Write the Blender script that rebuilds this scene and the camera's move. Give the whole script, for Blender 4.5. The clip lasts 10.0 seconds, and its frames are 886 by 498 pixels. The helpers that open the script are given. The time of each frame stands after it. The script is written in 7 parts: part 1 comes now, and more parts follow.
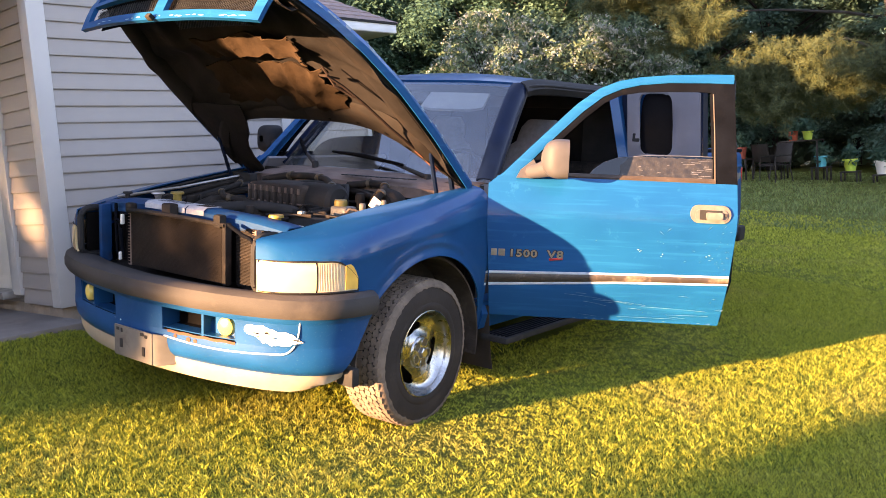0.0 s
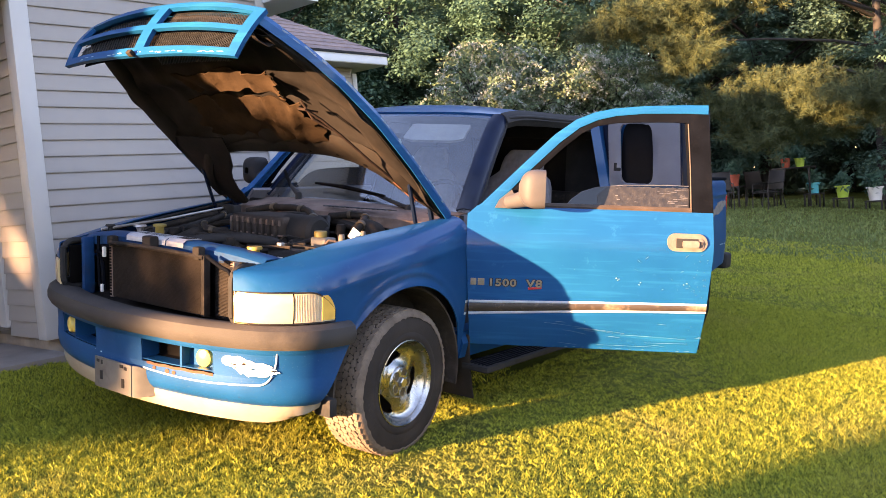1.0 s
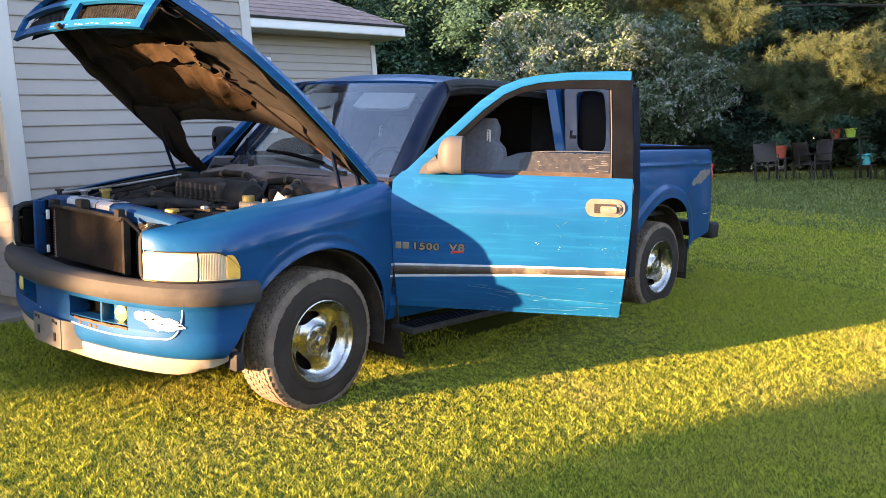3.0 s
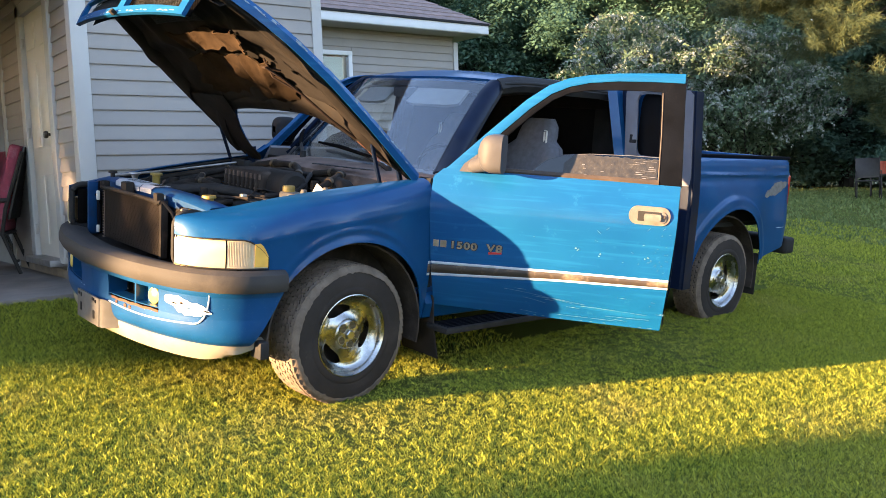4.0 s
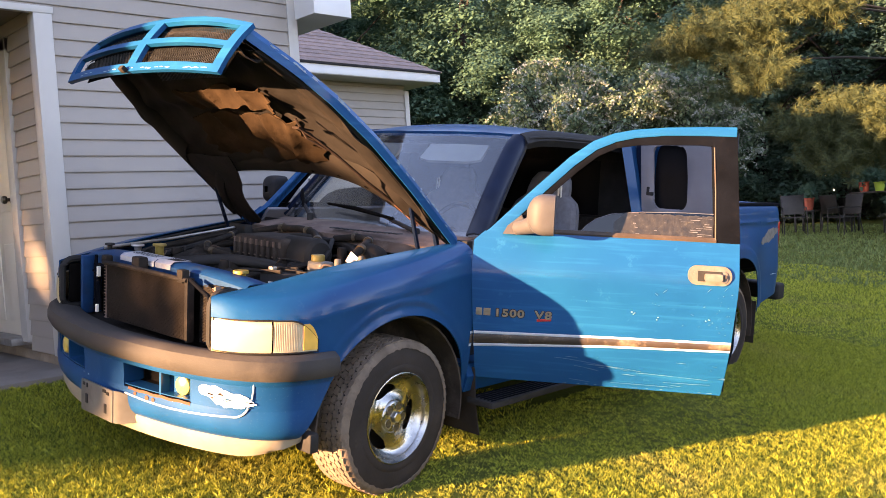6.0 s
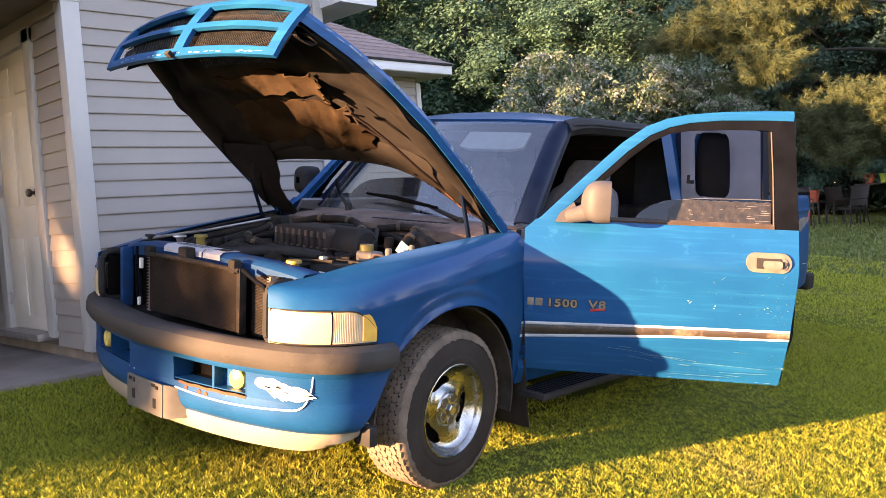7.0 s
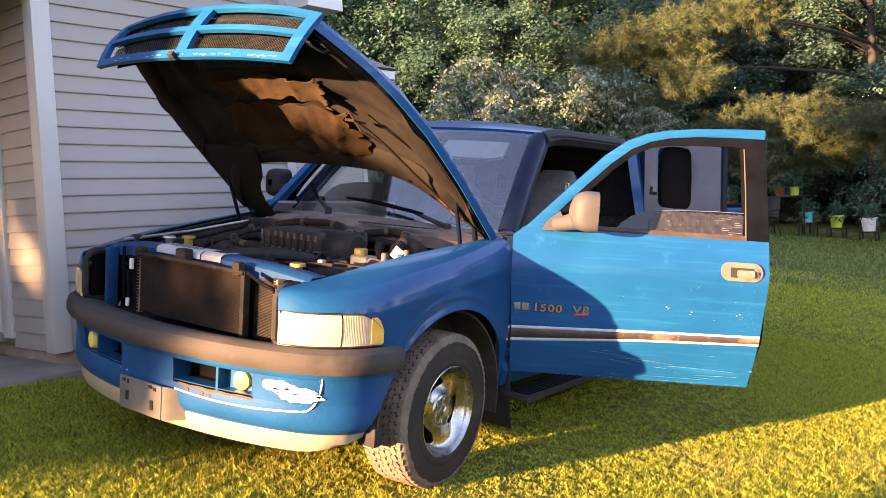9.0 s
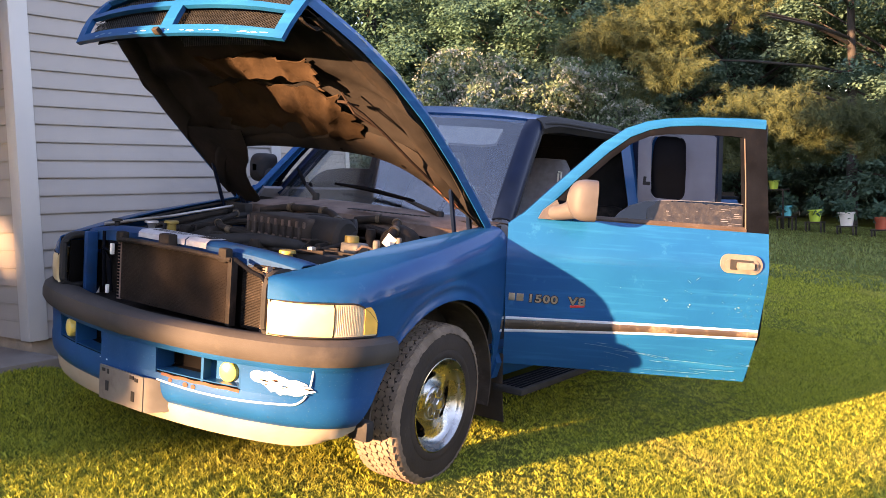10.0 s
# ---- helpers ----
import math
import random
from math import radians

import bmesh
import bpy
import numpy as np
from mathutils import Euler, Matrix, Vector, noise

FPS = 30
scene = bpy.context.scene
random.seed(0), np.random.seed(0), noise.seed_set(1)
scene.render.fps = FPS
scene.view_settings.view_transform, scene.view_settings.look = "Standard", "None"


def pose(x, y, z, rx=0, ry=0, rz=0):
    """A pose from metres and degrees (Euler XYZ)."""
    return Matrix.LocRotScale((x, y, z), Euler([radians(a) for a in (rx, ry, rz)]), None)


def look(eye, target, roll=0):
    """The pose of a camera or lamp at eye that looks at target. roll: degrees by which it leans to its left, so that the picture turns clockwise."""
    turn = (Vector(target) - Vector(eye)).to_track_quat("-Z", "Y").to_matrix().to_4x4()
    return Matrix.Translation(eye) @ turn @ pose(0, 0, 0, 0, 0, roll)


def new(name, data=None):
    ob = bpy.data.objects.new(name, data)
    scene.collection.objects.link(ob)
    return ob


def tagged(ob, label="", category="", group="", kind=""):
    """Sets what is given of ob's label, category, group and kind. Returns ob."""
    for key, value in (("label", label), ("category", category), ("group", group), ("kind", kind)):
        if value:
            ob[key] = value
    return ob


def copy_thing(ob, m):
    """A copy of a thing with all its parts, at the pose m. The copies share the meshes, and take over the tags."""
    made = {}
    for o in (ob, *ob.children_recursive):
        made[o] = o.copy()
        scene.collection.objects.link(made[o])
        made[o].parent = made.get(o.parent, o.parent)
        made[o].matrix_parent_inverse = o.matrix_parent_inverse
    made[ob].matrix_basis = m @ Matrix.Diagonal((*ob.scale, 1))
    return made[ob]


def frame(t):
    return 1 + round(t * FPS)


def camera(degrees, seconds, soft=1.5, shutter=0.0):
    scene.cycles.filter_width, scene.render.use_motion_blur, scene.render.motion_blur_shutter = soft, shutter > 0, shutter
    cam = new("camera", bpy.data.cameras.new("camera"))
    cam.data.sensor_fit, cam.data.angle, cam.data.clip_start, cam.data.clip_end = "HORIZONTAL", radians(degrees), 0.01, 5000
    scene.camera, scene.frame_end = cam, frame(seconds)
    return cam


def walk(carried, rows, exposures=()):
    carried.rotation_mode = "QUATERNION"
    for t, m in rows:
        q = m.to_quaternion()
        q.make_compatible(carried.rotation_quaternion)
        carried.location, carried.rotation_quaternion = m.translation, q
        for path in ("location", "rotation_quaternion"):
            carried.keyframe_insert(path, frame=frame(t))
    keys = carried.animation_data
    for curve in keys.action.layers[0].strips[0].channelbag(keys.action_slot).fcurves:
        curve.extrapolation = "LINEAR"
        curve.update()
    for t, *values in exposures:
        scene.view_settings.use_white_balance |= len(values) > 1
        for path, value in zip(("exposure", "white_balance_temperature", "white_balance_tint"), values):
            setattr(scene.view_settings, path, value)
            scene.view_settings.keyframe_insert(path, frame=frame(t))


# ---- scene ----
cam = camera(54.3, 10.0, soft=0.3)
PATH = [
    (0, (3.758, -2.953, 1.278), (2.43, -1.471, 1.076), -4.2),
    (0.5, (3.775, -2.942, 1.28), (2.468, -1.437, 1.122), -4.2),
    (1, (3.859, -2.916, 1.28), (2.533, -1.425, 1.144), -4.6),
    (1.5, (4.084, -2.817, 1.256), (2.697, -1.38, 1.154), -4.6),
    (2, (4.228, -2.731, 1.243), (2.799, -1.337, 1.115), -5.1),
    (3.3, (4.559, -2.382, 1.161), (3.099, -1.031, 0.952), -4.0),
    (3.5, (4.587, -2.3, 1.154), (3.073, -1.01, 0.948), -3.1),
    (4, (4.622, -2.225, 1.156), (3.043, -1.01, 0.983), -2.1),
    (4.5, (4.592, -2.223, 1.171), (2.995, -1.025, 1.048), -1.9),
    (5, (4.389, -2.285, 1.212), (2.819, -1.051, 1.103), -2.1),
    (5.2, (4.289, -2.395, 1.234), (2.761, -1.108, 1.138), -2.8),
    (6.3, (3.851, -2.517, 1.293), (2.406, -1.136, 1.208), -3.6),
    (6.5, (3.799, -2.535, 1.261), (2.33, -1.18, 1.191), -3.7),
    (7, (3.689, -2.636, 1.27), (2.251, -1.249, 1.175), -4.0),
    (7.5, (3.585, -2.828, 1.295), (2.261, -1.333, 1.181), -4.3),
    (8, (3.514, -2.935, 1.308), (2.244, -1.396, 1.183), -4.0),
    (8.5, (3.489, -2.968, 1.311), (2.194, -1.447, 1.205), -3.2),
    (9, (3.488, -2.969, 1.307), (2.197, -1.446, 1.208), -2.8),
    (9.5, (3.464, -2.956, 1.302), (2.185, -1.422, 1.195), -2.5),
    (10, (3.345, -2.921, 1.295), (2.095, -1.365, 1.171), -2.1),
]
walk(cam, [(t, look(eye, target, roll)) for t, eye, target, roll in PATH], ((0, 3.09, 7600, 35), (1.2, 3.08, 7600, 35), (2.0, 3.17, 7600, 35), (3.4, 2.98, 7000, 22), (4.0, 2.94, 6920, 21), (4.5, 2.94, 7280, 27), (5.1, 2.95, 7650, 33), (7.2, 3.03, 7800, 36), (10, 2.98, 7730, 37)))

# ---- light ----
SUN_EL, SUN_AZ = radians(8.5), (0.253, 0.967)          # the light travels this way over the ground
sun = new("sun", bpy.data.lights.new("sun", "SUN"))
sun.data.energy, sun.data.angle, sun.data.color = 6.0, radians(0.6), (1.0, 0.70, 0.36)
sun.matrix_world = look((SUN_AZ[0] * -30, SUN_AZ[1] * -30, 30 * math.tan(SUN_EL)), (0, 0, 0))
world = bpy.data.worlds.new("sky")
scene.world = world
world.use_nodes = True
sky = world.node_tree.nodes.new("ShaderNodeTexSky")
sky.sky_type, sky.sun_disc, sky.sun_elevation = "NISHITA", False, radians(14)
sky.dust_density, sky.ozone_density = 0.2, 1.6
sky.sun_rotation = math.atan2(-SUN_AZ[0], -SUN_AZ[1])
world.node_tree.nodes["Background"].inputs[1].default_value = 0.15
world.node_tree.links.new(sky.outputs[0], world.node_tree.nodes["Background"].inputs[0])
scene.view_settings.exposure = 2.6

# ---- materials ----
def mat(name, rgb, rough=0.6, metal=0.0, var=0.0, scale=8.0, bump=0.0, bscale=None, coat=0.0, rgb2=None, dirt=None, dirt_amt=0.0, dirt_scale=2.0, spec=0.5, rand=0.0, island=0.0):
    m = bpy.data.materials.new(name)
    m.use_nodes = True
    nt = m.node_tree
    b = nt.nodes["Principled BSDF"]
    N, L = nt.nodes.new, nt.links.new
    b.inputs["Roughness"].default_value, b.inputs["Metallic"].default_value = rough, metal
    b.inputs["Coat Weight"].default_value = coat
    b.inputs["Coat Roughness"].default_value = 0.12
    b.inputs["Specular IOR Level"].default_value = spec
    b.inputs["Base Color"].default_value = (*rgb, 1)
    tc = N("ShaderNodeTexCoord")
    col = None
    if var or rgb2:
        n1 = N("ShaderNodeTexNoise"); n1.inputs["Scale"].default_value = scale; n1.inputs["Detail"].default_value = 6
        L(tc.outputs["Object"], n1.inputs["Vector"])
        r = N("ShaderNodeValToRGB")
        r.color_ramp.elements[0].position, r.color_ramp.elements[1].position = 0.3, 0.72
        lo = rgb2 or tuple(c * (1 - var) for c in rgb)
        hi = rgb if rgb2 else tuple(min(1, c * (1 + var)) for c in rgb)
        r.color_ramp.elements[0].color, r.color_ramp.elements[1].color = (*lo, 1), (*hi, 1)
        L(n1.outputs["Fac"], r.inputs[0])
        col = r.outputs[0]
        rr = N("ShaderNodeMapRange"); rr.inputs[3].default_value, rr.inputs[4].default_value = max(0.02, rough * 0.8), min(1, rough * 1.2)
        L(n1.outputs["Fac"], rr.inputs[0]); L(rr.outputs[0], b.inputs["Roughness"])
    def mixed(a, c2, fac):
        mx = N("ShaderNodeMix"); mx.data_type = "RGBA"
        if a is None: mx.inputs[6].default_value = (*rgb, 1)
        else: L(a, mx.inputs[6])
        mx.inputs[7].default_value = (*c2, 1)
        L(fac, mx.inputs[0])
        return mx.outputs[2]
    if dirt:
        n2 = N("ShaderNodeTexNoise"); n2.inputs["Scale"].default_value = dirt_scale; n2.inputs["Detail"].default_value = 9; n2.inputs["Roughness"].default_value = 0.7
        L(tc.outputs["Object"], n2.inputs["Vector"])
        mr = N("ShaderNodeMapRange"); mr.inputs[1].default_value, mr.inputs[2].default_value = 0.62 - dirt_amt * 0.35, 0.74 - dirt_amt * 0.2
        mr.inputs[4].default_value = min(1.0, 0.35 + dirt_amt)
        L(n2.outputs["Fac"], mr.inputs[0])
        col = mixed(col, dirt, mr.outputs[0])
    if rand or island:
        if island:
            src = N("ShaderNodeNewGeometry").outputs["Random Per Island"]
        else:
            src = N("ShaderNodeObjectInfo").outputs["Random"]
        hv = N("ShaderNodeHueSaturation")
        k = rand or island
        mr = N("ShaderNodeMapRange"); mr.inputs[3].default_value, mr.inputs[4].default_value = 1 - k, 1 + k
        L(src, mr.inputs[0]); L(mr.outputs[0], hv.inputs["Value"])
        if col is None: hv.inputs["Color"].default_value = (*rgb, 1)
        else: L(col, hv.inputs["Color"])
        col = hv.outputs[0]
    if col is not None:
        L(col, b.inputs["Base Color"])
    if bump:
        n3 = N("ShaderNodeTexNoise"); n3.inputs["Scale"].default_value = bscale or scale * 6; n3.inputs["Detail"].default_value = 4
        L(tc.outputs["Object"], n3.inputs["Vector"])
        bp = N("ShaderNodeBump"); bp.inputs["Strength"].default_value = bump; bp.inputs["Distance"].default_value = 0.01
        L(n3.outputs["Fac"], bp.inputs["Height"]); L(bp.outputs[0], b.inputs["Normal"])
    return m


def leafy(name, rgb, rgb2, back=0.35, rough=0.55):
    """Thin leaves: they let part of the light through."""
    m = mat(name, rgb, rough, island=0.35, spec=0.15)
    nt = m.node_tree
    N, L = nt.nodes.new, nt.links.new
    b = nt.nodes["Principled BSDF"]
    geo = N("ShaderNodeNewGeometry")
    r = N("ShaderNodeValToRGB")
    r.color_ramp.elements[0].color, r.color_ramp.elements[1].color = (*rgb2, 1), (*rgb, 1)
    L(geo.outputs["Random Per Island"], r.inputs[0]); L(r.outputs[0], b.inputs["Base Color"])
    tr = N("ShaderNodeBsdfTranslucent"); L(r.outputs[0], tr.inputs[0])
    mx = N("ShaderNodeMixShader"); mx.inputs[0].default_value = back
    L(b.outputs[0], mx.inputs[1]); L(tr.outputs[0], mx.inputs[2])
    L(mx.outputs[0], nt.nodes["Material Output"].inputs[0])
    return m


def glassy(name, tint, rough=0.02, ior=1.52):
    m = bpy.data.materials.new(name)
    m.use_nodes = True
    nt = m.node_tree
    N, L = nt.nodes.new, nt.links.new
    t = N("ShaderNodeBsdfTransparent"); t.inputs[0].default_value = (*tint, 1)
    g = N("ShaderNodeBsdfGlossy"); g.inputs["Roughness"].default_value = rough
    lw = N("ShaderNodeLayerWeight"); lw.inputs["Blend"].default_value = 0.5
    pw = N("ShaderNodeMath"); pw.operation = "POWER"; pw.inputs[1].default_value = 5.0
    f = N("ShaderNodeMath"); f.operation = "MULTIPLY_ADD"
    r0 = ((ior - 1) / (ior + 1)) ** 2
    f.inputs[1].default_value, f.inputs[2].default_value = 1 - r0, r0
    L(lw.outputs["Facing"], pw.inputs[0]); L(pw.outputs[0], f.inputs[0])
    mx = N("ShaderNodeMixShader")
    L(f.outputs[0], mx.inputs[0]); L(t.outputs[0], mx.inputs[1]); L(g.outputs[0], mx.inputs[2])
    L(mx.outputs[0], nt.nodes["Material Output"].inputs[0])
    return m


PAINT = mat("blue_paint", (0.0003, 0.058, 0.162), 0.5, 0.10, rgb2=(0.0003, 0.040, 0.121), scale=3, coat=0.36, spec=0.08, bump=0.02, bscale=5, dirt=(0.02, 0.085, 0.17), dirt_amt=0.07, dirt_scale=18)
PAINT_BUMPER = mat("specked_blue_paint", (0.001, 0.059, 0.178), 0.5, 0.05, rgb2=(0.001, 0.041, 0.128), scale=5, coat=0.2, bump=0.03, bscale=70, spec=0.12, dirt=(0.16, 0.21, 0.27), dirt_amt=0.07, dirt_scale=110)
PAINT_OLD = mat("worn_blue_paint", (0.0005, 0.078, 0.205), 0.5, 0.08, rgb2=(0.0005, 0.053, 0.160), scale=1.6, coat=0.22, spec=0.10, bump=0.02, bscale=5, dirt=(0.015, 0.14, 0.29), dirt_amt=0.06, dirt_scale=11)
PAINT_BAY = mat("bay_blue_paint", (0.002, 0.036, 0.108), 0.55, 0.0, var=0.3, scale=9, bump=0.25, bscale=9, dirt=(0.035, 0.035, 0.04), dirt_amt=0.28, dirt_scale=7, spec=0.15)
PAD = mat("grey_bumper_plastic", (0.043, 0.0385, 0.036), 0.7, var=0.22, scale=5, bump=0.12, bscale=160, dirt=(0.075, 0.063, 0.053), dirt_amt=0.2, dirt_scale=4, spec=0.15)
BEIGE = mat("bare_beige_plastic", (0.055, 0.040, 0.031), 0.55, var=0.25, scale=12, bump=0.06, bscale=90, dirt=(0.10, 0.08, 0.065), dirt_amt=0.12, dirt_scale=24, spec=0.2)
HANDLE = mat("bare_handle_plastic", (0.125, 0.108, 0.094), 0.55, var=0.25, scale=20, bump=0.06, bscale=90, dirt=(0.05, 0.036, 0.027), dirt_amt=0.12, dirt_scale=30, spec=0.25)
TRIM = mat("grey_door_trim", (0.0032, 0.0040, 0.0062), 0.85, var=0.3, scale=9, bump=0.12, bscale=120, dirt=(0.009, 0.0085, 0.0095), dirt_amt=0.25, dirt_scale=14, spec=0.03)
MIRROR_SHELL = mat("bare_mirror_plastic", (0.054, 0.052, 0.056), 0.55, var=0.12, scale=9, bump=0.05, bscale=90, dirt=(0.09, 0.06, 0.052), dirt_amt=0.12, dirt_scale=12, spec=0.18)
# shade put into blue pillar paint; also colours hinges, door edges and seals
NAVY = mat("shaded_navy", (0.004, 0.009, 0.024), 0.4, 0.0, var=0.3, scale=6, spec=0.1, coat=0.1)
BRACKET = mat("grey_plate_bracket", (0.125, 0.114, 0.10), 0.6, var=0.2, scale=8, bump=0.05, bscale=60, dirt=(0.075, 0.062, 0.05), dirt_amt=0.22, dirt_scale=9, spec=0.12)
LINER = mat("dusty_arch_liner", (0.050, 0.040, 0.034), 0.9, var=0.35, scale=9, bump=0.3, bscale=60, dirt=(0.095, 0.076, 0.063), dirt_amt=0.25, dirt_scale=12, spec=0.06)
# near-black: hollows get their shade from this colour; wiper blades are black
DEEP = mat("shade_black", (0.005, 0.0045, 0.0045), 0.9, var=0.3, scale=9, spec=0.02)
RUST = mat("rust_stain", (0.09, 0.030, 0.014), 0.85, var=0.4, scale=30)
DARKGLASS = mat("dark_quarter_glass", (0.006, 0.006, 0.007), 0.35, var=0.2, scale=8, spec=0.04)
FILM = mat("peeling_window_film", (0.020, 0.017, 0.016), 0.5, rgb2=(0.006, 0.005, 0.005), scale=34, bump=0.1, bscale=60, dirt=(0.09, 0.085, 0.08), dirt_amt=0.10, dirt_scale=34)
BLACK = mat("black_plastic", (0.022, 0.021, 0.021), 0.75, var=0.35, scale=9, bump=0.1, bscale=120, dirt=(0.05, 0.042, 0.036), dirt_amt=0.12, dirt_scale=12, spec=0.15)
SOOT = mat("dusty_black", (0.022, 0.0185, 0.0165), 0.75, var=0.4, scale=7, bump=0.2, bscale=60, dirt=(0.065, 0.049, 0.038), dirt_amt=0.26, dirt_scale=9, spec=0.08)
COWL = mat("dusty_brown_cowl", (0.135, 0.094, 0.078), 0.85, var=0.3, scale=8, bump=0.25, bscale=70, dirt=(0.20, 0.155, 0.128), dirt_amt=0.3, dirt_scale=9, spec=0.1)
AIRBOX = mat("dusty_filter_box", (0.040, 0.032, 0.028), 0.8, var=0.35, scale=9, bump=0.15, bscale=60, dirt=(0.085, 0.066, 0.055), dirt_amt=0.3, dirt_scale=9, spec=0.08)
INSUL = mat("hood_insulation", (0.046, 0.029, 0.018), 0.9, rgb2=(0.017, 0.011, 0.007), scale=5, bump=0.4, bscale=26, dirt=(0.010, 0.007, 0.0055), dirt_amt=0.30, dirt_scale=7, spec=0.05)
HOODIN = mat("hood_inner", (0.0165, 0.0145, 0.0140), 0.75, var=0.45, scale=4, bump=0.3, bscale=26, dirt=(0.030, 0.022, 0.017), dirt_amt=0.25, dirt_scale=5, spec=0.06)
WIRE = mat("dull_mesh_wire", (0.034, 0.034, 0.034), 0.5, 0.3, var=0.4, scale=20, spec=0.3)
FLANGE = mat("bare_hood_flange", (0.0155, 0.0130, 0.0118), 0.7, var=0.3, scale=9, bump=0.1, bscale=60, dirt=(0.022, 0.014, 0.010), dirt_amt=0.35, dirt_scale=9, spec=0.1)
RUBBER = mat("tyre_rubber", (0.033, 0.027, 0.024), 0.85, var=0.25, scale=6, bump=0.15, bscale=80, dirt=(0.07, 0.055, 0.045), dirt_amt=0.10, dirt_scale=5, spec=0.12)
TREAD = mat("dusty_tread", (0.15, 0.115, 0.09), 0.9, var=0.3, scale=9, bump=0.3, bscale=60, dirt=(0.05, 0.042, 0.036), dirt_amt=0.3, dirt_scale=8, spec=0.08)
CHROME = mat("worn_chrome", (0.37, 0.355, 0.33), 0.27, 1.0, var=0.18, scale=14, bump=0.03, bscale=60, dirt=(0.15, 0.125, 0.09), dirt_amt=0.28, dirt_scale=9)
LUG = mat("shaded_lug_metal", (0.10, 0.095, 0.085), 0.4, 0.8, var=0.4, scale=60)
STEEL = mat("dull_steel", (0.35, 0.33, 0.31), 0.45, 0.8, var=0.25, scale=12, bump=0.05, bscale=90)
FOAM = mat("brown_radiator_fins", (0.019, 0.0145, 0.0120), 0.8, var=0.4, scale=9, bump=0.3, bscale=220, dirt=(0.060, 0.045, 0.035), dirt_amt=0.13, dirt_scale=60, spec=0.05)
WHITE_PLASTIC = mat("white_plastic", (0.62, 0.60, 0.55), 0.45, var=0.12, scale=12)
YELLOW = mat("yellow_plastic", (0.20, 0.135, 0.02), 0.5, var=0.25, scale=22)
LABEL = mat("faded_white_label", (0.33, 0.33, 0.35), 0.5, var=0.2, scale=30)
WHITE_PRIMER = mat("white_primer", (0.80, 0.80, 0.80), 0.6, var=0.08, scale=14)
SILVER_LINE = mat("silver_line", (0.42, 0.48, 0.54), 0.45, 0.1, var=0.15, scale=14)
VALANCE = mat("offwhite_valance", (0.26, 0.222, 0.168), 0.6, var=0.18, scale=5, bump=0.05, bscale=60, dirt=(0.17, 0.12, 0.075), dirt_amt=0.22, dirt_scale=5, spec=0.2)
LAMP_LENS = mat("yellowed_lens", (0.60, 0.48, 0.29), 0.3, rgb2=(0.52, 0.39, 0.20), scale=4, coat=0.6)
AMBER = mat("amber_lens", (0.74, 0.40, 0.08), 0.25, var=0.2, scale=9, coat=0.6)
CLEAR_LENS = mat("ribbed_lens", (0.58, 0.48, 0.33), 0.2, rgb2=(0.40, 0.30, 0.19), scale=14, coat=0.6)
FOG = mat("yellow_fog_lens", (0.62, 0.46, 0.10), 0.3, var=0.1, scale=12, coat=0.5)
RED_LENS = mat("red_lens", (0.35, 0.012, 0.012), 0.25, var=0.2, scale=12, coat=0.5)
STRIPE = mat("dark_side_moulding", (0.040, 0.030, 0.026), 0.5, var=0.3, scale=6, dirt=(0.30, 0.22, 0.15), dirt_amt=0.32, dirt_scale=7)
CLOTH = mat("grey_seat_cloth", (0.11, 0.11, 0.125), 0.9, var=0.2, scale=30, bump=0.12, bscale=120)
VISOR = mat("pale_visor_cloth", (0.20, 0.19, 0.18), 0.85, var=0.1, scale=20)
RES_PLASTIC = mat("aged_reservoir_plastic", (0.12, 0.108, 0.092), 0.5, var=0.25, scale=14)
PANEL = mat("grey_door_panel", (0.125, 0.122, 0.138), 0.7, var=0.15, scale=6, bump=0.08, bscale=150)
GLASS = glassy("window_glass", (0.80, 0.86, 0.84))
SCREEN = glassy("dusty_windscreen", (0.93, 0.96, 0.96), ior=1.9)
_n, _l = SCREEN.node_tree.nodes, SCREEN.node_tree.links
_d, _m2, _no = _n.new("ShaderNodeBsdfDiffuse"), _n.new("ShaderNodeMixShader"), _n.new("ShaderNodeTexNoise")
_d.inputs[0].default_value = (0.46, 0.54, 0.66, 1)
_no.inputs["Scale"].default_value = 2.2
_mr = _n.new("ShaderNodeMapRange"); _mr.inputs[3].default_value, _mr.inputs[4].default_value = 0.0, 0.03
_out = _n["Material Output"].inputs[0]
_l.new(_no.outputs["Fac"], _mr.inputs[0]); _l.new(_mr.outputs[0], _m2.inputs[0]); _l.new(_out.links[0].from_socket, _m2.inputs[1]); _l.new(_d.outputs[0], _m2.inputs[2]); _l.new(_m2.outputs[0], _out)
TINT = glassy("tinted_glass", (0.10, 0.10, 0.11))
SIDING = mat("beige_vinyl_siding", (0.27, 0.238, 0.213), 0.55, var=0.07, scale=2.5, bump=0.06, bscale=140, dirt=(0.18, 0.155, 0.13), dirt_amt=0.16, dirt_scale=1.6, rand=0.03)
WHITE_TRIM = mat("white_trim", (0.40, 0.38, 0.355), 0.5, var=0.05, scale=3, dirt=(0.30, 0.27, 0.23), dirt_amt=0.12, dirt_scale=2)
FASCIA = mat("white_fascia", (0.60, 0.60, 0.60), 0.45, var=0.04, scale=3)
DOORPAINT = mat("cream_door", (0.60, 0.55, 0.47), 0.42, var=0.06, scale=4, dirt=(0.42, 0.36, 0.28), dirt_amt=0.12, dirt_scale=2)
SHINGLE = mat("brown_shingle", (0.20, 0.135, 0.118), 0.9, var=0.25, scale=9, bump=0.5, bscale=90, rand=0.12)
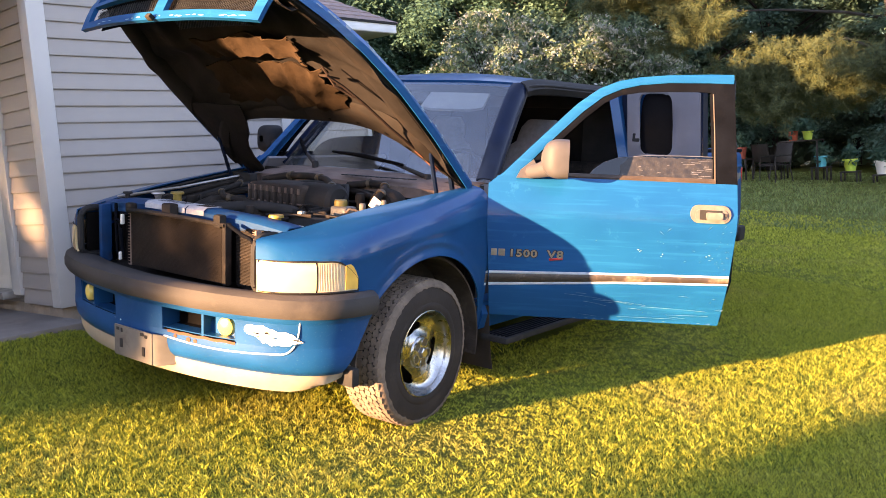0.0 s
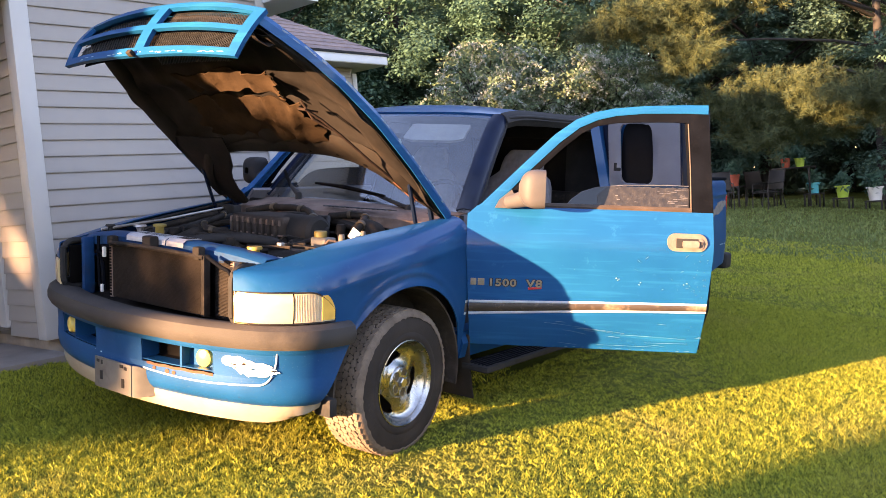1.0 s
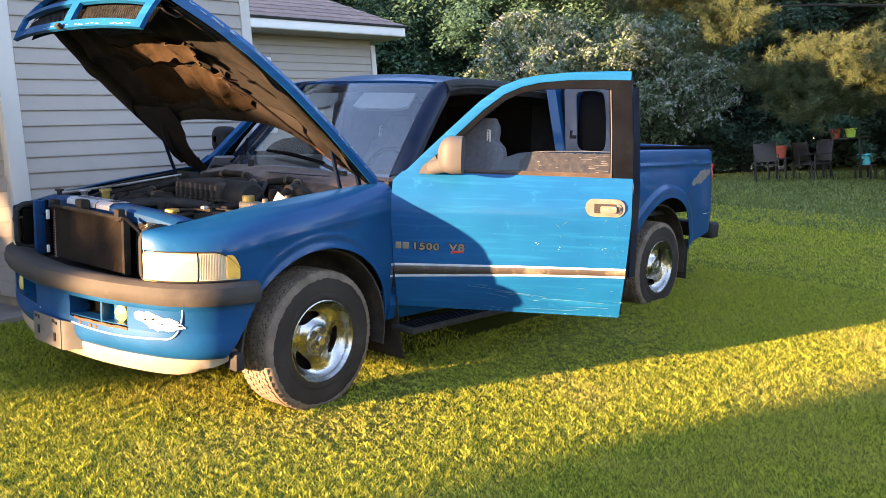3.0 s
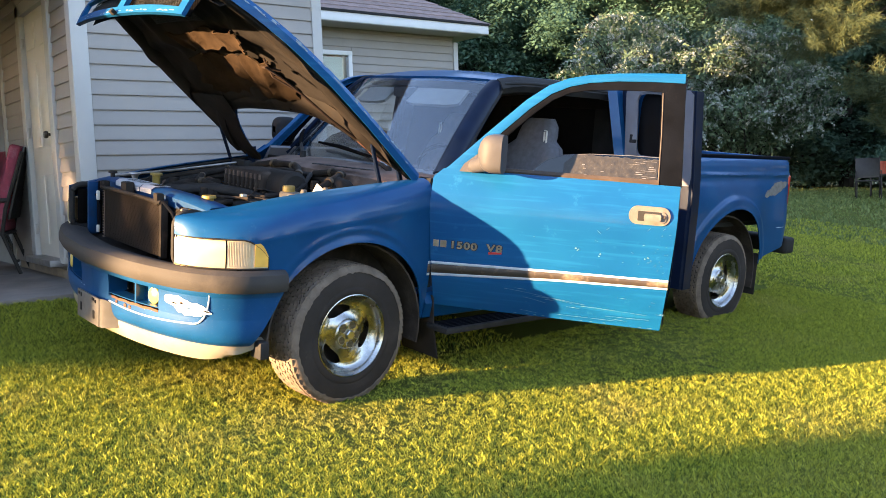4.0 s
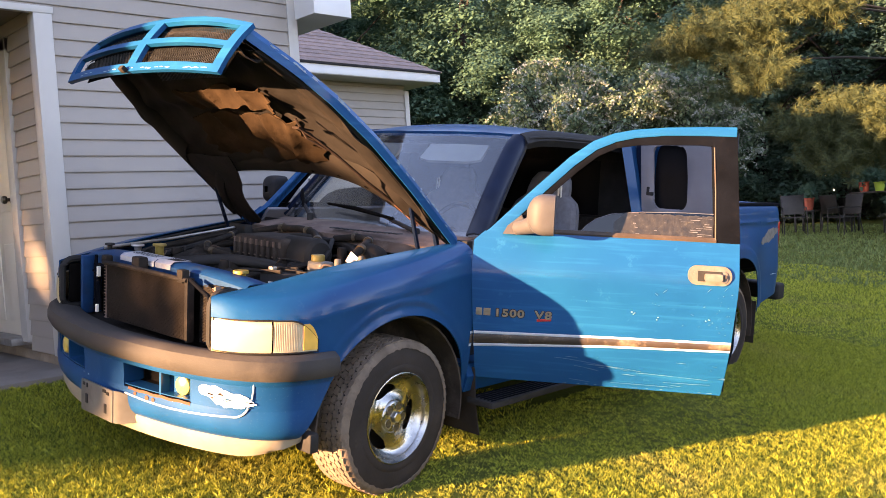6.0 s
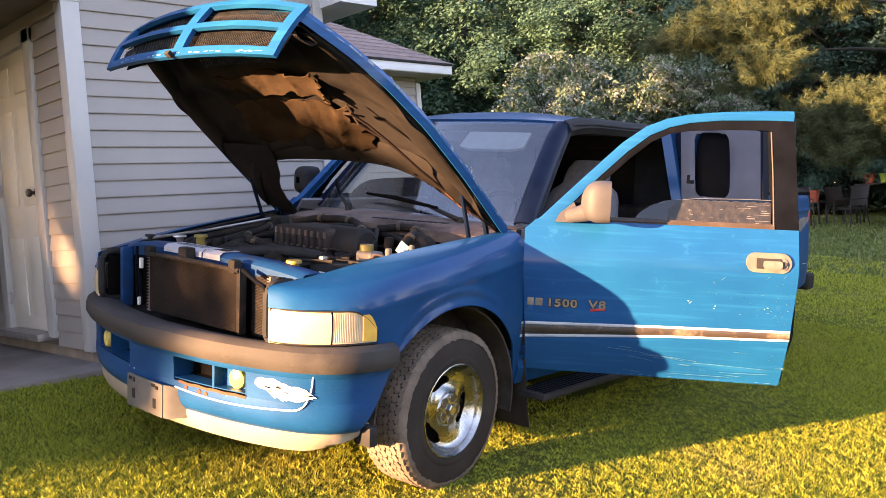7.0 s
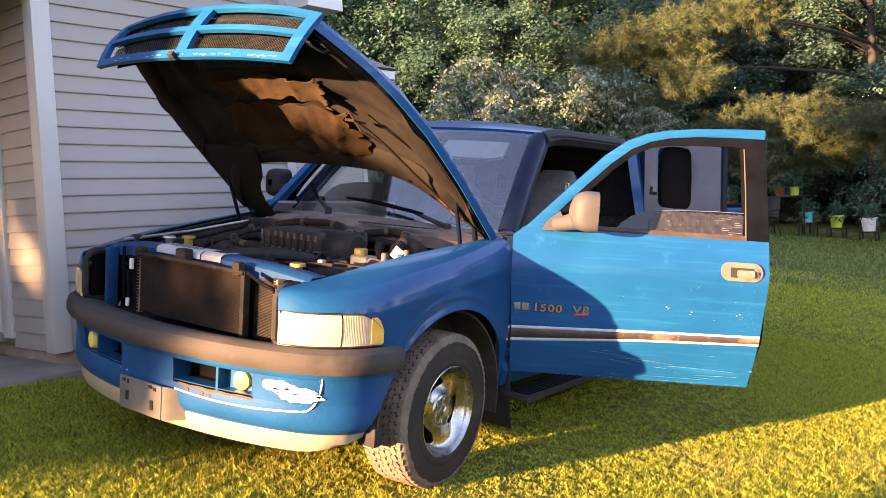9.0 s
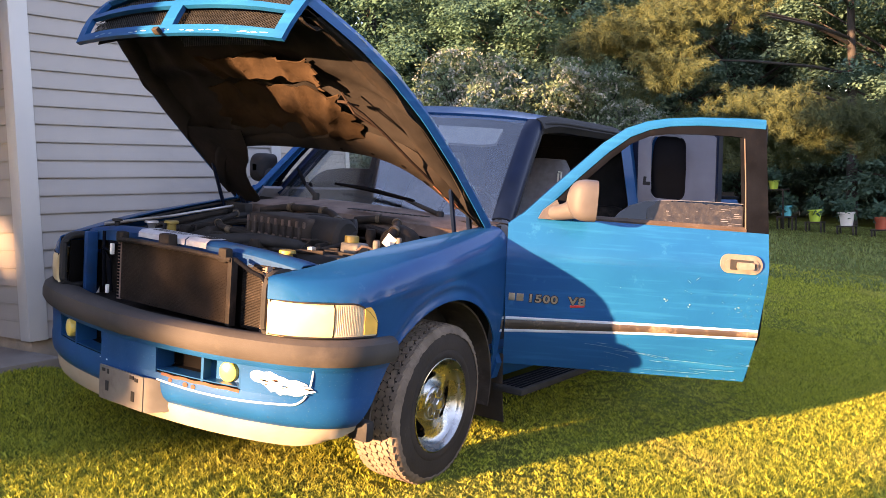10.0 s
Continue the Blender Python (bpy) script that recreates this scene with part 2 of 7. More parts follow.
CONCRETE = mat("porch_concrete", (0.18, 0.148, 0.122), 0.85, var=0.25, scale=3, bump=0.25, bscale=60, dirt=(0.11, 0.088, 0.07), dirt_amt=0.3, dirt_scale=2.5)
BLOCK = mat("foundation_block", (0.24, 0.18, 0.13), 0.9, var=0.3, scale=6, bump=0.5, bscale=40)
SOIL = mat("lawn_ground", (0.085, 0.098, 0.018), 0.95, spec=0.02, rgb2=(0.065, 0.068, 0.018), scale=1.6, bump=0.6, bscale=30)
BARK = mat("bark", (0.020, 0.016, 0.014), 0.9, var=0.4, scale=6, bump=0.8, bscale=26)
RED_CLOTH = mat("red_cushion", (0.25, 0.036, 0.062), 0.85, var=0.25, scale=12, bump=0.2, bscale=120, dirt=(0.34, 0.15, 0.17), dirt_amt=0.2, dirt_scale=9)
IRON = mat("dark_iron", (0.020, 0.017, 0.015), 0.5, 0.4, var=0.3, scale=12)
KNOB = mat("bronze_knob", (0.06, 0.045, 0.035), 0.35, 0.8, var=0.2, scale=20)
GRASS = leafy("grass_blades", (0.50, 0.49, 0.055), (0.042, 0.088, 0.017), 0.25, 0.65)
# far blades: distance haze and shade are put into this duller green
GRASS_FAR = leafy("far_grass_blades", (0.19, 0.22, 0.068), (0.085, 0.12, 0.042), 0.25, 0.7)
_n, _l = GRASS.node_tree.nodes, GRASS.node_tree.links
_tc, _no, _mr, _mx = _n.new("ShaderNodeTexCoord"), _n.new("ShaderNodeTexNoise"), _n.new("ShaderNodeMapRange"), _n.new("ShaderNodeMix")
_no.inputs["Scale"].default_value, _no.inputs["Detail"].default_value = 1.3, 7
_mr.inputs[1].default_value, _mr.inputs[2].default_value, _mr.inputs[4].default_value = 0.52, 0.74, 0.32
_mx.data_type = "RGBA"
_mx.inputs[7].default_value = (0.42, 0.32, 0.12, 1)
_ramp = next(k for k in _n if k.type == "VALTORGB")
_l.new(_tc.outputs["Object"], _no.inputs["Vector"]); _l.new(_no.outputs["Fac"], _mr.inputs[0]); _l.new(_mr.outputs[0], _mx.inputs[0]); _l.new(_ramp.outputs[0], _mx.inputs[6])
for _k in _n:
    if _k.type == "BSDF_PRINCIPLED": _l.new(_mx.outputs[2], _k.inputs["Base Color"])
    if _k.type == "BSDF_TRANSLUCENT": _l.new(_mx.outputs[2], _k.inputs[0])
LEAF_DARK = leafy("dark_leaves", (0.135, 0.215, 0.135), (0.085, 0.145, 0.098), 0.48, 0.8)
LEAF_MID = leafy("green_leaves", (0.092, 0.180, 0.122), (0.060, 0.128, 0.092), 0.5, 0.8)
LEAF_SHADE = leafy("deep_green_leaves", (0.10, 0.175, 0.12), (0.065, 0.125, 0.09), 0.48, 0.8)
LEAF_SILVER = leafy("pale_blossom", (0.38, 0.41, 0.38), (0.17, 0.22, 0.17), 0.3, 0.7)
LEAF_SHRUB = leafy("grey_green_leaves", (0.15, 0.21, 0.125), (0.06, 0.10, 0.06), 0.35, 0.7)
NEEDLE = leafy("pine_needles", (0.115, 0.128, 0.05), (0.048, 0.074, 0.042), 0.3)


# faint lighter streaks in the worn paint's colour, standing in for streaked highlights
_n, _l = PAINT_OLD.node_tree.nodes, PAINT_OLD.node_tree.links
_b = _n["Principled BSDF"]
_tc, _mp, _no, _mr, _mx = _n.new("ShaderNodeTexCoord"), _n.new("ShaderNodeMapping"), _n.new("ShaderNodeTexNoise"), _n.new("ShaderNodeMapRange"), _n.new("ShaderNodeMix")
_mp.inputs["Scale"].default_value = (1.6, 1.6, 26)
_no.inputs["Scale"].default_value, _no.inputs["Detail"].default_value = 1.5, 7
_mr.inputs[1].default_value, _mr.inputs[2].default_value, _mr.inputs[4].default_value = 0.52, 0.82, 0.28
_mx.data_type = "RGBA"
_mx.inputs[7].default_value = (0.012, 0.20, 0.42, 1)
_src = _b.inputs["Base Color"].links[0].from_socket
_l.new(_tc.outputs["Object"], _mp.inputs[0]); _l.new(_mp.outputs[0], _no.inputs["Vector"]); _l.new(_no.outputs["Fac"], _mr.inputs[0]); _l.new(_mr.outputs[0], _mx.inputs[0])
_l.new(_src, _mx.inputs[6]); _l.new(_mx.outputs[2], _b.inputs["Base Color"])


# ---- builders ----
def framed(inner, outer, place, thick, steps=4, bm=None):
    """A panel between a hole's outline and an outer outline (as many points each)."""
    rows = [[place(a[0] + (c[0] - a[0]) * k / steps, a[1] + (c[1] - a[1]) * k / steps) for k in range(steps + 1)] for a, c in zip(list(inner) + [inner[0]], list(outer) + [outer[0]])]
    return sheet(rows, thick, bm) if bm else sheet(rows, thick)


def oval(cx, cy, rx, ry, n, power=1.0):
    return [(cx + rx * math.copysign(abs(math.cos(a)) ** power, math.cos(a)), cy + ry * math.copysign(abs(math.sin(a)) ** power, math.sin(a))) for a in np.linspace(0, 2 * math.pi, n, endpoint=False)]


def frame_rect(cx, cy, x0, x1, y0, y1, n):
    """Points of a rectangle's edge, met by n even rays from (cx, cy)."""
    out = []
    for a in np.linspace(0, 2 * math.pi, n, endpoint=False):
        dx, dy = math.cos(a), math.sin(a)
        k = min((x1 - cx) / dx if dx > 1e-9 else (x0 - cx) / dx if dx < -1e-9 else 1e9, (y1 - cy) / dy if dy > 1e-9 else (y0 - cy) / dy if dy < -1e-9 else 1e9)
        out.append((cx + dx * k, cy + dy * k))
    return out


def part(name, bm, material, parent=None, label="", smooth=True, kind="", m=None):
    me = bpy.data.meshes.new(name)
    bmesh.ops.recalc_face_normals(bm, faces=bm.faces)
    bm.to_mesh(me)
    bm.free()
    me.materials.append(material)
    if smooth:
        me.polygons.foreach_set("use_smooth", [True] * len(me.polygons))
        me.set_sharp_from_angle(angle=radians(38))
    ob = new(name, me)
    if m is not None:
        ob.matrix_basis = m
    if parent is not None:
        ob.parent = parent
    return tagged(ob, label, kind=kind)


def box(size, at=(0, 0, 0), bevel=0.0, bm=None, rot=None, seg=2):
    b = bmesh.new()
    m = Matrix.Translation(at) @ (rot or Matrix.Identity(4)) @ Matrix.Diagonal((*size, 1))
    bmesh.ops.create_cube(b, size=1.0, matrix=m)
    if bevel:
        bmesh.ops.bevel(b, geom=b.edges[:], offset=min(bevel, min(size) * 0.45), segments=seg, affect="EDGES", profile=0.6)
    return join(bm, b)


def join(bm, b):
    if bm is None:
        return b
    idx = {}
    for v in b.verts:
        idx[v] = bm.verts.new(v.co)
    for f in b.faces:
        try:
            bm.faces.new([idx[v] for v in f.verts])
        except ValueError:
            pass
    b.free()
    return bm


def tube(points, r, seg=8, bm=None, closed=False):
    bm = bm or bmesh.new()
    pts = [Vector(p) for p in points]
    rings = []
    n = len(pts)
    for i, p in enumerate(pts):
        a = pts[(i - 1) % n] if (closed or i) else pts[0]
        c = pts[(i + 1) % n] if (closed or i < n - 1) else pts[-1]
        d = (c - a).normalized()
        up = Vector((0, 0, 1)) if abs(d.z) < 0.9 else Vector((1, 0, 0))
        s = d.cross(up).normalized()
        u = s.cross(d)
        rad = float(r[i] if isinstance(r, (list, tuple)) else r)
        rings.append([bm.verts.new(p + rad * (math.cos(2 * math.pi * k / seg) * s + math.sin(2 * math.pi * k / seg) * u)) for k in range(seg)])
    for i in range(n if closed else n - 1):
        A, B = rings[i], rings[(i + 1) % n]
        for k in range(seg):
            bm.faces.new((A[k], A[(k + 1) % seg], B[(k + 1) % seg], B[k]))
    if not closed:
        bm.faces.new(rings[0][::-1])
        bm.faces.new(rings[-1])
    return bm


def sheet(rows, thick, bm=None, skip=None):
    """A shell from rows of points, with a back face thick behind it (against the normal)."""
    bm = bm or bmesh.new()
    A = np.array([[tuple(p) for p in r] for r in rows], float)
    du = np.gradient(A, axis=0)
    dv = np.gradient(A, axis=1)
    nn = np.cross(du, dv)
    nn /= np.linalg.norm(nn, axis=2, keepdims=True) + 1e-9
    B = A - nn * thick
    R, C = A.shape[:2]
    fa = [[bm.verts.new(A[i, j]) for j in range(C)] for i in range(R)]
    ba = [[bm.verts.new(B[i, j]) for j in range(C)] for i in range(R)]
    hole = lambda i, j: i < 0 or j < 0 or i >= R - 1 or j >= C - 1 or bool(skip and skip(i, j))
    for i in range(R - 1):
        for j in range(C - 1):
            if hole(i, j):
                continue
            bm.faces.new((fa[i][j], fa[i + 1][j], fa[i + 1][j + 1], fa[i][j + 1]))
            bm.faces.new((ba[i][j], ba[i][j + 1], ba[i + 1][j + 1], ba[i + 1][j]))
            for (di, dj, p, q) in ((-1, 0, (i, j), (i, j + 1)), (1, 0, (i + 1, j + 1), (i + 1, j)), (0, -1, (i + 1, j), (i, j)), (0, 1, (i, j + 1), (i + 1, j + 1))):
                if hole(i + di, j + dj):
                    bm.faces.new((fa[p[0]][p[1]], fa[q[0]][q[1]], ba[q[0]][q[1]], ba[p[0]][p[1]]))
    bmesh.ops.delete(bm, geom=[v for v in bm.verts if not v.link_faces], context="VERTS")
    return bm


def lathe(profile, seg=40, bm=None, axis="X"):
    """Turns (radius, along) pairs round an axis."""
    bm = bm or bmesh.new()
    rings = []
    for r, a in profile:
        ring = []
        for k in range(seg):
            t = 2 * math.pi * k / seg
            c, s = r * math.cos(t), r * math.sin(t)
            ring.append(bm.verts.new((a, c, s) if axis == "X" else ((c, s, a) if axis == "Z" else (s, a, c))))
        rings.append(ring)
    for A, B in zip(rings, rings[1:]):
        for k in range(seg):
            bm.faces.new((A[k], A[(k + 1) % seg], B[(k + 1) % seg], B[k]))
    return bm


def prism(outline, depth, place, bm=None):
    """A flat outline of (a, b) pushed depth deep; place(a, b, c) puts it into the part's frame."""
    bm = bm or bmesh.new()
    f = [bm.verts.new(place(a, b, 0.0)) for a, b in outline]
    k = [bm.verts.new(place(a, b, depth)) for a, b in outline]
    bm.faces.new(f)
    bm.faces.new(k[::-1])
    n = len(f)
    for i in range(n):
        bm.faces.new((f[i], k[i], k[(i + 1) % n], f[(i + 1) % n]))
    return bm


def interp(x, xs, ys):
    return float(np.interp(x, xs, ys))


def line(*pts):
    """A smooth line through points, as a function from 0 to 1."""
    P = np.array(pts, float)
    s = np.r_[0, np.cumsum(np.linalg.norm(np.diff(P, axis=0), axis=1))]
    s /= s[-1]
    return lambda t: np.array([np.interp(t, s, P[:, k]) for k in range(P.shape[1])])


def rounded(a0, a1, b0, b1, r, n=4):
    out = []
    for ca, cb, t0 in ((a1 - r, b1 - r, 0), (a0 + r, b1 - r, 90), (a0 + r, b0 + r, 180), (a1 - r, b0 + r, 270)):
        for k in range(n + 1):
            t = radians(t0 + 90 * k / n)
            out.append((ca + r * math.cos(t), cb + r * math.sin(t)))
    return out


def height(x, y):
    """The lawn: it falls away from the house."""
    xx = np.clip(x, -4, 9) + np.tanh((x - np.clip(x, -4, 9)) / 6) * 3
    yy = np.clip(y, -8, 26) + np.tanh((y - np.clip(y, -8, 26)) / 10) * 5
    level = np.clip((4.0 - y) / 2.0, 0, 1) * np.clip(-1.95 - x, 0, None).clip(0, 2.05) * 0.105   # level beside the house
    bank = 0.13 * np.clip((-0.75 - x) / 0.7, 0, 1) * np.clip((-0.1 - y) / 0.5, 0, 1) * np.clip((x + 2.0) / 0.4, 0, 1)   # rises to the porch
    return 0.117 + bank - 0.105 * xx - 0.020 * yy - level

# ---- ground ----
def ground():
    def axis(lo, hi, fine0, fine1):
        near = np.arange(fine0, fine1, 0.35)
        return np.r_[np.linspace(lo, fine0, 14)[:-1], near, np.linspace(fine1, hi, 18)]
    xs, ys = axis(-220, 220, -6, 9), axis(-120, 300, -7, 14)
    bm = bmesh.new()
    V = [[bm.verts.new((x, y, float(height(x, y)) + 0.02 * noise.noise((x * 0.5, y * 0.5, 0)))) for y in ys] for x in xs]
    for i in range(len(xs) - 1):
        for j in range(len(ys) - 1):
            bm.faces.new((V[i][j], V[i + 1][j], V[i + 1][j + 1], V[i][j + 1]))
    g = part("ground", bm, SOIL, kind="structure")
    return tagged(g, "sloping lawn ground under short green grass", "ground")


ground()

# ---- house ----
WX, WY, PITCH, PHASE = -1.785, -0.48, 0.1075, 1.700


def siding(parent, along, a0, a1, z0, z1, plane, gaps=()):
    """Lapped boards, one object a course and stretch. along: 'y' on a wall that faces +x, 'x' on one that faces -y."""
    shared = {}
    k0 = math.floor((z0 - PHASE) / PITCH)
    z = PHASE + k0 * PITCH
    while z < z1 - 0.01:
        lo, hi = max(z, z0), min(z + PITCH, z1)
        spans = [(a0, a1)]
        for g0, g1, gz0, gz1 in gaps:
            if lo < gz1 - 0.02 and hi > gz0 + 0.02:
                spans = [s for p, q in spans for s in ((p, min(q, g0)), (max(p, g1), q)) if s[1] - s[0] > 0.01]
        for p, q in spans:
            key = (round(q - p, 3), round(hi - lo, 3))
            if key not in shared:
                h, n = hi - lo, key[0]
                bm = bmesh.new()
                prof = [(0.002, 0.0), (0.016, 0.0), (0.0175, 0.0045), (0.0165, 0.02), (0.0125, 0.05), (0.0085, 0.08), (0.0045, h), (0.002, h)] if h > 0.08 else [(0.002, 0.0), (0.014, 0.0), (0.008, h), (0.002, h)]
                ends = [[bm.verts.new((o, s, zz) if along == "y" else (s, -o, zz)) for o, zz in prof] for s in (0.0, n)]
                c = len(prof)
                for i in range(c):
                    bm.faces.new((ends[0][i], ends[0][(i + 1) % c], ends[1][(i + 1) % c], ends[1][i]))
                bm.faces.new(ends[0]); bm.faces.new(ends[1][::-1])
                bmesh.ops.recalc_face_normals(bm, faces=bm.faces)
                me = bpy.data.meshes.new("siding_board")
                bm.to_mesh(me); bm.free()
                me.materials.append(SIDING)
                shared[key] = me
            ob = new("siding_board", shared[key])
            ob.location = (plane, p, lo) if along == "y" else (p, plane, lo)
            ob.parent = parent
        z += PITCH


def near_building():
    # side wall with the gable above the porch
    bm = box((0.14, 1.98, 2.4), (WX - 0.07, 0.51, 1.72))
    box((0.14, 7.1, 0.5), (WX - 0.07, -2.05, 3.0), bm=bm)
    prism([(-5.6, 3.25), (1.5, 3.25), (-2.05, 4.7)], -0.14, lambda a, b, c: (WX + c, a, b), bm)
    w = tagged(part("wall_east", bm, SIDING, smooth=False, kind="structure"), "beige vinyl lap siding wall of the house", "wall")
    siding(w, "y", WY + 0.09, 1.41, 0.52, 3.3, WX)
    siding(w, "y", -5.6, WY + 0.09, 2.76, 3.3, WX)
    # recess wall of the porch, with its door
    bm = box((0.55, 0.14, 2.3), (-2.06, WY + 0.07, 1.67))
    box((0.76, 0.14, 2.3), (-3.75, WY + 0.07, 1.67), bm=bm)
    box((2.35, 0.14, 0.2), (-2.955, WY + 0.07, 2.72), bm=bm)
    w2 = tagged(part("wall_porch", bm, SIDING, smooth=False, kind="structure"), "beige vinyl siding wall at the back of the porch", "wall")
    siding(w2, "x", -4.06, WX - 0.09, 0.52, 2.76, WY, gaps=[(-3.37, -2.33, 0.4, 2.67)])
    # corner boards
    for nm, x0, x1, y0, y1, z0, z1 in (("a", WX - 0.09, WX + 0.026, WY - 0.026, WY + 0.09, 0.515, 2.715), ("b", WX - 0.02, WX + 0.024, 1.41, 1.5, 0.5, 3.3), ("c", -4.15, -4.06, WY - 0.026, WY + 0.06, 0.515, 2.74)):
        b = box((x1 - x0, y1 - y0, z1 - z0), ((x0 + x1) / 2, (y0 + y1) / 2, (z0 + z1) / 2), 0.006)
        tagged(part("corner_trim", b, WHITE_TRIM, kind="structure"), "white vinyl corner board on the siding", "trim")
    b = box((0.05, 5.2, 0.045), (WX + 0.005, -2.98, 2.735), 0.006)
    tagged(part("porch_header_trim", b, WHITE_TRIM, kind="structure"), "white trim under the porch header", "trim")
    b = box((3.3, 5.2, 0.05), (WX - 1.64, -3.08, 2.79))
    tagged(part("ceiling", b, mat("brown_ceiling", (0.22, 0.175, 0.135), 0.8, var=0.2, scale=4), kind="structure"), "brown porch ceiling", "ceiling")
    # foundation and slab
    b = box((0.2, 2.0, 0.5), (WX - 0.11, 0.52, 0.265), 0.01)
    box((2.3, 0.2, 0.5), (-2.95, WY + 0.12, 0.265), 0.01, bm=b)
    tagged(part("foundation", b, BLOCK, kind="structure"), "brown stained block foundation under the siding", "foundation")
    b = box((3.61, 5.2, 0.45), (-3.255, -3.065, 0.225), 0.012)
    tagged(part("porch_slab", b, CONCRETE, kind="structure"), "worn grey concrete porch slab", "floor")
    # posts at the open end of the porch
    for x in (-5.0, WX - 0.12):
        b = box((0.13, 0.13, 2.42), (x, -5.5, 1.61), 0.008)
        box((0.17, 0.17, 0.10), (x, -5.5, 0.45), 0.008, bm=b)
        box((0.17, 0.17, 0.08), (x, -5.5, 2.72), 0.008, bm=b)
        tagged(part("porch_post", b, WHITE_TRIM, kind="structure"), "white square porch post", "post")
    b = bmesh.new()
    for s in (1, -1):
        y0, y1 = (-2.05, 1.95) if s > 0 else (-6.65, -2.05)
        za, zb = (4.95, 3.1) if s > 0 else (3.1, 4.95)
        vs = [(x, y, z + d) for d in (0, -0.06) for x, y, z in ((-9, y0, za), (WX + 0.32, y0, za), (WX + 0.32, y1, zb), (-9, y1, zb))]
        v = [b.verts.new(p) for p in vs]
        for f in ((0, 1, 2, 3), (7, 6, 5, 4), (0, 4, 5, 1), (1, 5, 6, 2), (2, 6, 7, 3), (3, 7, 4, 0)):
            b.faces.new([v[i] for i in f])
    tagged(part("roof", b, SHINGLE, smooth=False, kind="structure"), "brown asphalt shingle gable roof over the porch", "roof")
    b = box((7.2, 0.36, 0.17), (-5.1, 1.66, 2.96), 0.006)
    tagged(part("eave_box", b, FASCIA, kind="structure"), "white boxed eave at the gable end", "eave")
    # unseen eave, sized and placed for the shadow it throws on the hood
    b = box((7.6, 1.0, 0.55), (-5.265, -6.1, 2.78), 0.01)
    tagged(part("porch_eave", b, FASCIA, kind="structure"), "unseen white boxed eave at the porch end, sized to shade the hood", "eave")
    # unseen south low wall, added to dim the porch
    b = box((3.2, 0.1, 0.95), (-3.4, -5.5, 0.87))
    box((0.12, 5.0, 1.25), (-5.13, -3.0, 1.02), bm=b)
    box((0.12, 0.55, 2.45), (-5.13, -0.28, 1.58), bm=b)
    box((0.12, 5.0, 0.25), (-5.13, -3.0, 2.66), bm=b)
    tagged(part("wall_west", b, SIDING, smooth=False, kind="structure"), "low siding walls with open upper halves round the porch, the south one added to cut light", "wall")
    # porch door
    b = box((0.745, 0.045, 1.985), (-2.85, WY + 0.03, 1.595), 0.004)
    d = tagged(part("door_1", b, DOORPAINT, kind="structure"), "closed cream six-panel porch door", "door")
    for x, z, h in ((-3.03, 2.38, 0.2), (-2.67, 2.38, 0.2), (-3.03, 1.83, 0.68), (-2.67, 1.83, 0.68), (-3.03, 0.98, 0.56), (-2.67, 0.98, 0.56)):
        o = box((0.255, 0.012, h), (x, WY + 0.006, z), 0.005)
        part("door_panel", o, DOORPAINT, d)
    for x, w_, z, h in ((-3.29, 0.13, 1.62, 2.09), (-2.405, 0.13, 1.62, 2.09), (-2.85, 1.02, 2.62, 0.10)):
        part("door_casing", box((w_, 0.05, h), (x, WY - 0.008, z), 0.006), WHITE_TRIM, d)
    part("threshold", box((0.8, 0.16, 0.05), (-2.85, WY - 0.03, 0.575), 0.006), STEEL, d)
    k = lathe([(0.0, 0), (0.032, 0), (0.034, -0.008), (0.012, -0.014), (0.012, -0.035), (0.026, -0.04), (0.03, -0.055), (0.024, -0.068), (0.0, -0.07)], 16, axis="Y")
    part("door_knob", k, KNOB, d, "bronze door knob", m=Matrix.Translation((-2.55, WY + 0.008, 1.57)))
    for z in (2.35, 1.62, 0.82):
        part("hinge", box((0.012, 0.02, 0.09), (-3.222, WY - 0.012, z), 0.004), STEEL, d)


# this colour stands for sky reflected in the pane, over a pale blind
BLIND = mat("sky_reflection_blind", (0.20, 0.23, 0.27), 0.7, var=0.15, scale=5)


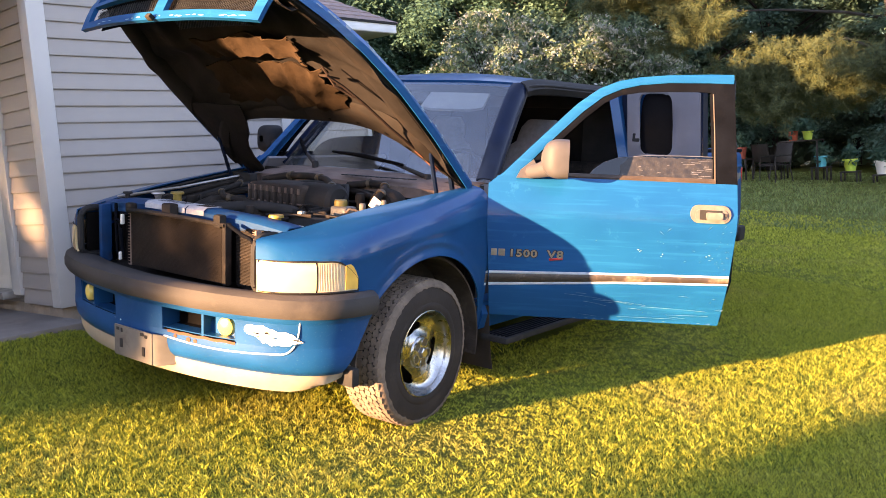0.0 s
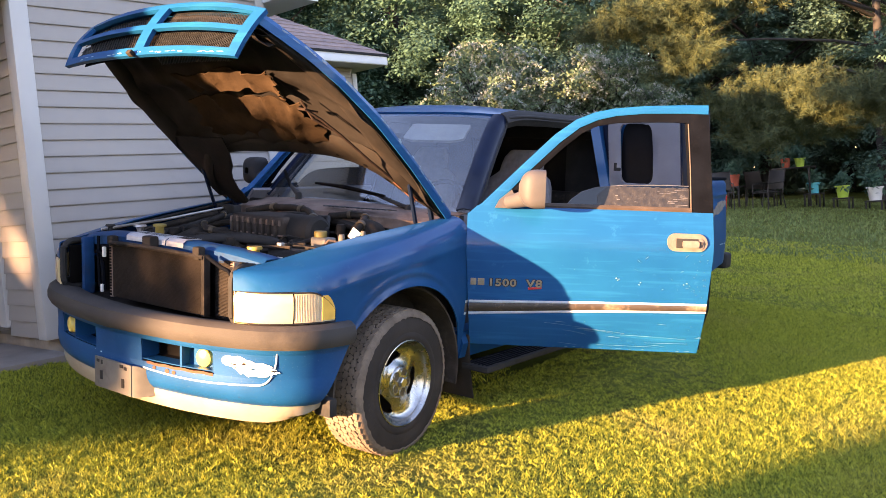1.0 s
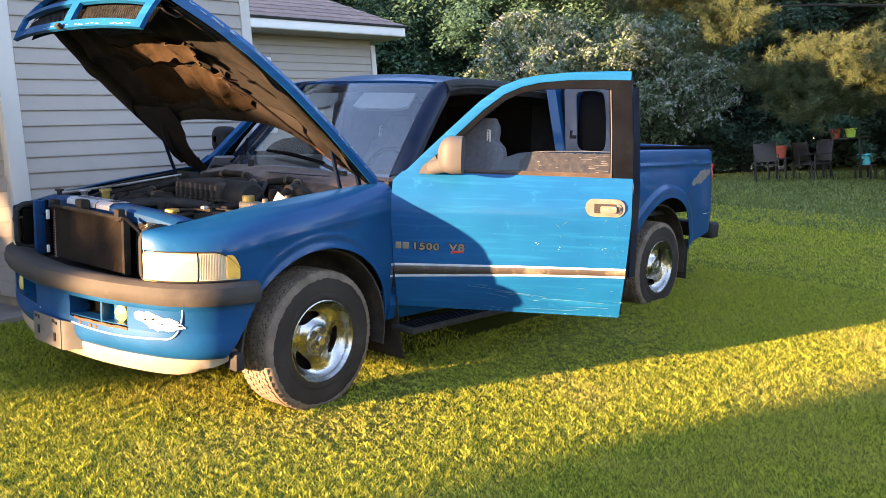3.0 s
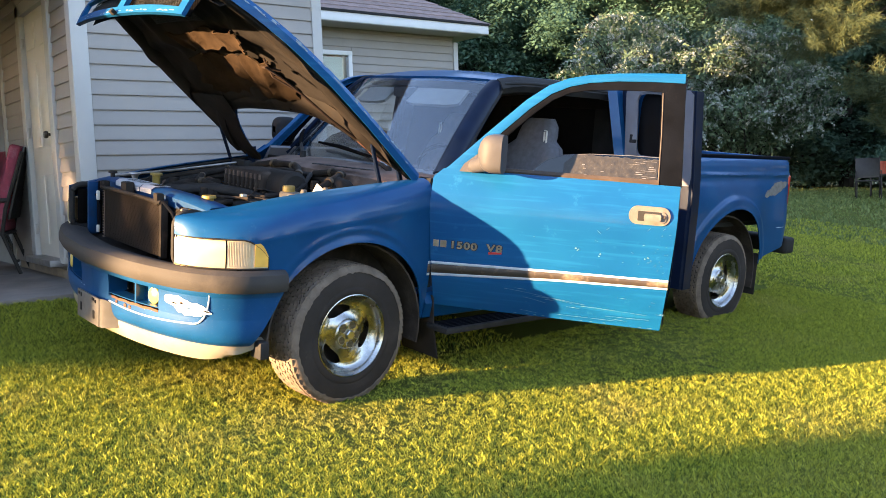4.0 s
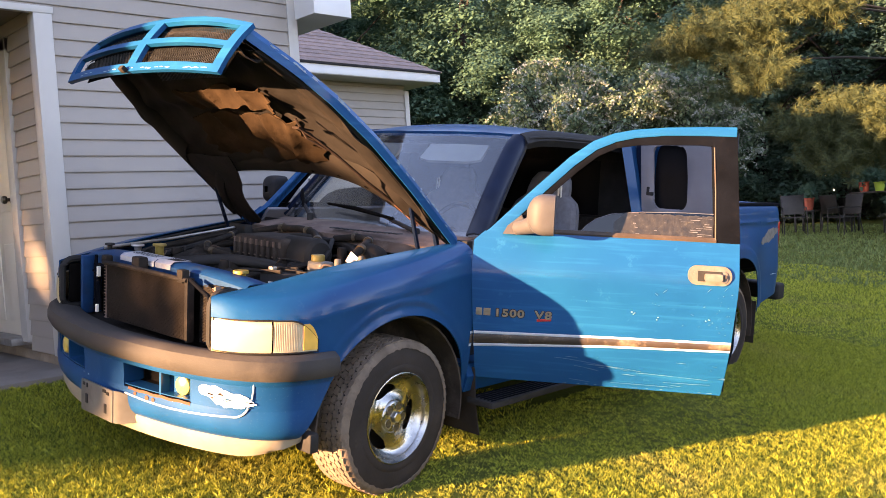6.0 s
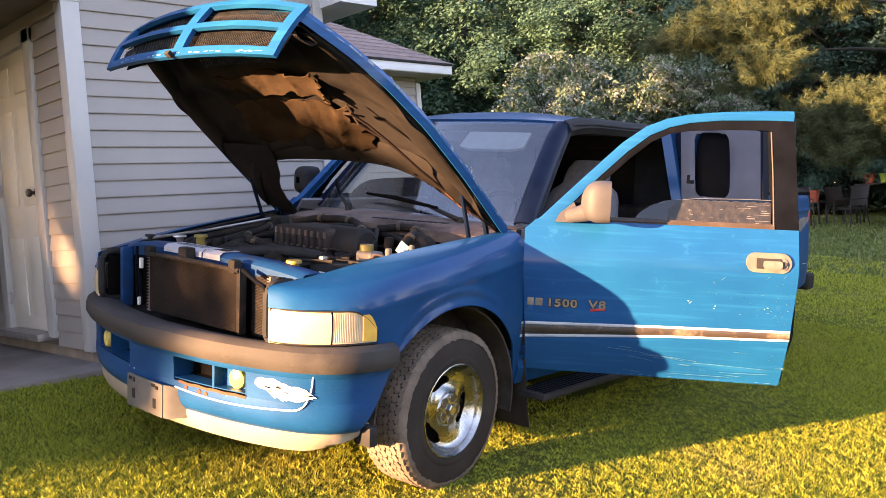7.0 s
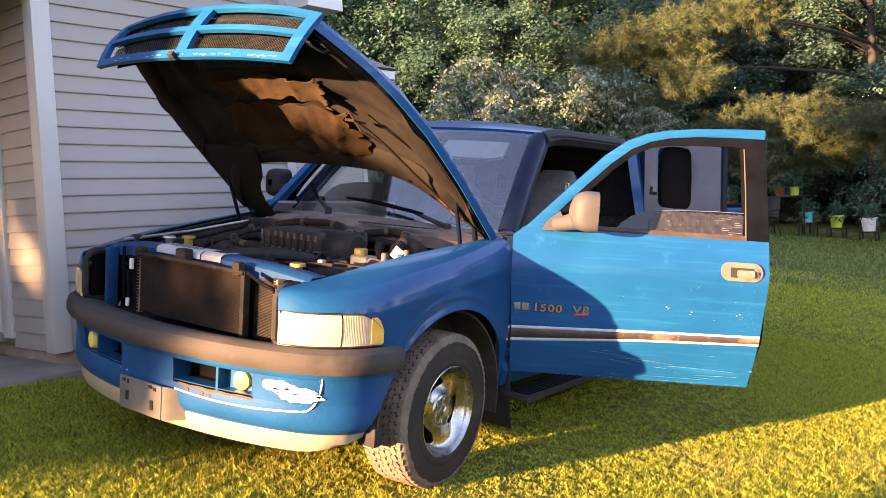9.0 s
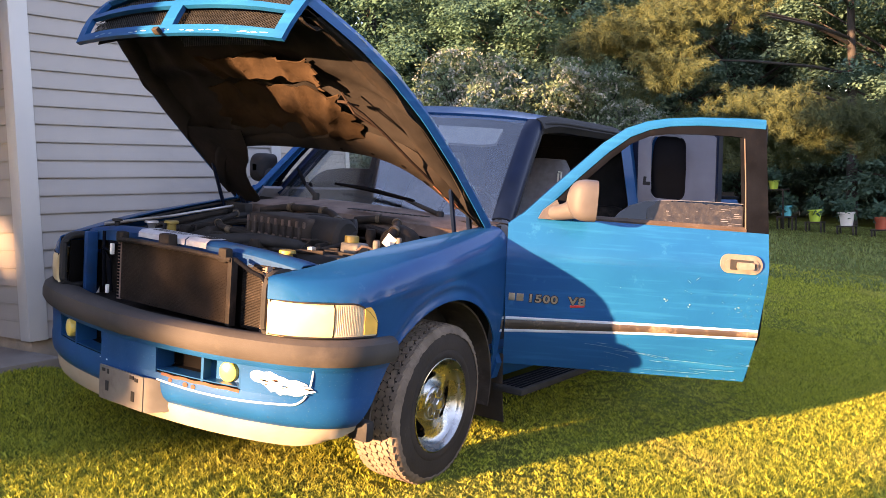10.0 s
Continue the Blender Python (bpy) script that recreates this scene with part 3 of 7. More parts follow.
def wing():
    xw, y0, y1, zt = -5.35, 0.9, 5.83, 3.1
    b = bmesh.new()
    box((0.14, 2.1, 2.9), (xw - 0.07, y0 + 1.05, 1.6), bm=b)
    box((0.14, 1.83, 2.9), (xw - 0.07, 4.915, 1.6), bm=b)
    box((0.14, 1.0, 1.7), (xw - 0.07, 3.5, 1.0), bm=b)
    box((0.14, 1.0, 0.25), (xw - 0.07, 3.5, 2.93), bm=b)
    box((6.0, 0.14, 2.9), (xw - 3.0, y1 - 0.07, 1.6), bm=b)
    box((0.13, 4.78, 0.16), (xw - 0.072, 3.3, 3.13), bm=b); box((5.8, 0.13, 0.16), (xw - 3.0, y1 - 0.072, 3.13), bm=b)
    box((0.02, 4.8, 0.05), (xw + 0.012, 3.35, 3.10), bm=b)
    w = tagged(part("wall_wing", b, SIDING, smooth=False, kind="structure"), "beige siding wall of the rear wing", "wall")
    siding(w, "y", y0, y1 - 0.08, 1.6, zt, xw, gaps=[(2.97, 4.03, 1.83, 2.83)])
    tagged(part("corner_trim", box((0.05, 0.08, 2.9), (xw + 0.01, y1 - 0.04, 1.6), 0.005), WHITE_TRIM, kind="structure"), "white corner board of the rear wing", "trim")
    b = bmesh.new()
    for y, z, sy, sz in ((3.5, 2.795, 1.04, 0.06), (3.5, 1.865, 1.04, 0.06), (3.005, 2.33, 0.06, 0.9), (3.985, 2.33, 0.06, 0.9)):
        box((0.07, sy, sz), (xw + 0.005, y, z), 0.008, bm=b)
    win = tagged(part("window_1", b, FASCIA, kind="structure"), "white vinyl framed window, grey panel behind it for reflected sky and blind", "window")
    part("pane", box((0.008, 0.92, 0.42), (xw - 0.03, 3.495, 2.555)), GLASS, win)
    part("pane", box((0.008, 0.92, 0.42), (xw - 0.045, 3.495, 2.115)), GLASS, win)
    part("meeting_rail", box((0.04, 0.92, 0.035), (xw - 0.03, 3.495, 2.335), 0.004), FASCIA, win)
    part("blind", box((0.01, 0.92, 0.86), (xw - 0.13, 3.495, 2.33)), BLIND, win, "grey-blue panel for the pane's reflected sky and blind")
    # soffit, fascia and hipped roof
    xe, ye, ze, p = -4.95, 6.1, 3.25, 0.60
    b = box((0.03, 5.6, 0.115), (xe, ye - 2.8, ze - 0.06), 0.004)
    box((6.0, 0.03, 0.115), (xe - 3.0, ye, ze - 0.06), 0.004, bm=b)
    tagged(part("fascia", b, FASCIA, kind="structure"), "white fascia board under the roof edge", "fascia")
    b = box((0.4, 5.3, 0.02), (xe - 0.2, ye - 2.95, ze - 0.115))
    box((6.0, 0.3, 0.02), (xe - 3.0, ye - 0.15, ze - 0.115), bm=b)
    tagged(part("soffit", b, WHITE_TRIM, kind="structure"), "white soffit under the eave", "soffit")
    r = tagged(new("roof_wing"), "brown asphalt shingle hip roof of the rear wing", "roof", kind="structure")
    run = 4.5
    n = 34
    for k in range(n):
        a, c = run * k / n, run * (k + 1) / n + 0.01
        b = bmesh.new()
        lo, hi = ze + 0.03 + p * a, ze + 0.018 + p * c
        xa, xc = xe + 0.03 - a, xe + 0.03 - c
        f = [(xa, 0.0, lo), (xa, ye + 0.03 - a, lo), (xc, ye + 0.03 - c, hi), (xc, 0.0, hi)]
        g = [(xa, ye + 0.03 - a, lo), (xe - 9, ye + 0.03 - a, lo), (xe - 9, ye + 0.03 - c, hi), (xc, ye + 0.03 - c, hi)]
        for q in (f, g):
            top = [b.verts.new(v) for v in q]
            bot = [b.verts.new((v[0], v[1], v[2] - (0.014 if i < 2 else 0.022))) for i, v in enumerate(q)]
            b.faces.new(top); b.faces.new(bot[::-1])
            for i in range(4):
                b.faces.new((top[i], bot[i], bot[(i + 1) % 4], top[(i + 1) % 4]))
        part("shingle_course", b, SHINGLE, r, smooth=False)
    part("drip_edge", box((0.02, 5.6, 0.03), (xe + 0.025, ye - 2.8, ze + 0.012)), BLACK, r)


near_building()
wing()

# ---- pickup truck ----
TRUCK = Matrix(((0.99095, -0.07152, 0.11361, -0.0636), (0.06748, 0.99696, 0.03895, -0.0792), (-0.11605, -0.03093, 0.99276, 0.1141), (0, 0, 0, 1)))
truck = new("pickup_truck")
truck.matrix_world = TRUCK
tagged(truck, "worn blue pickup truck with raised hood and open doors on grass", "pickup truck")


def mirrored(bm):
    """The same for the other side of the truck."""
    o = bm.copy()
    for v in o.verts:
        v.co.x = -v.co.x
    bmesh.ops.reverse_faces(o, faces=o.faces)
    return o


# plan of the nose: x outwards, y backwards
def chaikin(xs, ys, times=3):
    """The same line with its corners cut round."""
    P = np.stack([xs, ys], 1)
    for _ in range(times):
        a, b = P[:-1] * 0.75 + P[1:] * 0.25, P[:-1] * 0.25 + P[1:] * 0.75
        P = np.concatenate([P[:1], np.stack([a, b], 1).reshape(-1, 2), P[-1:]])
    return P[:, 0], P[:, 1]


NOSE = chaikin([-0.80, -0.785, -0.75, -0.66, -0.575, -0.49, -0.40, -0.2, 0.0, 0.3, 0.52], [0.69, 0.74, 0.815, 0.895, 0.938, 0.962, 0.978, 0.992, 0.998, 0.985, 0.972])


FENDER_IN = chaikin([-0.8, -0.5, 0, 0.42, 0.52], [0.685, 0.745, 0.80, 0.85, 0.86])
FENDER_TOP = chaikin([-0.8, -0.6, -0.3, 0, 0.42, 0.52], [0.955, 0.985, 1.045, 1.085, 1.135, 1.145])


def fender():
    ys = np.r_[np.linspace(-0.80, -0.5, 16), np.linspace(-0.478, 0.478, 40), 0.49, 0.505]
    rows = []
    for y in ys:
        xi = interp(y, *FENDER_IN)
        zt = interp(y, *FENDER_TOP)
        xo = interp(y, *NOSE)
        if y < -0.485:
            zb = interp(y, [-0.8, -0.66, -0.56, -0.5, -0.485], [0.876, 0.878, 0.870, 0.80, 0.715])
        elif abs(y) <= 0.479:
            zb = 0.37 + 0.475 * math.sqrt(max(0, 1 - (y / 0.482) ** 2))
            if y < -0.35:
                zb = max(zb, 0.60)
        else:
            zb = 0.40
        row = []
        n = 34
        for k in range(n + 1):
            over = min(0.15, 0.85 * (zt - zb))
            z = zt - over * (k / 22) ** 1.5 if k <= 22 else zt - over + (zb - zt + over) * (k - 22) / (n - 22)
            s = min(1.0, (zt - z) / 0.13)
            x = xi + (max(xo, xi + 0.004) - xi) * (1 - (1 - s) ** 2.35) ** 0.47
            x += 0.004 * math.exp(-((zt - z - 0.135) / 0.018) ** 2) * min(1, (y + 0.8) / 0.2)
            x -= 0.05 * max(0, (0.80 - z) / 0.4) ** 1.6
            d = z - zb
            if abs(y) < 0.479:
                x += (0.012 * math.exp(-(d / 0.025) ** 2) + 0.006 * math.exp(-((d - 0.065) / 0.014) ** 2)) * min(1.0, (0.479 - abs(y)) / 0.07)
            row.append((x, y, z))
        rows.append(row)
    return sheet(rows, 0.006)


lab = "dusty blue front fender"
f_l = part("front_fender", fender(), PAINT, truck, lab)
f_r = part("front_fender", mirrored(fender()), PAINT, truck, lab)


def arch_liner(y0, x_out, rad=0.47, zc=0.37):
    rows = []
    for k in range(25):
        t = radians(-12 + 196 * k / 24)
        rows.append([(x, y0 + rad * math.cos(t), zc + rad * math.sin(t)) for x in (x_out, x_out - 0.2, x_out - 0.36)])
    b = sheet(rows, -0.01)
    wall = [[(x_out - 0.37, y0 + 0.46 * math.cos(radians(180 * k / 16)) * q, zc + 0.46 * math.sin(radians(180 * k / 16)) * q) for q in (0.15, 0.6, 1.0)] for k in range(17)]
    return sheet(wall, 0.006, b)


for sx in (1, -1):
    for y0, xo, rad in ((0.0, 0.955, 0.468), (3.523, 0.95, 0.50)):
        b = arch_liner(y0, xo, rad)
        part("wheel_arch_liner", b if sx > 0 else mirrored(b), LINER, truck, "dusty wheel arch liner")

# the side stripe begins on the fender
for sx, f_ in ((1, f_l), (-1, f_r)):
    for z0, z1, m_ in ((0.655, 0.698, STRIPE), (0.703, 0.716, SILVER_LINE), (0.639, 0.651, SILVER_LINE)):
        rows = [[(sx * (interp(y, *NOSE) - 0.05 * max(0, (0.80 - z) / 0.4) ** 1.6 + 0.008), y, z) for z in np.linspace(z0, z1, 3)] for y in np.linspace(0.485, 0.504, 3)]
        part("pinstripe", sheet(rows, 0.002), m_, f_)

# front lamps, wrapped round the corner
def lamp_band(y0, y1, z0, z1, out, n=10):
    rows = []
    for k in range(n + 1):
        y = y0 + (y1 - y0) * k / n
        x = interp(y, *NOSE)
        nx = 0.55 + 0.45 * (y + 0.8) / 0.35
        rows.append([(x + out * nx * b, y - out * (1 - nx) * b, z0 + (z1 - z0) * t) for t, b in ((0, 0.2), (0.12, 0.8), (0.5, 1.0), (0.88, 0.8), (1, 0.2))])
    return sheet(rows, 0.012)


def turn_lamp():
    rows = []
    for k in range(11):
        y = -0.655 + (0.175) * k / 10
        x = interp(y, *NOSE) + 0.012
        top = 0.871 - 0.085 * max(0, (k - 3) / 7) ** 2
        rows.append([(x, y, 0.746 + (top - 0.746) * t) for t in (0, 0.25, 0.5, 0.75, 1)])
    return sheet(rows, 0.012)


for sx in (1, -1):
    fix = (lambda b: b) if sx > 0 else mirrored
    h = part("headlamp", fix(lamp_band(-0.80, -0.657, 0.738, 0.873, 0.02)), LAMP_LENS, truck, "yellowed headlamp lens")
    t = part("turn_lamp", fix(turn_lamp()), CLEAR_LENS, truck, "ribbed clear and amber turn signal lens")
    for k in range(17):
        y = -0.648 + 0.0062 * k
        x = interp(y, *NOSE) + 0.0125
        top = 0.866 - 0.085 * max(0, ((y + 0.655) / 0.0175 - 3) / 7) ** 2
        part("lens_rib", fix(tube([(x, y, 0.752), (x + 0.001, y, (0.752 + top) / 2), (x, y, top)], 0.0014, 5)), CLEAR_LENS, t)
    # black gasket round both lenses
    edge_ = [(interp(y, *NOSE) + 0.013, y, 0.742) for y in np.linspace(-0.80, -0.482, 14)]
    edge_ += [(interp(y, *NOSE) + 0.013, y, 0.875 - 0.085 * max(0, ((y + 0.655) / 0.0175 - 3) / 7) ** 2) for y in np.linspace(-0.482, -0.80, 18)]
    part("lamp_gasket", fix(tube(edge_, 0.0035, 6, closed=True)), BLACK, truck)
    part("amber_corner", fix(sheet([[(interp(y, *NOSE) + 0.016, y, z) for z in np.linspace(0.752, 0.862 - 0.075 * ((y + 0.53) / 0.05) ** 2 if y > -0.53 else 0.858, 5)] for y in np.linspace(-0.545, -0.485, 6)], 0.006)), AMBER, t, "amber lens corner")
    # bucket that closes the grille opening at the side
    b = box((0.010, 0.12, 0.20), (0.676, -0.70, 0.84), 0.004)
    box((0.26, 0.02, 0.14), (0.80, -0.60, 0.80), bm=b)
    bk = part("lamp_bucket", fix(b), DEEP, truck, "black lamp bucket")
    part("bucket_rim", fix(tube([(0.672, y, z) for y, z in rounded(-0.795, -0.64, 0.722, 0.965, 0.055, 5)], 0.017, 8, closed=True)), BLACK, bk, "rounded black bucket rim")

# ---- bumper ----
BX = [0, 0.15, 0.35, 0.52, 0.68, 0.80, 0.89, 0.95, 0.98, 0.985, 0.985]
BY = [-0.925, -0.915, -0.893, -0.862, -0.815, -0.765, -0.70, -0.62, -0.52, -0.45, -0.405]
BX, BY = chaikin(BX, BY)
_bs = np.r_[0, np.cumsum(np.hypot(np.diff(BX), np.diff(BY)))]


def plan(s, out=0.0):
    """A point of the bumper's plan, s metres from its middle, out metres outside it."""
    a = abs(s)
    x, y = np.interp(a, _bs, BX), np.interp(a, _bs, BY)
    x2, y2 = np.interp(a + 0.02, _bs, BX), np.interp(a + 0.02, _bs, BY)
    x1, y1 = np.interp(max(0, a - 0.02), _bs, BX), np.interp(max(0, a - 0.02), _bs, BY)
    tx, ty = x2 - x1, y2 - y1
    l = math.hypot(tx, ty) + 1e-9
    x, y = x + out * ty / l, y - out * tx / l
    return (x if s >= 0 else -x), y


S_END = float(_bs[-1])


def sx_of(x):
    return float(np.interp(x, BX[:-2], _bs[:-2]))


def bumper_band(s0, s1, prof, thick=0.006, n=40):
    rows = []
    for k in range(n + 1):
        s = s0 + (s1 - s0) * k / n
        # the lower part of each end is cut away towards the wheel
        row = []
        for o, z in prof:
            cutaway = 0.15 * max(0.0, (0.63 - z) / 0.25) ** 1.2 * max(0.0, (abs(s) - 0.6 * S_END) / (0.4 * S_END)) ** 1.5
            row.append((*plan(s - math.copysign(cutaway, s), o), z))
        rows.append(row)
    return sheet(rows, thick)


COVER_HI = [(0.004, 0.645), (0.006, 0.635), (-0.004, 0.61)]
COVER_MID = [(-0.004, 0.61), (-0.008, 0.56), (-0.008, 0.505)]
COVER_LO = [(-0.008, 0.505), (-0.006, 0.48), (-0.006, 0.455), (-0.009, 0.43), (-0.015, 0.408), (-0.028, 0.388), (-0.05, 0.378)]
bm = bumper_band(-S_END, S_END, COVER_HI, n=80)
d0, d1 = sx_of(0.185), sx_of(0.605)
bumper = part("front_bumper", bumper_band(-S_END, S_END, COVER_LO, n=80), PAINT_BUMPER, truck, "scraped blue front bumper cover with a grey rubber top")
part("upper_band", bm, PAINT_BUMPER, bumper)
for a, c in ((-S_END, -d1), (-d0, d0), (d1, S_END)):
    part("bumper_face", bumper_band(a, c, COVER_MID, n=24), PAINT_BUMPER, bumper)
pad = [(-0.10, 0.705), (-0.04, 0.722), (0.012, 0.724), (0.03, 0.712), (0.036, 0.69), (0.036, 0.665), (0.028, 0.648), (0.0, 0.642)]
part("bumper_pad", bumper_band(-S_END, S_END, pad, 0.012, 80), PAD, bumper, "grey rubber bumper top pad")
rows = []
for s in np.linspace(-S_END + 0.06, S_END - 0.06, 80):
    e = max(0.0, (abs(s) - (S_END - 0.50)) / 0.44)
    lo = 0.298 + 0.075 * e ** 1.6
    rows.append([(*plan(s, o - 0.03 * e), max(z, lo) if k else z) for k, (o, z) in enumerate(((-0.05, 0.40), (-0.030, 0.394), (-0.028, 0.37), (-0.034, 0.335), (-0.048, 0.305), (-0.07, 0.298)))])
part("valance", sheet(rows, 0.005), VALANCE, bumper, "off-white unpainted lower valance")
for sx in (1, -1):
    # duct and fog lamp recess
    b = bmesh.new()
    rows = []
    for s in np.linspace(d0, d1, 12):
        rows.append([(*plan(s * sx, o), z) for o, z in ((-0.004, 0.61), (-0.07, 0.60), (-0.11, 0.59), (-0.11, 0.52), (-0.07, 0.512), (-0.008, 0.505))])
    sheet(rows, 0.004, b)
    # the duct's inner shade is put into its near-black colour
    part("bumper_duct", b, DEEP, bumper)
    b = bmesh.new()
    dv = sx_of(0.43)
    for s in (d0, dv, d1):
        rows = [[(*plan(s * sx, o), z) for z in (0.505, 0.56, 0.61)] for o in (-0.008, -0.05, -0.10)]
        sheet(rows, 0.012, b)
    rows = [[(*plan(s * sx, o), 0.51 + 0.004) for s in np.linspace(d0, d1, 8)] for o in (-0.006, -0.05, -0.10)]
    sheet(rows, 0.004, b)
    rows = [[(*plan(s * sx, -0.055), z) for z in (0.505, 0.56, 0.61)] for s in np.linspace(dv, d1, 6)]
    sheet(rows, 0.006, b)
    part("duct_surround", b, PAINT, bumper)
    px, py = plan(sx_of(0.52 if sx > 0 else 0.535) * sx, -0.046 if sx > 0 else -0.016)
    fl = lathe([(0.0, -0.012), (0.026, -0.0105), (0.038, -0.006), (0.0425, 0.002), (0.043, 0.03)], 28, axis="Y")
    part("fog_lamp", fl, FOG, bumper, "round yellowed fog lamp", m=Matrix.Translation((px, py, 0.556)) @ pose(0, 0, 0, 0, 0, 16 * sx))
# silver groove line and scraped primer patch
pts = []
s_turn = S_END - 0.44
for s in np.linspace(sx_of(0.20), s_turn, 24):
    pts.append((*plan(s, 0.002), 0.478 - 0.012 * math.sin((s - sx_of(0.20)) / (s_turn - sx_of(0.20)) * math.pi)))
for k in range(1, 15):
    a = math.pi / 2 * k / 14
    pts.append((*plan(s_turn + 0.095 * math.sin(a) ** 0.9, 0.002), 0.478 + 0.145 * (1 - math.cos(a)) ** 1.2))
part("silver_line", tube(pts, 0.0042, 6), SILVER_LINE, bumper, "silver painted groove line")
random.seed(4)
rows = []
for k in range(30):
    t = k / 29
    s = sx_of(0.645) + (sx_of(0.878) - sx_of(0.645)) * t
    zc = 0.574 - 0.042 * t + 0.005 * math.sin(t * 9)
    hh = 0.034 * math.sin(math.pi * min(1, t * 1.02 + 0.01)) ** 0.5 * (1.0 + 0.35 * noise.noise((t * 7, 0.4, 0))) * (1 - 0.45 * max(0, (t - 0.6) / 0.4)) + 0.001
    rows.append([(*plan(s, 0.003), zc + hh * q * (1 + 0.25 * noise.noise((t * 16, q * 2, 3.0)))) for q in (-1, -0.5, 0, 0.5, 1)])
part("scraped_primer", sheet(rows, 0.002), WHITE_PRIMER, bumper, "bare white primer where the paint is scraped off")
for k in range(16):
    s, z = sx_of(random.uniform(0.67, 0.86)), 0
    t = (s - sx_of(0.645)) / (sx_of(0.895) - sx_of(0.645))
    z = 0.574 - 0.042 * t + random.uniform(-0.022, 0.022)
    l, h = random.uniform(0.008, 0.045), random.uniform(0.001, 0.0035)
    rows = [[(*plan(s + l * u, 0.0062), z + h * q * math.sin(math.pi * min(0.97, max(0.06, u))) - 0.12 * l * u) for q in (-1, 1)] for u in np.linspace(0, 1, 6)]
    part("paint_fleck", sheet(rows, 0.001), (PAINT_BUMPER, TRIM, PAINT_BUMPER, RUST)[k % 4], bumper)
for k in range(60):
    s, z = random.uniform(-0.9, 0.95), random.uniform(0.40, 0.50) if k % 3 else random.uniform(0.615, 0.64)
    l, h = random.uniform(0.003, 0.014), random.uniform(0.001, 0.003)
    rows = [[(*plan(s + l * u, -0.001 if z > 0.6 else interp(z, [0.40, 0.42, 0.45, 0.5], [-0.013, -0.006, -0.001, -0.001])), z + h * q) for q in (-1, 1)] for u in (0, 0.5, 1)]
    part("stone_chip", sheet(rows, 0.002), WHITE_PRIMER if k % 4 else RUST, bumper)
rows = [[(*plan(s, 0.0), 0.503 + 0.006 * q + 0.002 * math.sin(s * 60)) for q in (-1, 1)] for s in np.linspace(sx_of(0.22), sx_of(0.6), 16)]
part("rusty_edge", sheet(rows, 0.002), RUST, bumper)
for x_, z_, r_ in ((0.27, 0.487, 0.010), (0.35, 0.483, 0.013), (0.39, 0.482, 0.011)):
    rows = [[(*plan(sx_of(x_) + r_ * math.cos(a) * q, 0.0006), z_ + r_ * 0.8 * math.sin(a) * q) for q in (0.05, 1)] for a in np.linspace(0, 2 * math.pi, 13)]
    part("rust_spot", sheet(rows, 0.0015), RUST, bumper)
# plate bracket
b = box((0.295, 0.010, 0.145), (0.015, -0.945, 0.41), 0.004)
rows = [[(0.163 + 0.085 * t, -0.945 + 0.075 * t ** 1.5, 0.41 + q * (0.072 - 0.045 * max(0, t - 0.35) * (1 if q > 0 else 0.3))) for q in (-1, -0.5, 0, 0.5, 1)] for t in np.linspace(0, 1, 8)]
sheet(rows, 0.006, b)
br = part("plate_bracket", b, BRACKET, truck, "bare beige licence plate bracket")
for x, z, w_, h_ in ((-0.075, 0.40, 0.02, 0.042), (0.10, 0.39, 0.02, 0.042), (-0.10, 0.465, 0.02, 0.014), (0.09, 0.468, 0.025, 0.014), (-0.07, 0.462, 0.012, 0.02), (0.12, 0.462, 0.02, 0.014)):
    part("slot", box((w_, 0.004, h_), (x, -0.9515, z), 0.001), BLACK, br)

# ---- nose: radiator, support, grille opening ----
b = box((0.70, 0.03, 0.27), (0.055, -0.735, 0.855), 0.004)
rad = part("radiator", b, FOAM, truck, "dusty brown radiator core")
for k in range(46):
    part("fin", box((0.69, 0.004, 0.0026), (0.055, -0.7495, 0.728 + k * 0.0056)), FOAM, rad)
for x in (-0.305, 0.415):
    bb = box((0.026, 0.035, 0.28), (x, -0.735, 0.855), 0.004)
    part("side_tank", bb, COWL if x < 0 else SOOT, rad)
for k in range(18):
    part("rivet_slot", box((0.011, 0.004, 0.009), (-0.305, -0.7545, 0.73 + k * 0.0145)), DEEP, rad)
b = box((0.20, 0.02, 0.27), (0.52, -0.675, 0.84))
fan = part("rear_core", b, FOAM, truck, "dark radiator core set further back")
for k in range(40):
    part("fin", box((0.19, 0.004, 0.0028), (0.52, -0.687, 0.716 + k * 0.0064)), SOOT, fan)
strip = part("core_side", box((0.012, 0.03, 0.27), (0.6, -0.715, 0.845), 0.003), COWL, truck, "dusty brown core side strip")
for k in range(24):
    part("tooth", box((0.016, 0.012, 0.0055), (0.586, -0.722, 0.722 + k * 0.0108), 0.001), COWL, strip)
part("side_plate", sheet([[(0.612 + 0.05 * u, -0.735 - 0.045 * u ** 2, z) for u in np.linspace(0, 1, 6)] for z in np.linspace(0.70, 0.965, 8)], 0.006), LINER, truck, "dusty grey-brown side plate")
part("support_post", box((0.03, 0.06, 0.30), (-0.60, -0.70, 0.84), 0.01), PAINT_BAY, truck)
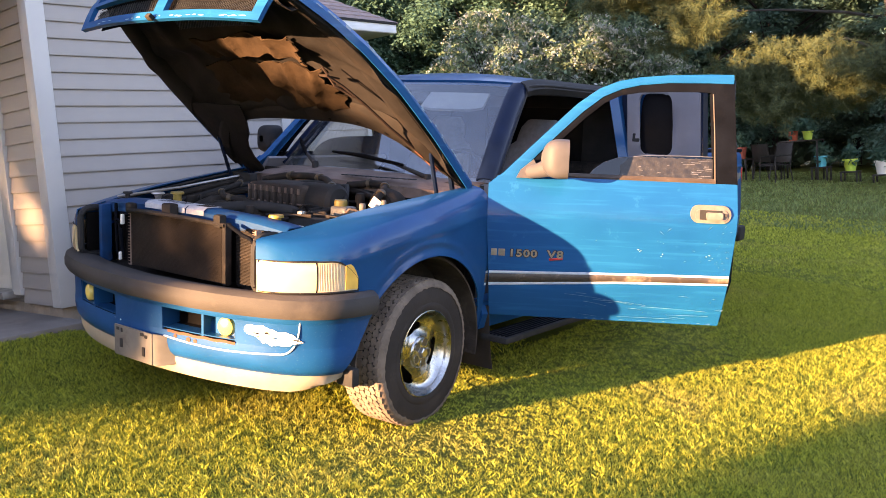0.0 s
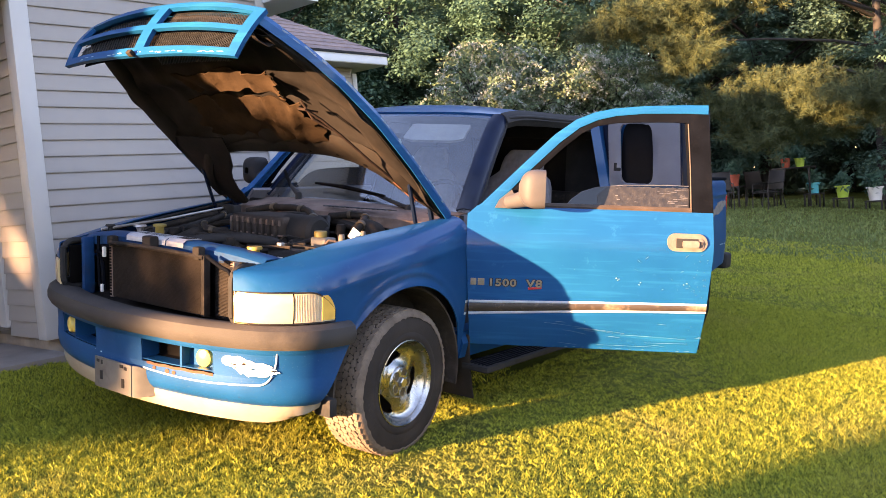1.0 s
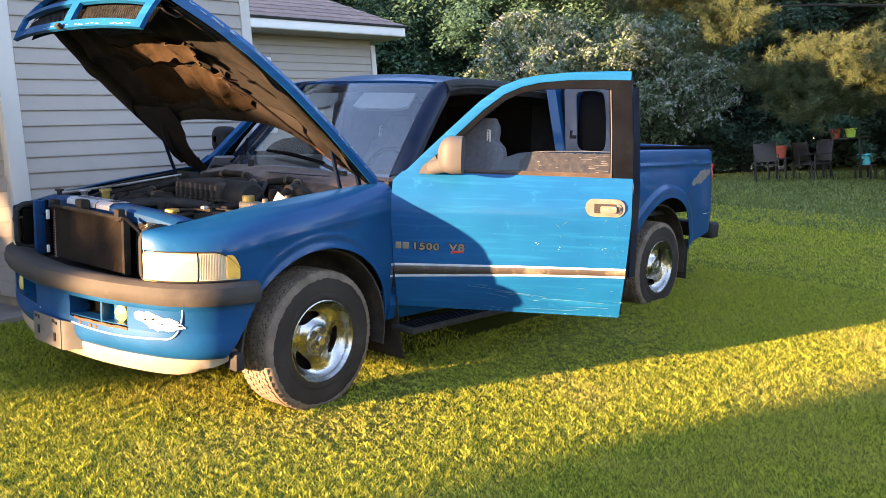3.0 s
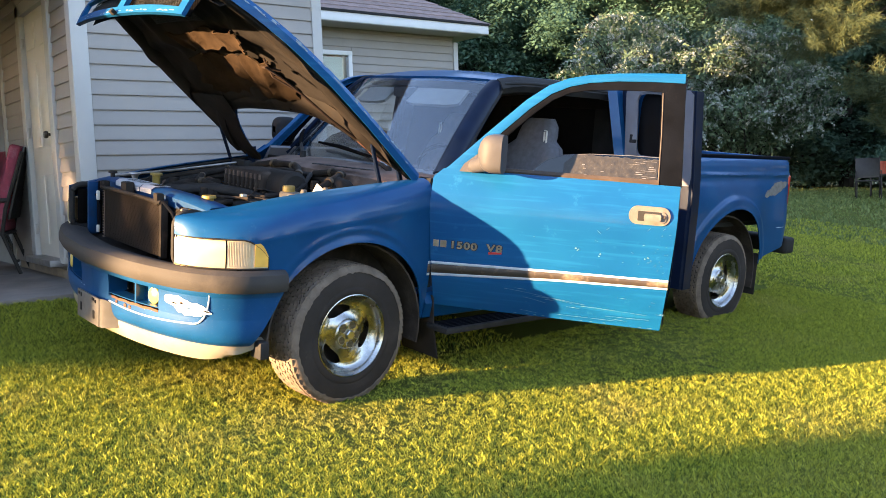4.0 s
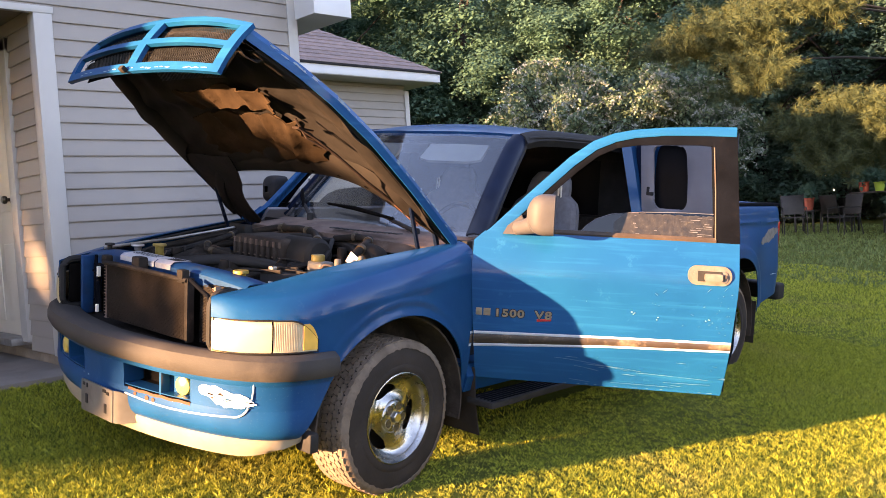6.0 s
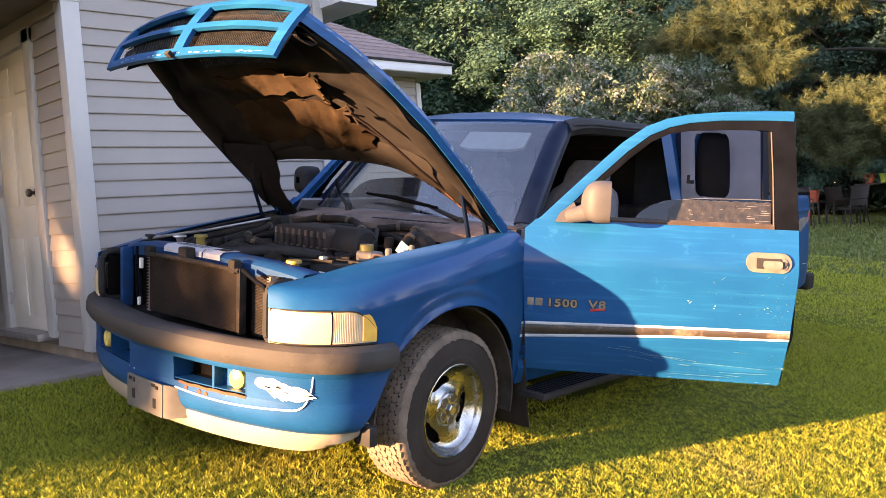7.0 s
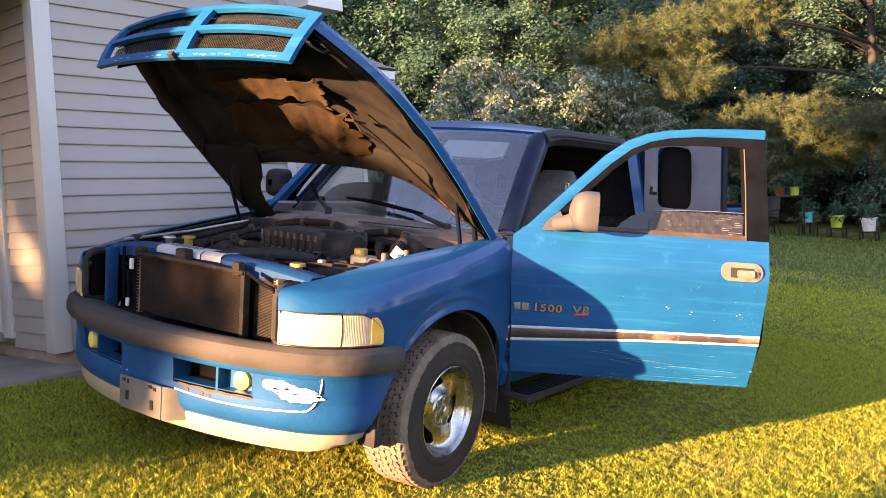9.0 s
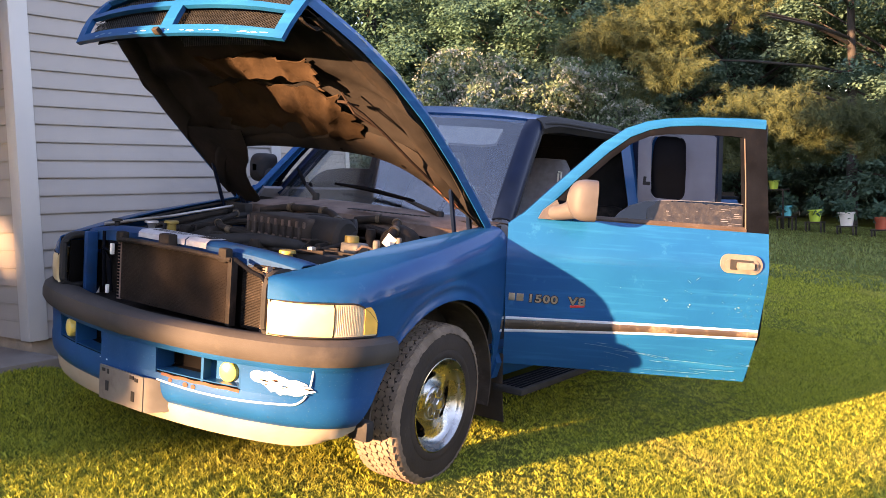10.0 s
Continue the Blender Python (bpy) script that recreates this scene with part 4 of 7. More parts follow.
# upper tie bar
rows = []
for k in range(41):
    x = -0.70 + 1.40 * k / 40
    yf = -0.64 - 0.075 * (1 - (x / 0.70) ** 2)
    zt = 0.985 + 0.045 * (1 - (abs(x) / 0.70) ** 3)
    rows.append([(x, yf + dy, zt + dz) for dy, dz in ((0.0, -0.055), (-0.004, -0.01), (0.012, 0.003), (0.07, 0.006), (0.12, -0.004), (0.13, -0.03))])
tie = part("tie_bar", sheet(rows, -0.005), PAINT_BAY, truck, "dusty blue radiator support bar")
rows = [[(x, -0.64 - 0.075 * (1 - (x / 0.7) ** 2) + dy, 0.985 + 0.045 * (1 - (abs(x) / 0.7) ** 3) + dz) for dy, dz in ((-0.011, -0.022), (-0.010, 0.0), (0.008, 0.0125), (0.05, 0.013), (0.095, 0.0125))] for x in np.linspace(-0.22, 0.10, 10)]
part("label_sticker", sheet(rows, -0.001), LABEL, tie, "white printed label")
rows = [[(x, -0.64 - 0.075 * (1 - (x / 0.7) ** 2) + dy, 0.985 + 0.045 * (1 - (abs(x) / 0.7) ** 3) + dz) for dy, dz in ((-0.011, -0.022), (-0.010, 0.0), (0.008, 0.0125), (0.05, 0.013), (0.095, 0.0125))] for x in np.linspace(0.11, 0.23, 10)]
part("label_sticker", sheet(rows, -0.001), LABEL, tie, "white printed label")
for k in range(5):
    part("print_bar", box((0.09, 0.006, 0.0012), (0.17, -0.675 + 0.011 * k, 1.0440), 0), BLACK, tie)
for k in range(4):
    part("print_bar", box((0.22, 0.005, 0.0012), (-0.06, -0.680 + 0.014 * k, 1.0437), 0, rot=pose(0, 0, 0, 0, 0, -1)), TRIM, tie)
b = tube([(-0.28, -0.77, 0.99), (-0.1, -0.79, 1.0), (0.2, -0.785, 0.998), (0.42, -0.75, 0.985)], 0.011, 8)
box((0.07, 0.05, 0.06), (0.03, -0.755, 1.02), 0.012, bm=b)
box((0.05, 0.04, 0.05), (-0.29, -0.75, 1.0), 0.012, bm=b)
box((0.05, 0.04, 0.06), (0.38, -0.745, 1.0), 0.012, bm=b)
part("latch_bar", b, SOOT, truck)
b = tube([(-0.34, -0.70, 0.95), (-0.42, -0.73, 0.96), (-0.37, -0.74, 0.92), (-0.44, -0.74, 0.93), (-0.40, -0.74, 0.88), (-0.39, -0.735, 0.74)], 0.011, 8)
tube([(-0.5, -0.7, 1.0), (-0.47, -0.72, 0.9), (-0.46, -0.72, 0.75)], 0.008, 8, bm=b)
part("coolant_pipe", b, TRIM, truck)
part("white_connector", box((0.016, 0.016, 0.05), (-0.335, -0.77, 0.94), 0.004), WHITE_PLASTIC, truck)
part("white_connector", box((0.014, 0.014, 0.04), (-0.39, -0.75, 0.75), 0.004), WHITE_PLASTIC, truck)
b = tube([(0.44, -0.745, 0.99), (0.54, -0.75, 0.955), (0.63, -0.78, 0.95), (0.665, -0.79, 0.93), (0.66, -0.79, 0.75)], 0.009, 8)
part("hood_seal", b, TRIM, truck)
b = box((1.36, 0.02, 0.35), (0, -0.52, 0.80))
box((1.36, 0.3, 0.02), (0, -0.68, 0.665), bm=b)
part("lower_crossmember", b, SOOT, truck)

# ---- wheels ----
def frame_rect_scaled(rx, ry):
    """Edge of one third of the wheel disc, met by rays in the window's proportions."""
    return [(x * rx, y * ry) for x, y in frame_rect(0, 0, -math.pi / 3 / rx, math.pi / 3 / rx, -0.062 / ry, 0.067 / ry, 72)]


def wheel():
    b = lathe([(0.19, -0.1), (0.19, 0.06), (0.205, 0.095), (0.214, 0.112), (0.222, 0.122), (0.224, 0.128), (0.219, 0.130), (0.211, 0.120), (0.203, 0.108), (0.2, 0.09), (0.196, -0.1)], 64)
    w = part("wheel", b, CHROME, truck, "scuffed chrome three-window wheel with a dusty all-terrain tyre")
    prof = [(0.215, -0.12), (0.23, -0.125), (0.29, -0.128), (0.345, -0.122), (0.368, -0.108), (0.374, -0.09), (0.374, 0.09), (0.368, 0.108), (0.345, 0.122), (0.29, 0.128), (0.262, 0.127), (0.258, 0.130), (0.235, 0.130), (0.222, 0.124), (0.215, 0.12)]
    part("tyre", lathe(prof, 72), RUBBER, w, "dusty black tyre")
    # dusty shoulder with a ragged lower edge
    random.seed(17)
    rows = []
    for k in range(145):
        t = 2 * math.pi * k / 144
        lo = 0.338 + 0.006 * noise.noise((math.cos(t) * 9, math.sin(t) * 9, 0.5)) + random.uniform(-0.003, 0.003)
        if k == 144:
            lo = rows[0][0][3]
        rows.append([(a + 0.002, r * math.cos(t), r * math.sin(t), lo) for r, a in ((lo, interp(lo, [0.29, 0.345, 0.368], [0.128, 0.122, 0.108])), (0.350, 0.1195), (0.362, 0.1125), (0.370, 0.104), (0.3765, 0.090))])
    part("tyre_shoulder", sheet([[p[:3] for p in r] for r in rows], 0.003), TREAD, w, "dusty worn tyre shoulder")
    tb = bmesh.new()
    n_ = 58
    for k in range(n_):
        t = 2 * math.pi * k / n_
        for a, w_, l_, ph, yaw in ((-0.096, 0.026, 0.034, 0.0, -10), (-0.066, 0.028, 0.036, 0.5, 24), (-0.033, 0.029, 0.0355, 0.15, -22), (0.0, 0.029, 0.036, 0.6, 18), (0.033, 0.029, 0.0355, 0.3, -22), (0.066, 0.028, 0.036, 0.8, 24), (0.096, 0.026, 0.032, 0.1, -10)):
            m = Matrix.Rotation(t + ph * 2 * math.pi / n_, 4, "X") @ Matrix.Translation((a, 0, 0.3765 if abs(a) < 0.09 else 0.3735)) @ Matrix.Rotation(radians(yaw), 4, "Z")
            box((w_, l_, 0.009), bm=tb, rot=m)
    part("tread", tb, TREAD, w, "worn dusty tread blocks", smooth=False)

    # dished disc with three long curved windows
    def disc_at(u, r):
        """u: the angle; the windows' lower ends trail behind."""
        a = interp(r, [0.078, 0.09, 0.11, 0.135, 0.16, 0.18, 0.195, 0.207], [0.086, 0.080, 0.070, 0.064, 0.066, 0.075, 0.089, 0.110])
        ph = (u * 3 / (2 * math.pi)) % 1.0
        t = u + 5.0 * (r - 0.14)
        return (a + 0.014 * math.cos(2 * math.pi * ph) * math.sin(math.pi * (r - 0.078) / 0.129), r * math.cos(t), r * math.sin(t))
    hub_u = math.pi / 3
    sb = bmesh.new()
    for k in range(3):
        cu = hub_u + k * 2 * math.pi / 3
        inner_ = [(cu + x, 0.140 + y * (1 + 0.5 * x)) for x, y in oval(0, 0, 0.52, 0.027, 72, 0.85)]
        outer_ = [(cu + x, 0.140 + y) for x, y in frame_rect_scaled(0.52, 0.027)]
        framed(inner_, outer_, disc_at, 0.016, 6, sb)
    part("spoke_disc", sb, CHROME, w)
    b = lathe([(0.0, 0.098), (0.020, 0.098), (0.068, 0.096), (0.080, 0.090), (0.086, 0.078), (0.086, 0.03)], 40)
    part("hub_cap", b, CHROME, w)
    b = lathe([(0.0, 0.117), (0.022, 0.117), (0.028, 0.113), (0.031, 0.096)], 6)
    part("hub_nut", b, CHROME, w, smooth=False)
    for k in range(5):
        t = 2 * math.pi * (k + 0.25) / 5
        c_, s_ = math.cos(t), math.sin(t)
        o = lathe([(0.0, 0.0), (0.0205, 0.0), (0.022, 0.004), (0.025, 0.0045), (0.027, 0.0015), (0.027, -0.01)], 20)
        for v in o.verts:
            y, z = v.co.y, v.co.z
            v.co.y, v.co.z = c_ * y * 0.85 - s_ * z, s_ * y * 0.85 + c_ * z
        bmesh.ops.translate(o, verts=o.verts, vec=(0.0955, 0.054 * c_, 0.054 * s_))
        lr = part("lug_recess", o, CHROME, w)
        part("lug_hole", lathe([(0.0, 0.0), (0.0195, 0.0), (0.0195, 0.0012), (0.0, 0.0015)], 16), LUG, lr, m=Matrix.Translation((0.0965, 0.054 * c_, 0.054 * s_)))
    part("brake_disc", lathe([(0.18, -0.02), (0.05, -0.02), (0.05, 0.03)], 30), SOOT, w)
    return w


w0 = wheel()
for i, (sx, y, steer) in enumerate(((1, 0.0, 3.0), (1, 3.523, 0), (-1, 0.0, 3.0), (-1, 3.523, 0))):
    m = pose(0.862 * sx, y, 0.369, 0, 0, (0 if sx > 0 else 180) + steer) @ pose(0, 0, 0, 48 + 31 * i, 0, 0) @ Matrix.Diagonal((0.945, 0.945, 0.945, 1))
    if i == 0:
        w0.matrix_basis = m
    else:
        copy_thing(w0, m).matrix_basis = m

# ---- hood, raised ----
HINGE, LIFT, HL = Vector((0, 0.47, 1.165)), radians(41), 1.44


def up(x, yc, zc):
    """From the closed hood's frame to the raised one."""
    c, s = math.cos(LIFT), math.sin(LIFT)
    return (x, HINGE.y + yc * c + zc * s, HINGE.z - yc * s + zc * c)


def hood_w(t):
    return interp(t, [0, 0.3, 0.53, 0.71, 0.84, 0.93, 1.0], [0.88, 0.882, 0.865, 0.82, 0.76, 0.70, 0.655])


def hood_pt(p, t, dz=0.0, inset=0.0):
    """p across, -1 to 1; t from the hinge (0) to the front (1)."""
    w = hood_w(t) - inset
    x = p * w
    rear = -0.47 * max(0.0, 1 - abs(p / 0.985) ** 5)
    yc = rear * (1 - t) - HL * t + 0.05 * t * abs(p) ** 2.5
    zc = 0.055 * (1 - abs(p) ** 2.2) - 0.05 * t ** 3 + dz
    return up(x, yc, zc)


rows = []
for t in np.linspace(0, 1, 25):
    row = [hood_pt(-1, t, -0.052, 0.004), hood_pt(-1, t, -0.02, -0.003)]
    row += [hood_pt(p, t, 0.0) for p in np.linspace(-0.985, 0.985, 29)]
    row += [hood_pt(1, t, -0.02, -0.003), hood_pt(1, t, -0.052, 0.004)]
    rows.append(row)
hood = part("hood", sheet(rows, -0.006), PAINT_OLD, truck, "raised blue hood with a mesh grille and dark underside")
# stamped inner panel, crumpled insulation
random.seed(9)
rows = []
for t in np.linspace(0.02, 0.99, 60):
    row = []
    for p in np.linspace(-1.0, 1.0, 70):
        rib = 0.0
        for c0 in (-0.52, 0.0, 0.52):
            rib += 0.016 * math.exp(-((p - c0 - 0.22 * (t - 0.5) * (1 if c0 > 0 else -1 if c0 < 0 else 0)) / 0.06) ** 2)
        rib += 0.018 * math.exp(-((t - 0.62 - 0.05 * math.sin(p * 5)) / 0.05) ** 2) + 0.02 * math.exp(-((t - 0.12) / 0.05) ** 2)
        nz = 0.020 * noise.noise((p * 3.1, t * 4.3, 1.7)) + 0.010 * noise.noise((p * 9, t * 11, 5.2))
        row.append(hood_pt(p, t, -0.055 - rib + nz * (1 - abs(p) ** 6), 0.02))
    rows.append(row)
part("inner_panel", sheet(rows, 0.004), HOODIN, hood, "dark stamped inner hood panel")


def pad_sheet(p0, p1, t0, t1, lift, seed):
    rows = []
    for i, t in enumerate(np.linspace(0, 1, 30)):
        row = []
        for j, p in enumerate(np.linspace(0, 1, 44)):
            edge = 0.055 * noise.noise((p * 6, seed, 0.3))
            edge2 = 0.07 * noise.noise((seed, t * 6, 0.9))
            tt = t0 + (t1 - t0) * t + edge * (1 if t > 0.5 else -1) * (abs(t - 0.5) * 2)
            pp = p0 + (p1 - p0) * p + edge2 * (1 if p > 0.5 else -1) * (abs(p - 0.5) * 2)
            sag = 0.04 * noise.noise((pp * 3.2 + seed, tt * 4.5, 2.2)) + 0.018 * noise.noise((pp * 8, tt * 10, seed))
            sag += 0.02 * abs(noise.noise((pp * 5, tt * 3, seed + 3)))
            for p1_, p2_ in ((0.06, 0.16), (0.30, 0.20), (0.50, 0.31), (-0.2, -0.1)):
                d_ = pp - (p2_ + (p1_ - p2_) * (tt - 0.12) / 0.33)
                sag -= 0.016 * math.exp(-(d_ / 0.026) ** 2)
            row.append(hood_pt(max(-0.93, min(0.93, pp)), max(0.04, min(0.95, tt)), lift + sag, 0.03))
        rows.append(row)
    return sheet(rows, 0.008)


# pads cover the areas sun reaches; the gap between stands in for shadow
part("insulation_pad", pad_sheet(-0.42, 0.54, 0.13, 0.45, -0.095, 2.4), INSUL, hood, "torn brown hood insulation")
part("insulation_pad", pad_sheet(-0.28, 0.56, 0.53, 0.665, -0.105, 7.1), INSUL, hood, "torn brown hood insulation")
# box-section frame round the underside
for sg in (1, -1):
    rows = [[hood_pt(sg * pp, t, dz, 0.0) for pp, dz in ((0.985, -0.016), (0.978, -0.05), (0.965, -0.066), (0.93, -0.078), (0.87, -0.080), (0.83, -0.074), (0.81, -0.055))] for t in np.linspace(0.03 if sg > 0 else 0.34, 0.95, 40)]
    part("side_rail", sheet(rows, 0.004), HOODIN, hood, "dark hood side rail")
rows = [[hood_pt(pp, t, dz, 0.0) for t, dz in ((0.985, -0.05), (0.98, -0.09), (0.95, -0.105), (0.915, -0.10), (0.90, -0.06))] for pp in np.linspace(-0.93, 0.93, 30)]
part("front_rail", sheet(rows, 0.004), HOODIN, hood, "dark front hood rail")
for p0, t0, r0 in ((0.90, 0.055, 0.020), (0.86, 0.075, 0.015), (0.80, 0.045, 0.012), (0.70, 0.06, 0.010), (0.52, 0.055, 0.009), (0.30, 0.05, 0.009), (0.93, 0.10, 0.014)):
    rows = [[hood_pt(p0 + 1.15 * r0 * q * math.cos(a), t0 + r0 * 0.75 * q * math.sin(a), -0.1025) for q in (0.05, 1)] for a in np.linspace(0, 2 * math.pi, 13)]
    part("flange_hole", sheet(rows, 0.0012), RUST if r0 > 0.013 else DEEP, hood)
# strip of the grille mesh that shows behind the front rail
b = bmesh.new()
for k in range(-4, 44):
    for d in (1, -1):
        pts = [hood_pt(-0.31 + 0.68 * pp, 0.745 + 0.058 * f, -0.125 - 0.001 * d) for f, pp in ((f, (k + (f if d > 0 else 1 - f) * 4) / 44) for f in np.linspace(0, 1, 4)) if 0 <= pp <= 1]
        if len(pts) > 1:
            tube(pts, 0.0021, 4, bm=b)
part("grille_mesh", b, WIRE, hood, "dusty mesh strip behind the front rail", smooth=False)
# dark corner flap by the far hinge
rows = []
for yc in np.linspace(-0.62, -0.01, 26):
    xin = interp(yc, [-0.62, -0.46, -0.38, -0.31, -0.24, -0.15, -0.06, -0.03, -0.01], [-0.34, -0.42, -0.47, -0.55, -0.60, -0.625, -0.63, -0.645, -0.69])
    xin += 0.008 * noise.noise((yc * 14, 2.0, 0.4))
    rows.append([up(-0.815 + (xin + 0.815) * f, yc, -0.065 + 0.008 * noise.noise((yc * 9, f * 4, 3.0))) for f in np.linspace(0, 1, 8)])
part("corner_flap", sheet(rows, 0.004), HOODIN, hood, "dark torn corner flap")
# rear flange and wiring under the hood
rows = [[hood_pt(p, 0.0 + q, -0.02 - 0.06 * q2 * (1 - 0.5 * max(0.0, (p - 0.88) / 0.105))) for q, q2 in ((0.0, 0), (0.010, 1.0), (0.02, 1.28), (0.06 + 0.06 * p, 1.34), (0.09 + 0.10 * p, 1.25), (0.11 + 0.12 * p, 0.8))] for p in np.linspace(0.12, 0.985, 26)]
part("rear_flange", sheet(rows, 0.004), FLANGE, hood, "bare metal rear hood flange")
rows = [[hood_pt(p, 0.0 + q, -0.02 - 0.06 * q2) for q, q2 in ((0.0, 0), (0.010, 1.0), (0.02, 1.24), (0.075, 1.30), (0.10, 1.2), (0.125, 0.8))] for p in np.linspace(-0.95, 0.14, 28)]
part("rear_seal", sheet(rows, 0.004), HOODIN, hood, "dark rubber seal along the hood's rear edge")
b = tube([hood_pt(0.66, 0.42, -0.11), hood_pt(0.60, 0.47, -0.15), hood_pt(0.68, 0.50, -0.16), hood_pt(0.72, 0.44, -0.15), hood_pt(0.76, 0.35, -0.14), hood_pt(0.82, 0.22, -0.13), hood_pt(0.85, 0.10, -0.10)], 0.007, 6)
tube([hood_pt(0.62, 0.50, -0.12), hood_pt(0.69, 0.45, -0.17), hood_pt(0.74, 0.38, -0.15)], 0.006, 6, bm=b)
WIRE_BROWN = mat("rusty_wire_sleeve", (0.024, 0.016, 0.013), 0.8, var=0.3, scale=30, spec=0.05)
part("hood_wiring", b, WIRE_BROWN, hood, "loose dusty wiring")
b = box((0.035, 0.03, 0.022), (0, 0, 0), 0.005)
part("hood_latch", b, SOOT, hood, "rusty hood latch", m=Matrix.Translation(Vector(up(-0.02, -HL - 0.005, -0.30))) @ pose(0, 0, 0, -40, 0, 0))


# grille shell at the hood's front
def shell_pt(p, q, out=0.0):
    """p across, q from the top edge (0) to the lip (1); out: proud of the shell."""
    w = interp(q, [0, 0.5, 1], [0.668, 0.672, 0.655])
    x = p * w
    bow = 0.05 * abs(p) ** 2.5
    yc = -HL + bow * (1 - 0.2 * q) - 0.016 * math.sin(q * math.pi) + 0.03 * q - out
    zc = 0.008 - 0.045 * abs(p) ** 2.2 * (1 - q) - 0.30 * q
    return up(x, yc, zc)


PS = [-1, -0.965, -0.92, -0.7, -0.5, -0.3, -0.15, -0.055, -0.03, 0.03, 0.055, 0.15, 0.3, 0.5, 0.7, 0.92, 0.965, 1]
QS = [0, 0.05, 0.105, 0.30, 0.455, 0.50, 0.545, 0.72, 0.87, 0.94, 1.0]


def shell_hole(i, j):
    p, q = (PS[i] + PS[i + 1]) / 2, (QS[j] + QS[j + 1]) / 2
    # the windows narrow towards the outer end
    return 0.055 < abs(p) < 0.92 and (0.105 < q < 0.455 or 0.545 < q < 0.87)


rows = [[shell_pt(p, q) for q in QS] for p in PS]
part("grille_shell", sheet(rows, 0.022, skip=shell_hole), PAINT_OLD, hood, "blue cross-bar grille shell")
# added dark sheet that stands for the shade seen through the mesh
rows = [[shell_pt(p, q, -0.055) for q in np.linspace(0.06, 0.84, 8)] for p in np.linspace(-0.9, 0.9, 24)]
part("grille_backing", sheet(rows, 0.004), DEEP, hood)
for sg in (1, -1):
    for q0, q1 in ((0.09, 0.47), (0.53, 0.885)):
        b = bmesh.new()
        n = 40
        for k in range(-8, n):
            for d in (1, -1):
                pts = []
                for f in np.linspace(0, 1, 5):
                    pp = (k + (f if d > 0 else 1 - f) * 8) / n
                    if 0 <= pp <= 1:
                        pts.append(shell_pt(sg * (0.04 + 0.90 * pp), q0 + (q1 - q0) * f, -0.017 - 0.0012 * d))
                if len(pts) > 1:
                    for a, c in zip(pts, pts[1:]):
                        tube([a, c], 0.0016, 4, bm=b)
        part("grille_mesh", b, WIRE, hood, "dark woven grille mesh", smooth=False)
# worn edges of the hood and its lip
CHIP = mat("chipped_primer", (0.17, 0.24, 0.29), 0.7, var=0.2, scale=40)
random.seed(14)
for k in range(70):
    if k < 42:
        t0, l = random.uniform(0.06, 0.94), random.uniform(0.004, 0.028)
        z0, h = random.uniform(-0.022, -0.004), random.uniform(0.003, 0.010)
        at = lambda u, v: hood_pt(1, t0 + l * u, z0 + h * v, -0.0105)
    else:
        p0, l = random.uniform(-0.95, 0.93), random.uniform(0.008, 0.06)
        q0, h = random.uniform(0.955, 0.985), random.uniform(0.010, 0.028)
        at = lambda u, v: shell_pt(p0 + l * u, q0 + h * v, 0.0235)
    rows = [[at(u, 0.5 + 0.5 * v * math.sin(math.pi * (0.12 + 0.76 * u)) * random.uniform(0.6, 1.0)) for v in (-1, 0, 1)] for u in np.linspace(0, 1, 6)]
    part("paint_chip", sheet(rows, 0.001), CHIP, hood)
# hinges and struts
for sx in (1, -1):
    b = tube([(0.80 * sx, 0.30, 1.02), (0.815 * sx, 0.18, 1.36)], 0.011, 8)
    tube([(0.79 * sx, 0.44, 1.05), (0.81 * sx, 0.34, 1.30)], 0.014, 8, bm=b)
    tube([(0.825 * sx, 0.48, 1.04), (0.83 * sx, 0.45, 1.20)], 0.013, 8, bm=b)
    box((0.03, 0.16, 0.05), (0.815 * sx, 0.42, 1.055), 0.008, bm=b)
    part("hood_hinge", b, NAVY, truck, "black hood hinge arms")

# ---- engine bay ----
b = box((1.5, 1.2, 0.02), (0, -0.02, 0.60))
box((0.02, 1.1, 0.34), (0.735, 0.0, 0.77), bm=b); box((0.02, 1.1, 0.34), (-0.735, 0.0, 0.77), bm=b)
box((1.6, 0.02, 0.6), (0, 0.55, 0.85), bm=b)
part("engine_bay", b, SOOT, truck)
for sx in (1, -1):
    rows = [[(sx * x, y, interp(y, [-0.6, 0, 0.5], [0.985, 1.06, 1.12]) + dz) for x, dz in ((0.745, -0.035), (0.73, -0.040), (0.70, -0.055), (0.69, -0.10))] for y in np.linspace(-0.62, 0.5, 14)]
    part("inner_fender", sheet(rows, 0.006), SOOT, truck)
    # rolled flange beside the opening
    b = tube([(sx * interp(y, [-0.62, 0.5], [0.725, 0.83]), y, interp(y, [-0.6, 0, 0.5], [0.982, 1.072, 1.138])) for y in np.linspace(-0.62, 0.5, 10)], 0.008, 6)
    part("bay_seal", b, BLACK, truck)
# cowl
rows = []
for k in range(33):
    x = -0.80 + 1.6 * k / 32
    bow = 0.20 * (1 - (x / 0.86) ** 2)
    rows.append([(x, 0.50 - bow + dy, 1.10 + 0.03 * (1 - (x / 0.8) ** 2) + dz) for dy, dz in ((-0.03, -0.05), (-0.02, 0.0), (0.06, 0.02), (0.14, 0.035), (0.22, 0.045), (0.30, 0.04))])
cowl = part("cowl_panel", sheet(rows, -0.006), COWL, truck, "brown dusty plastic cowl below the windscreen")
b = bmesh.new()
for k in range(14):
    box((0.022, 0.05, 0.004), (0.12 + 0.032 * k, 0.52 - 0.2 * (1 - ((0.12 + 0.032 * k) / 0.86) ** 2), 1.162), bm=b)
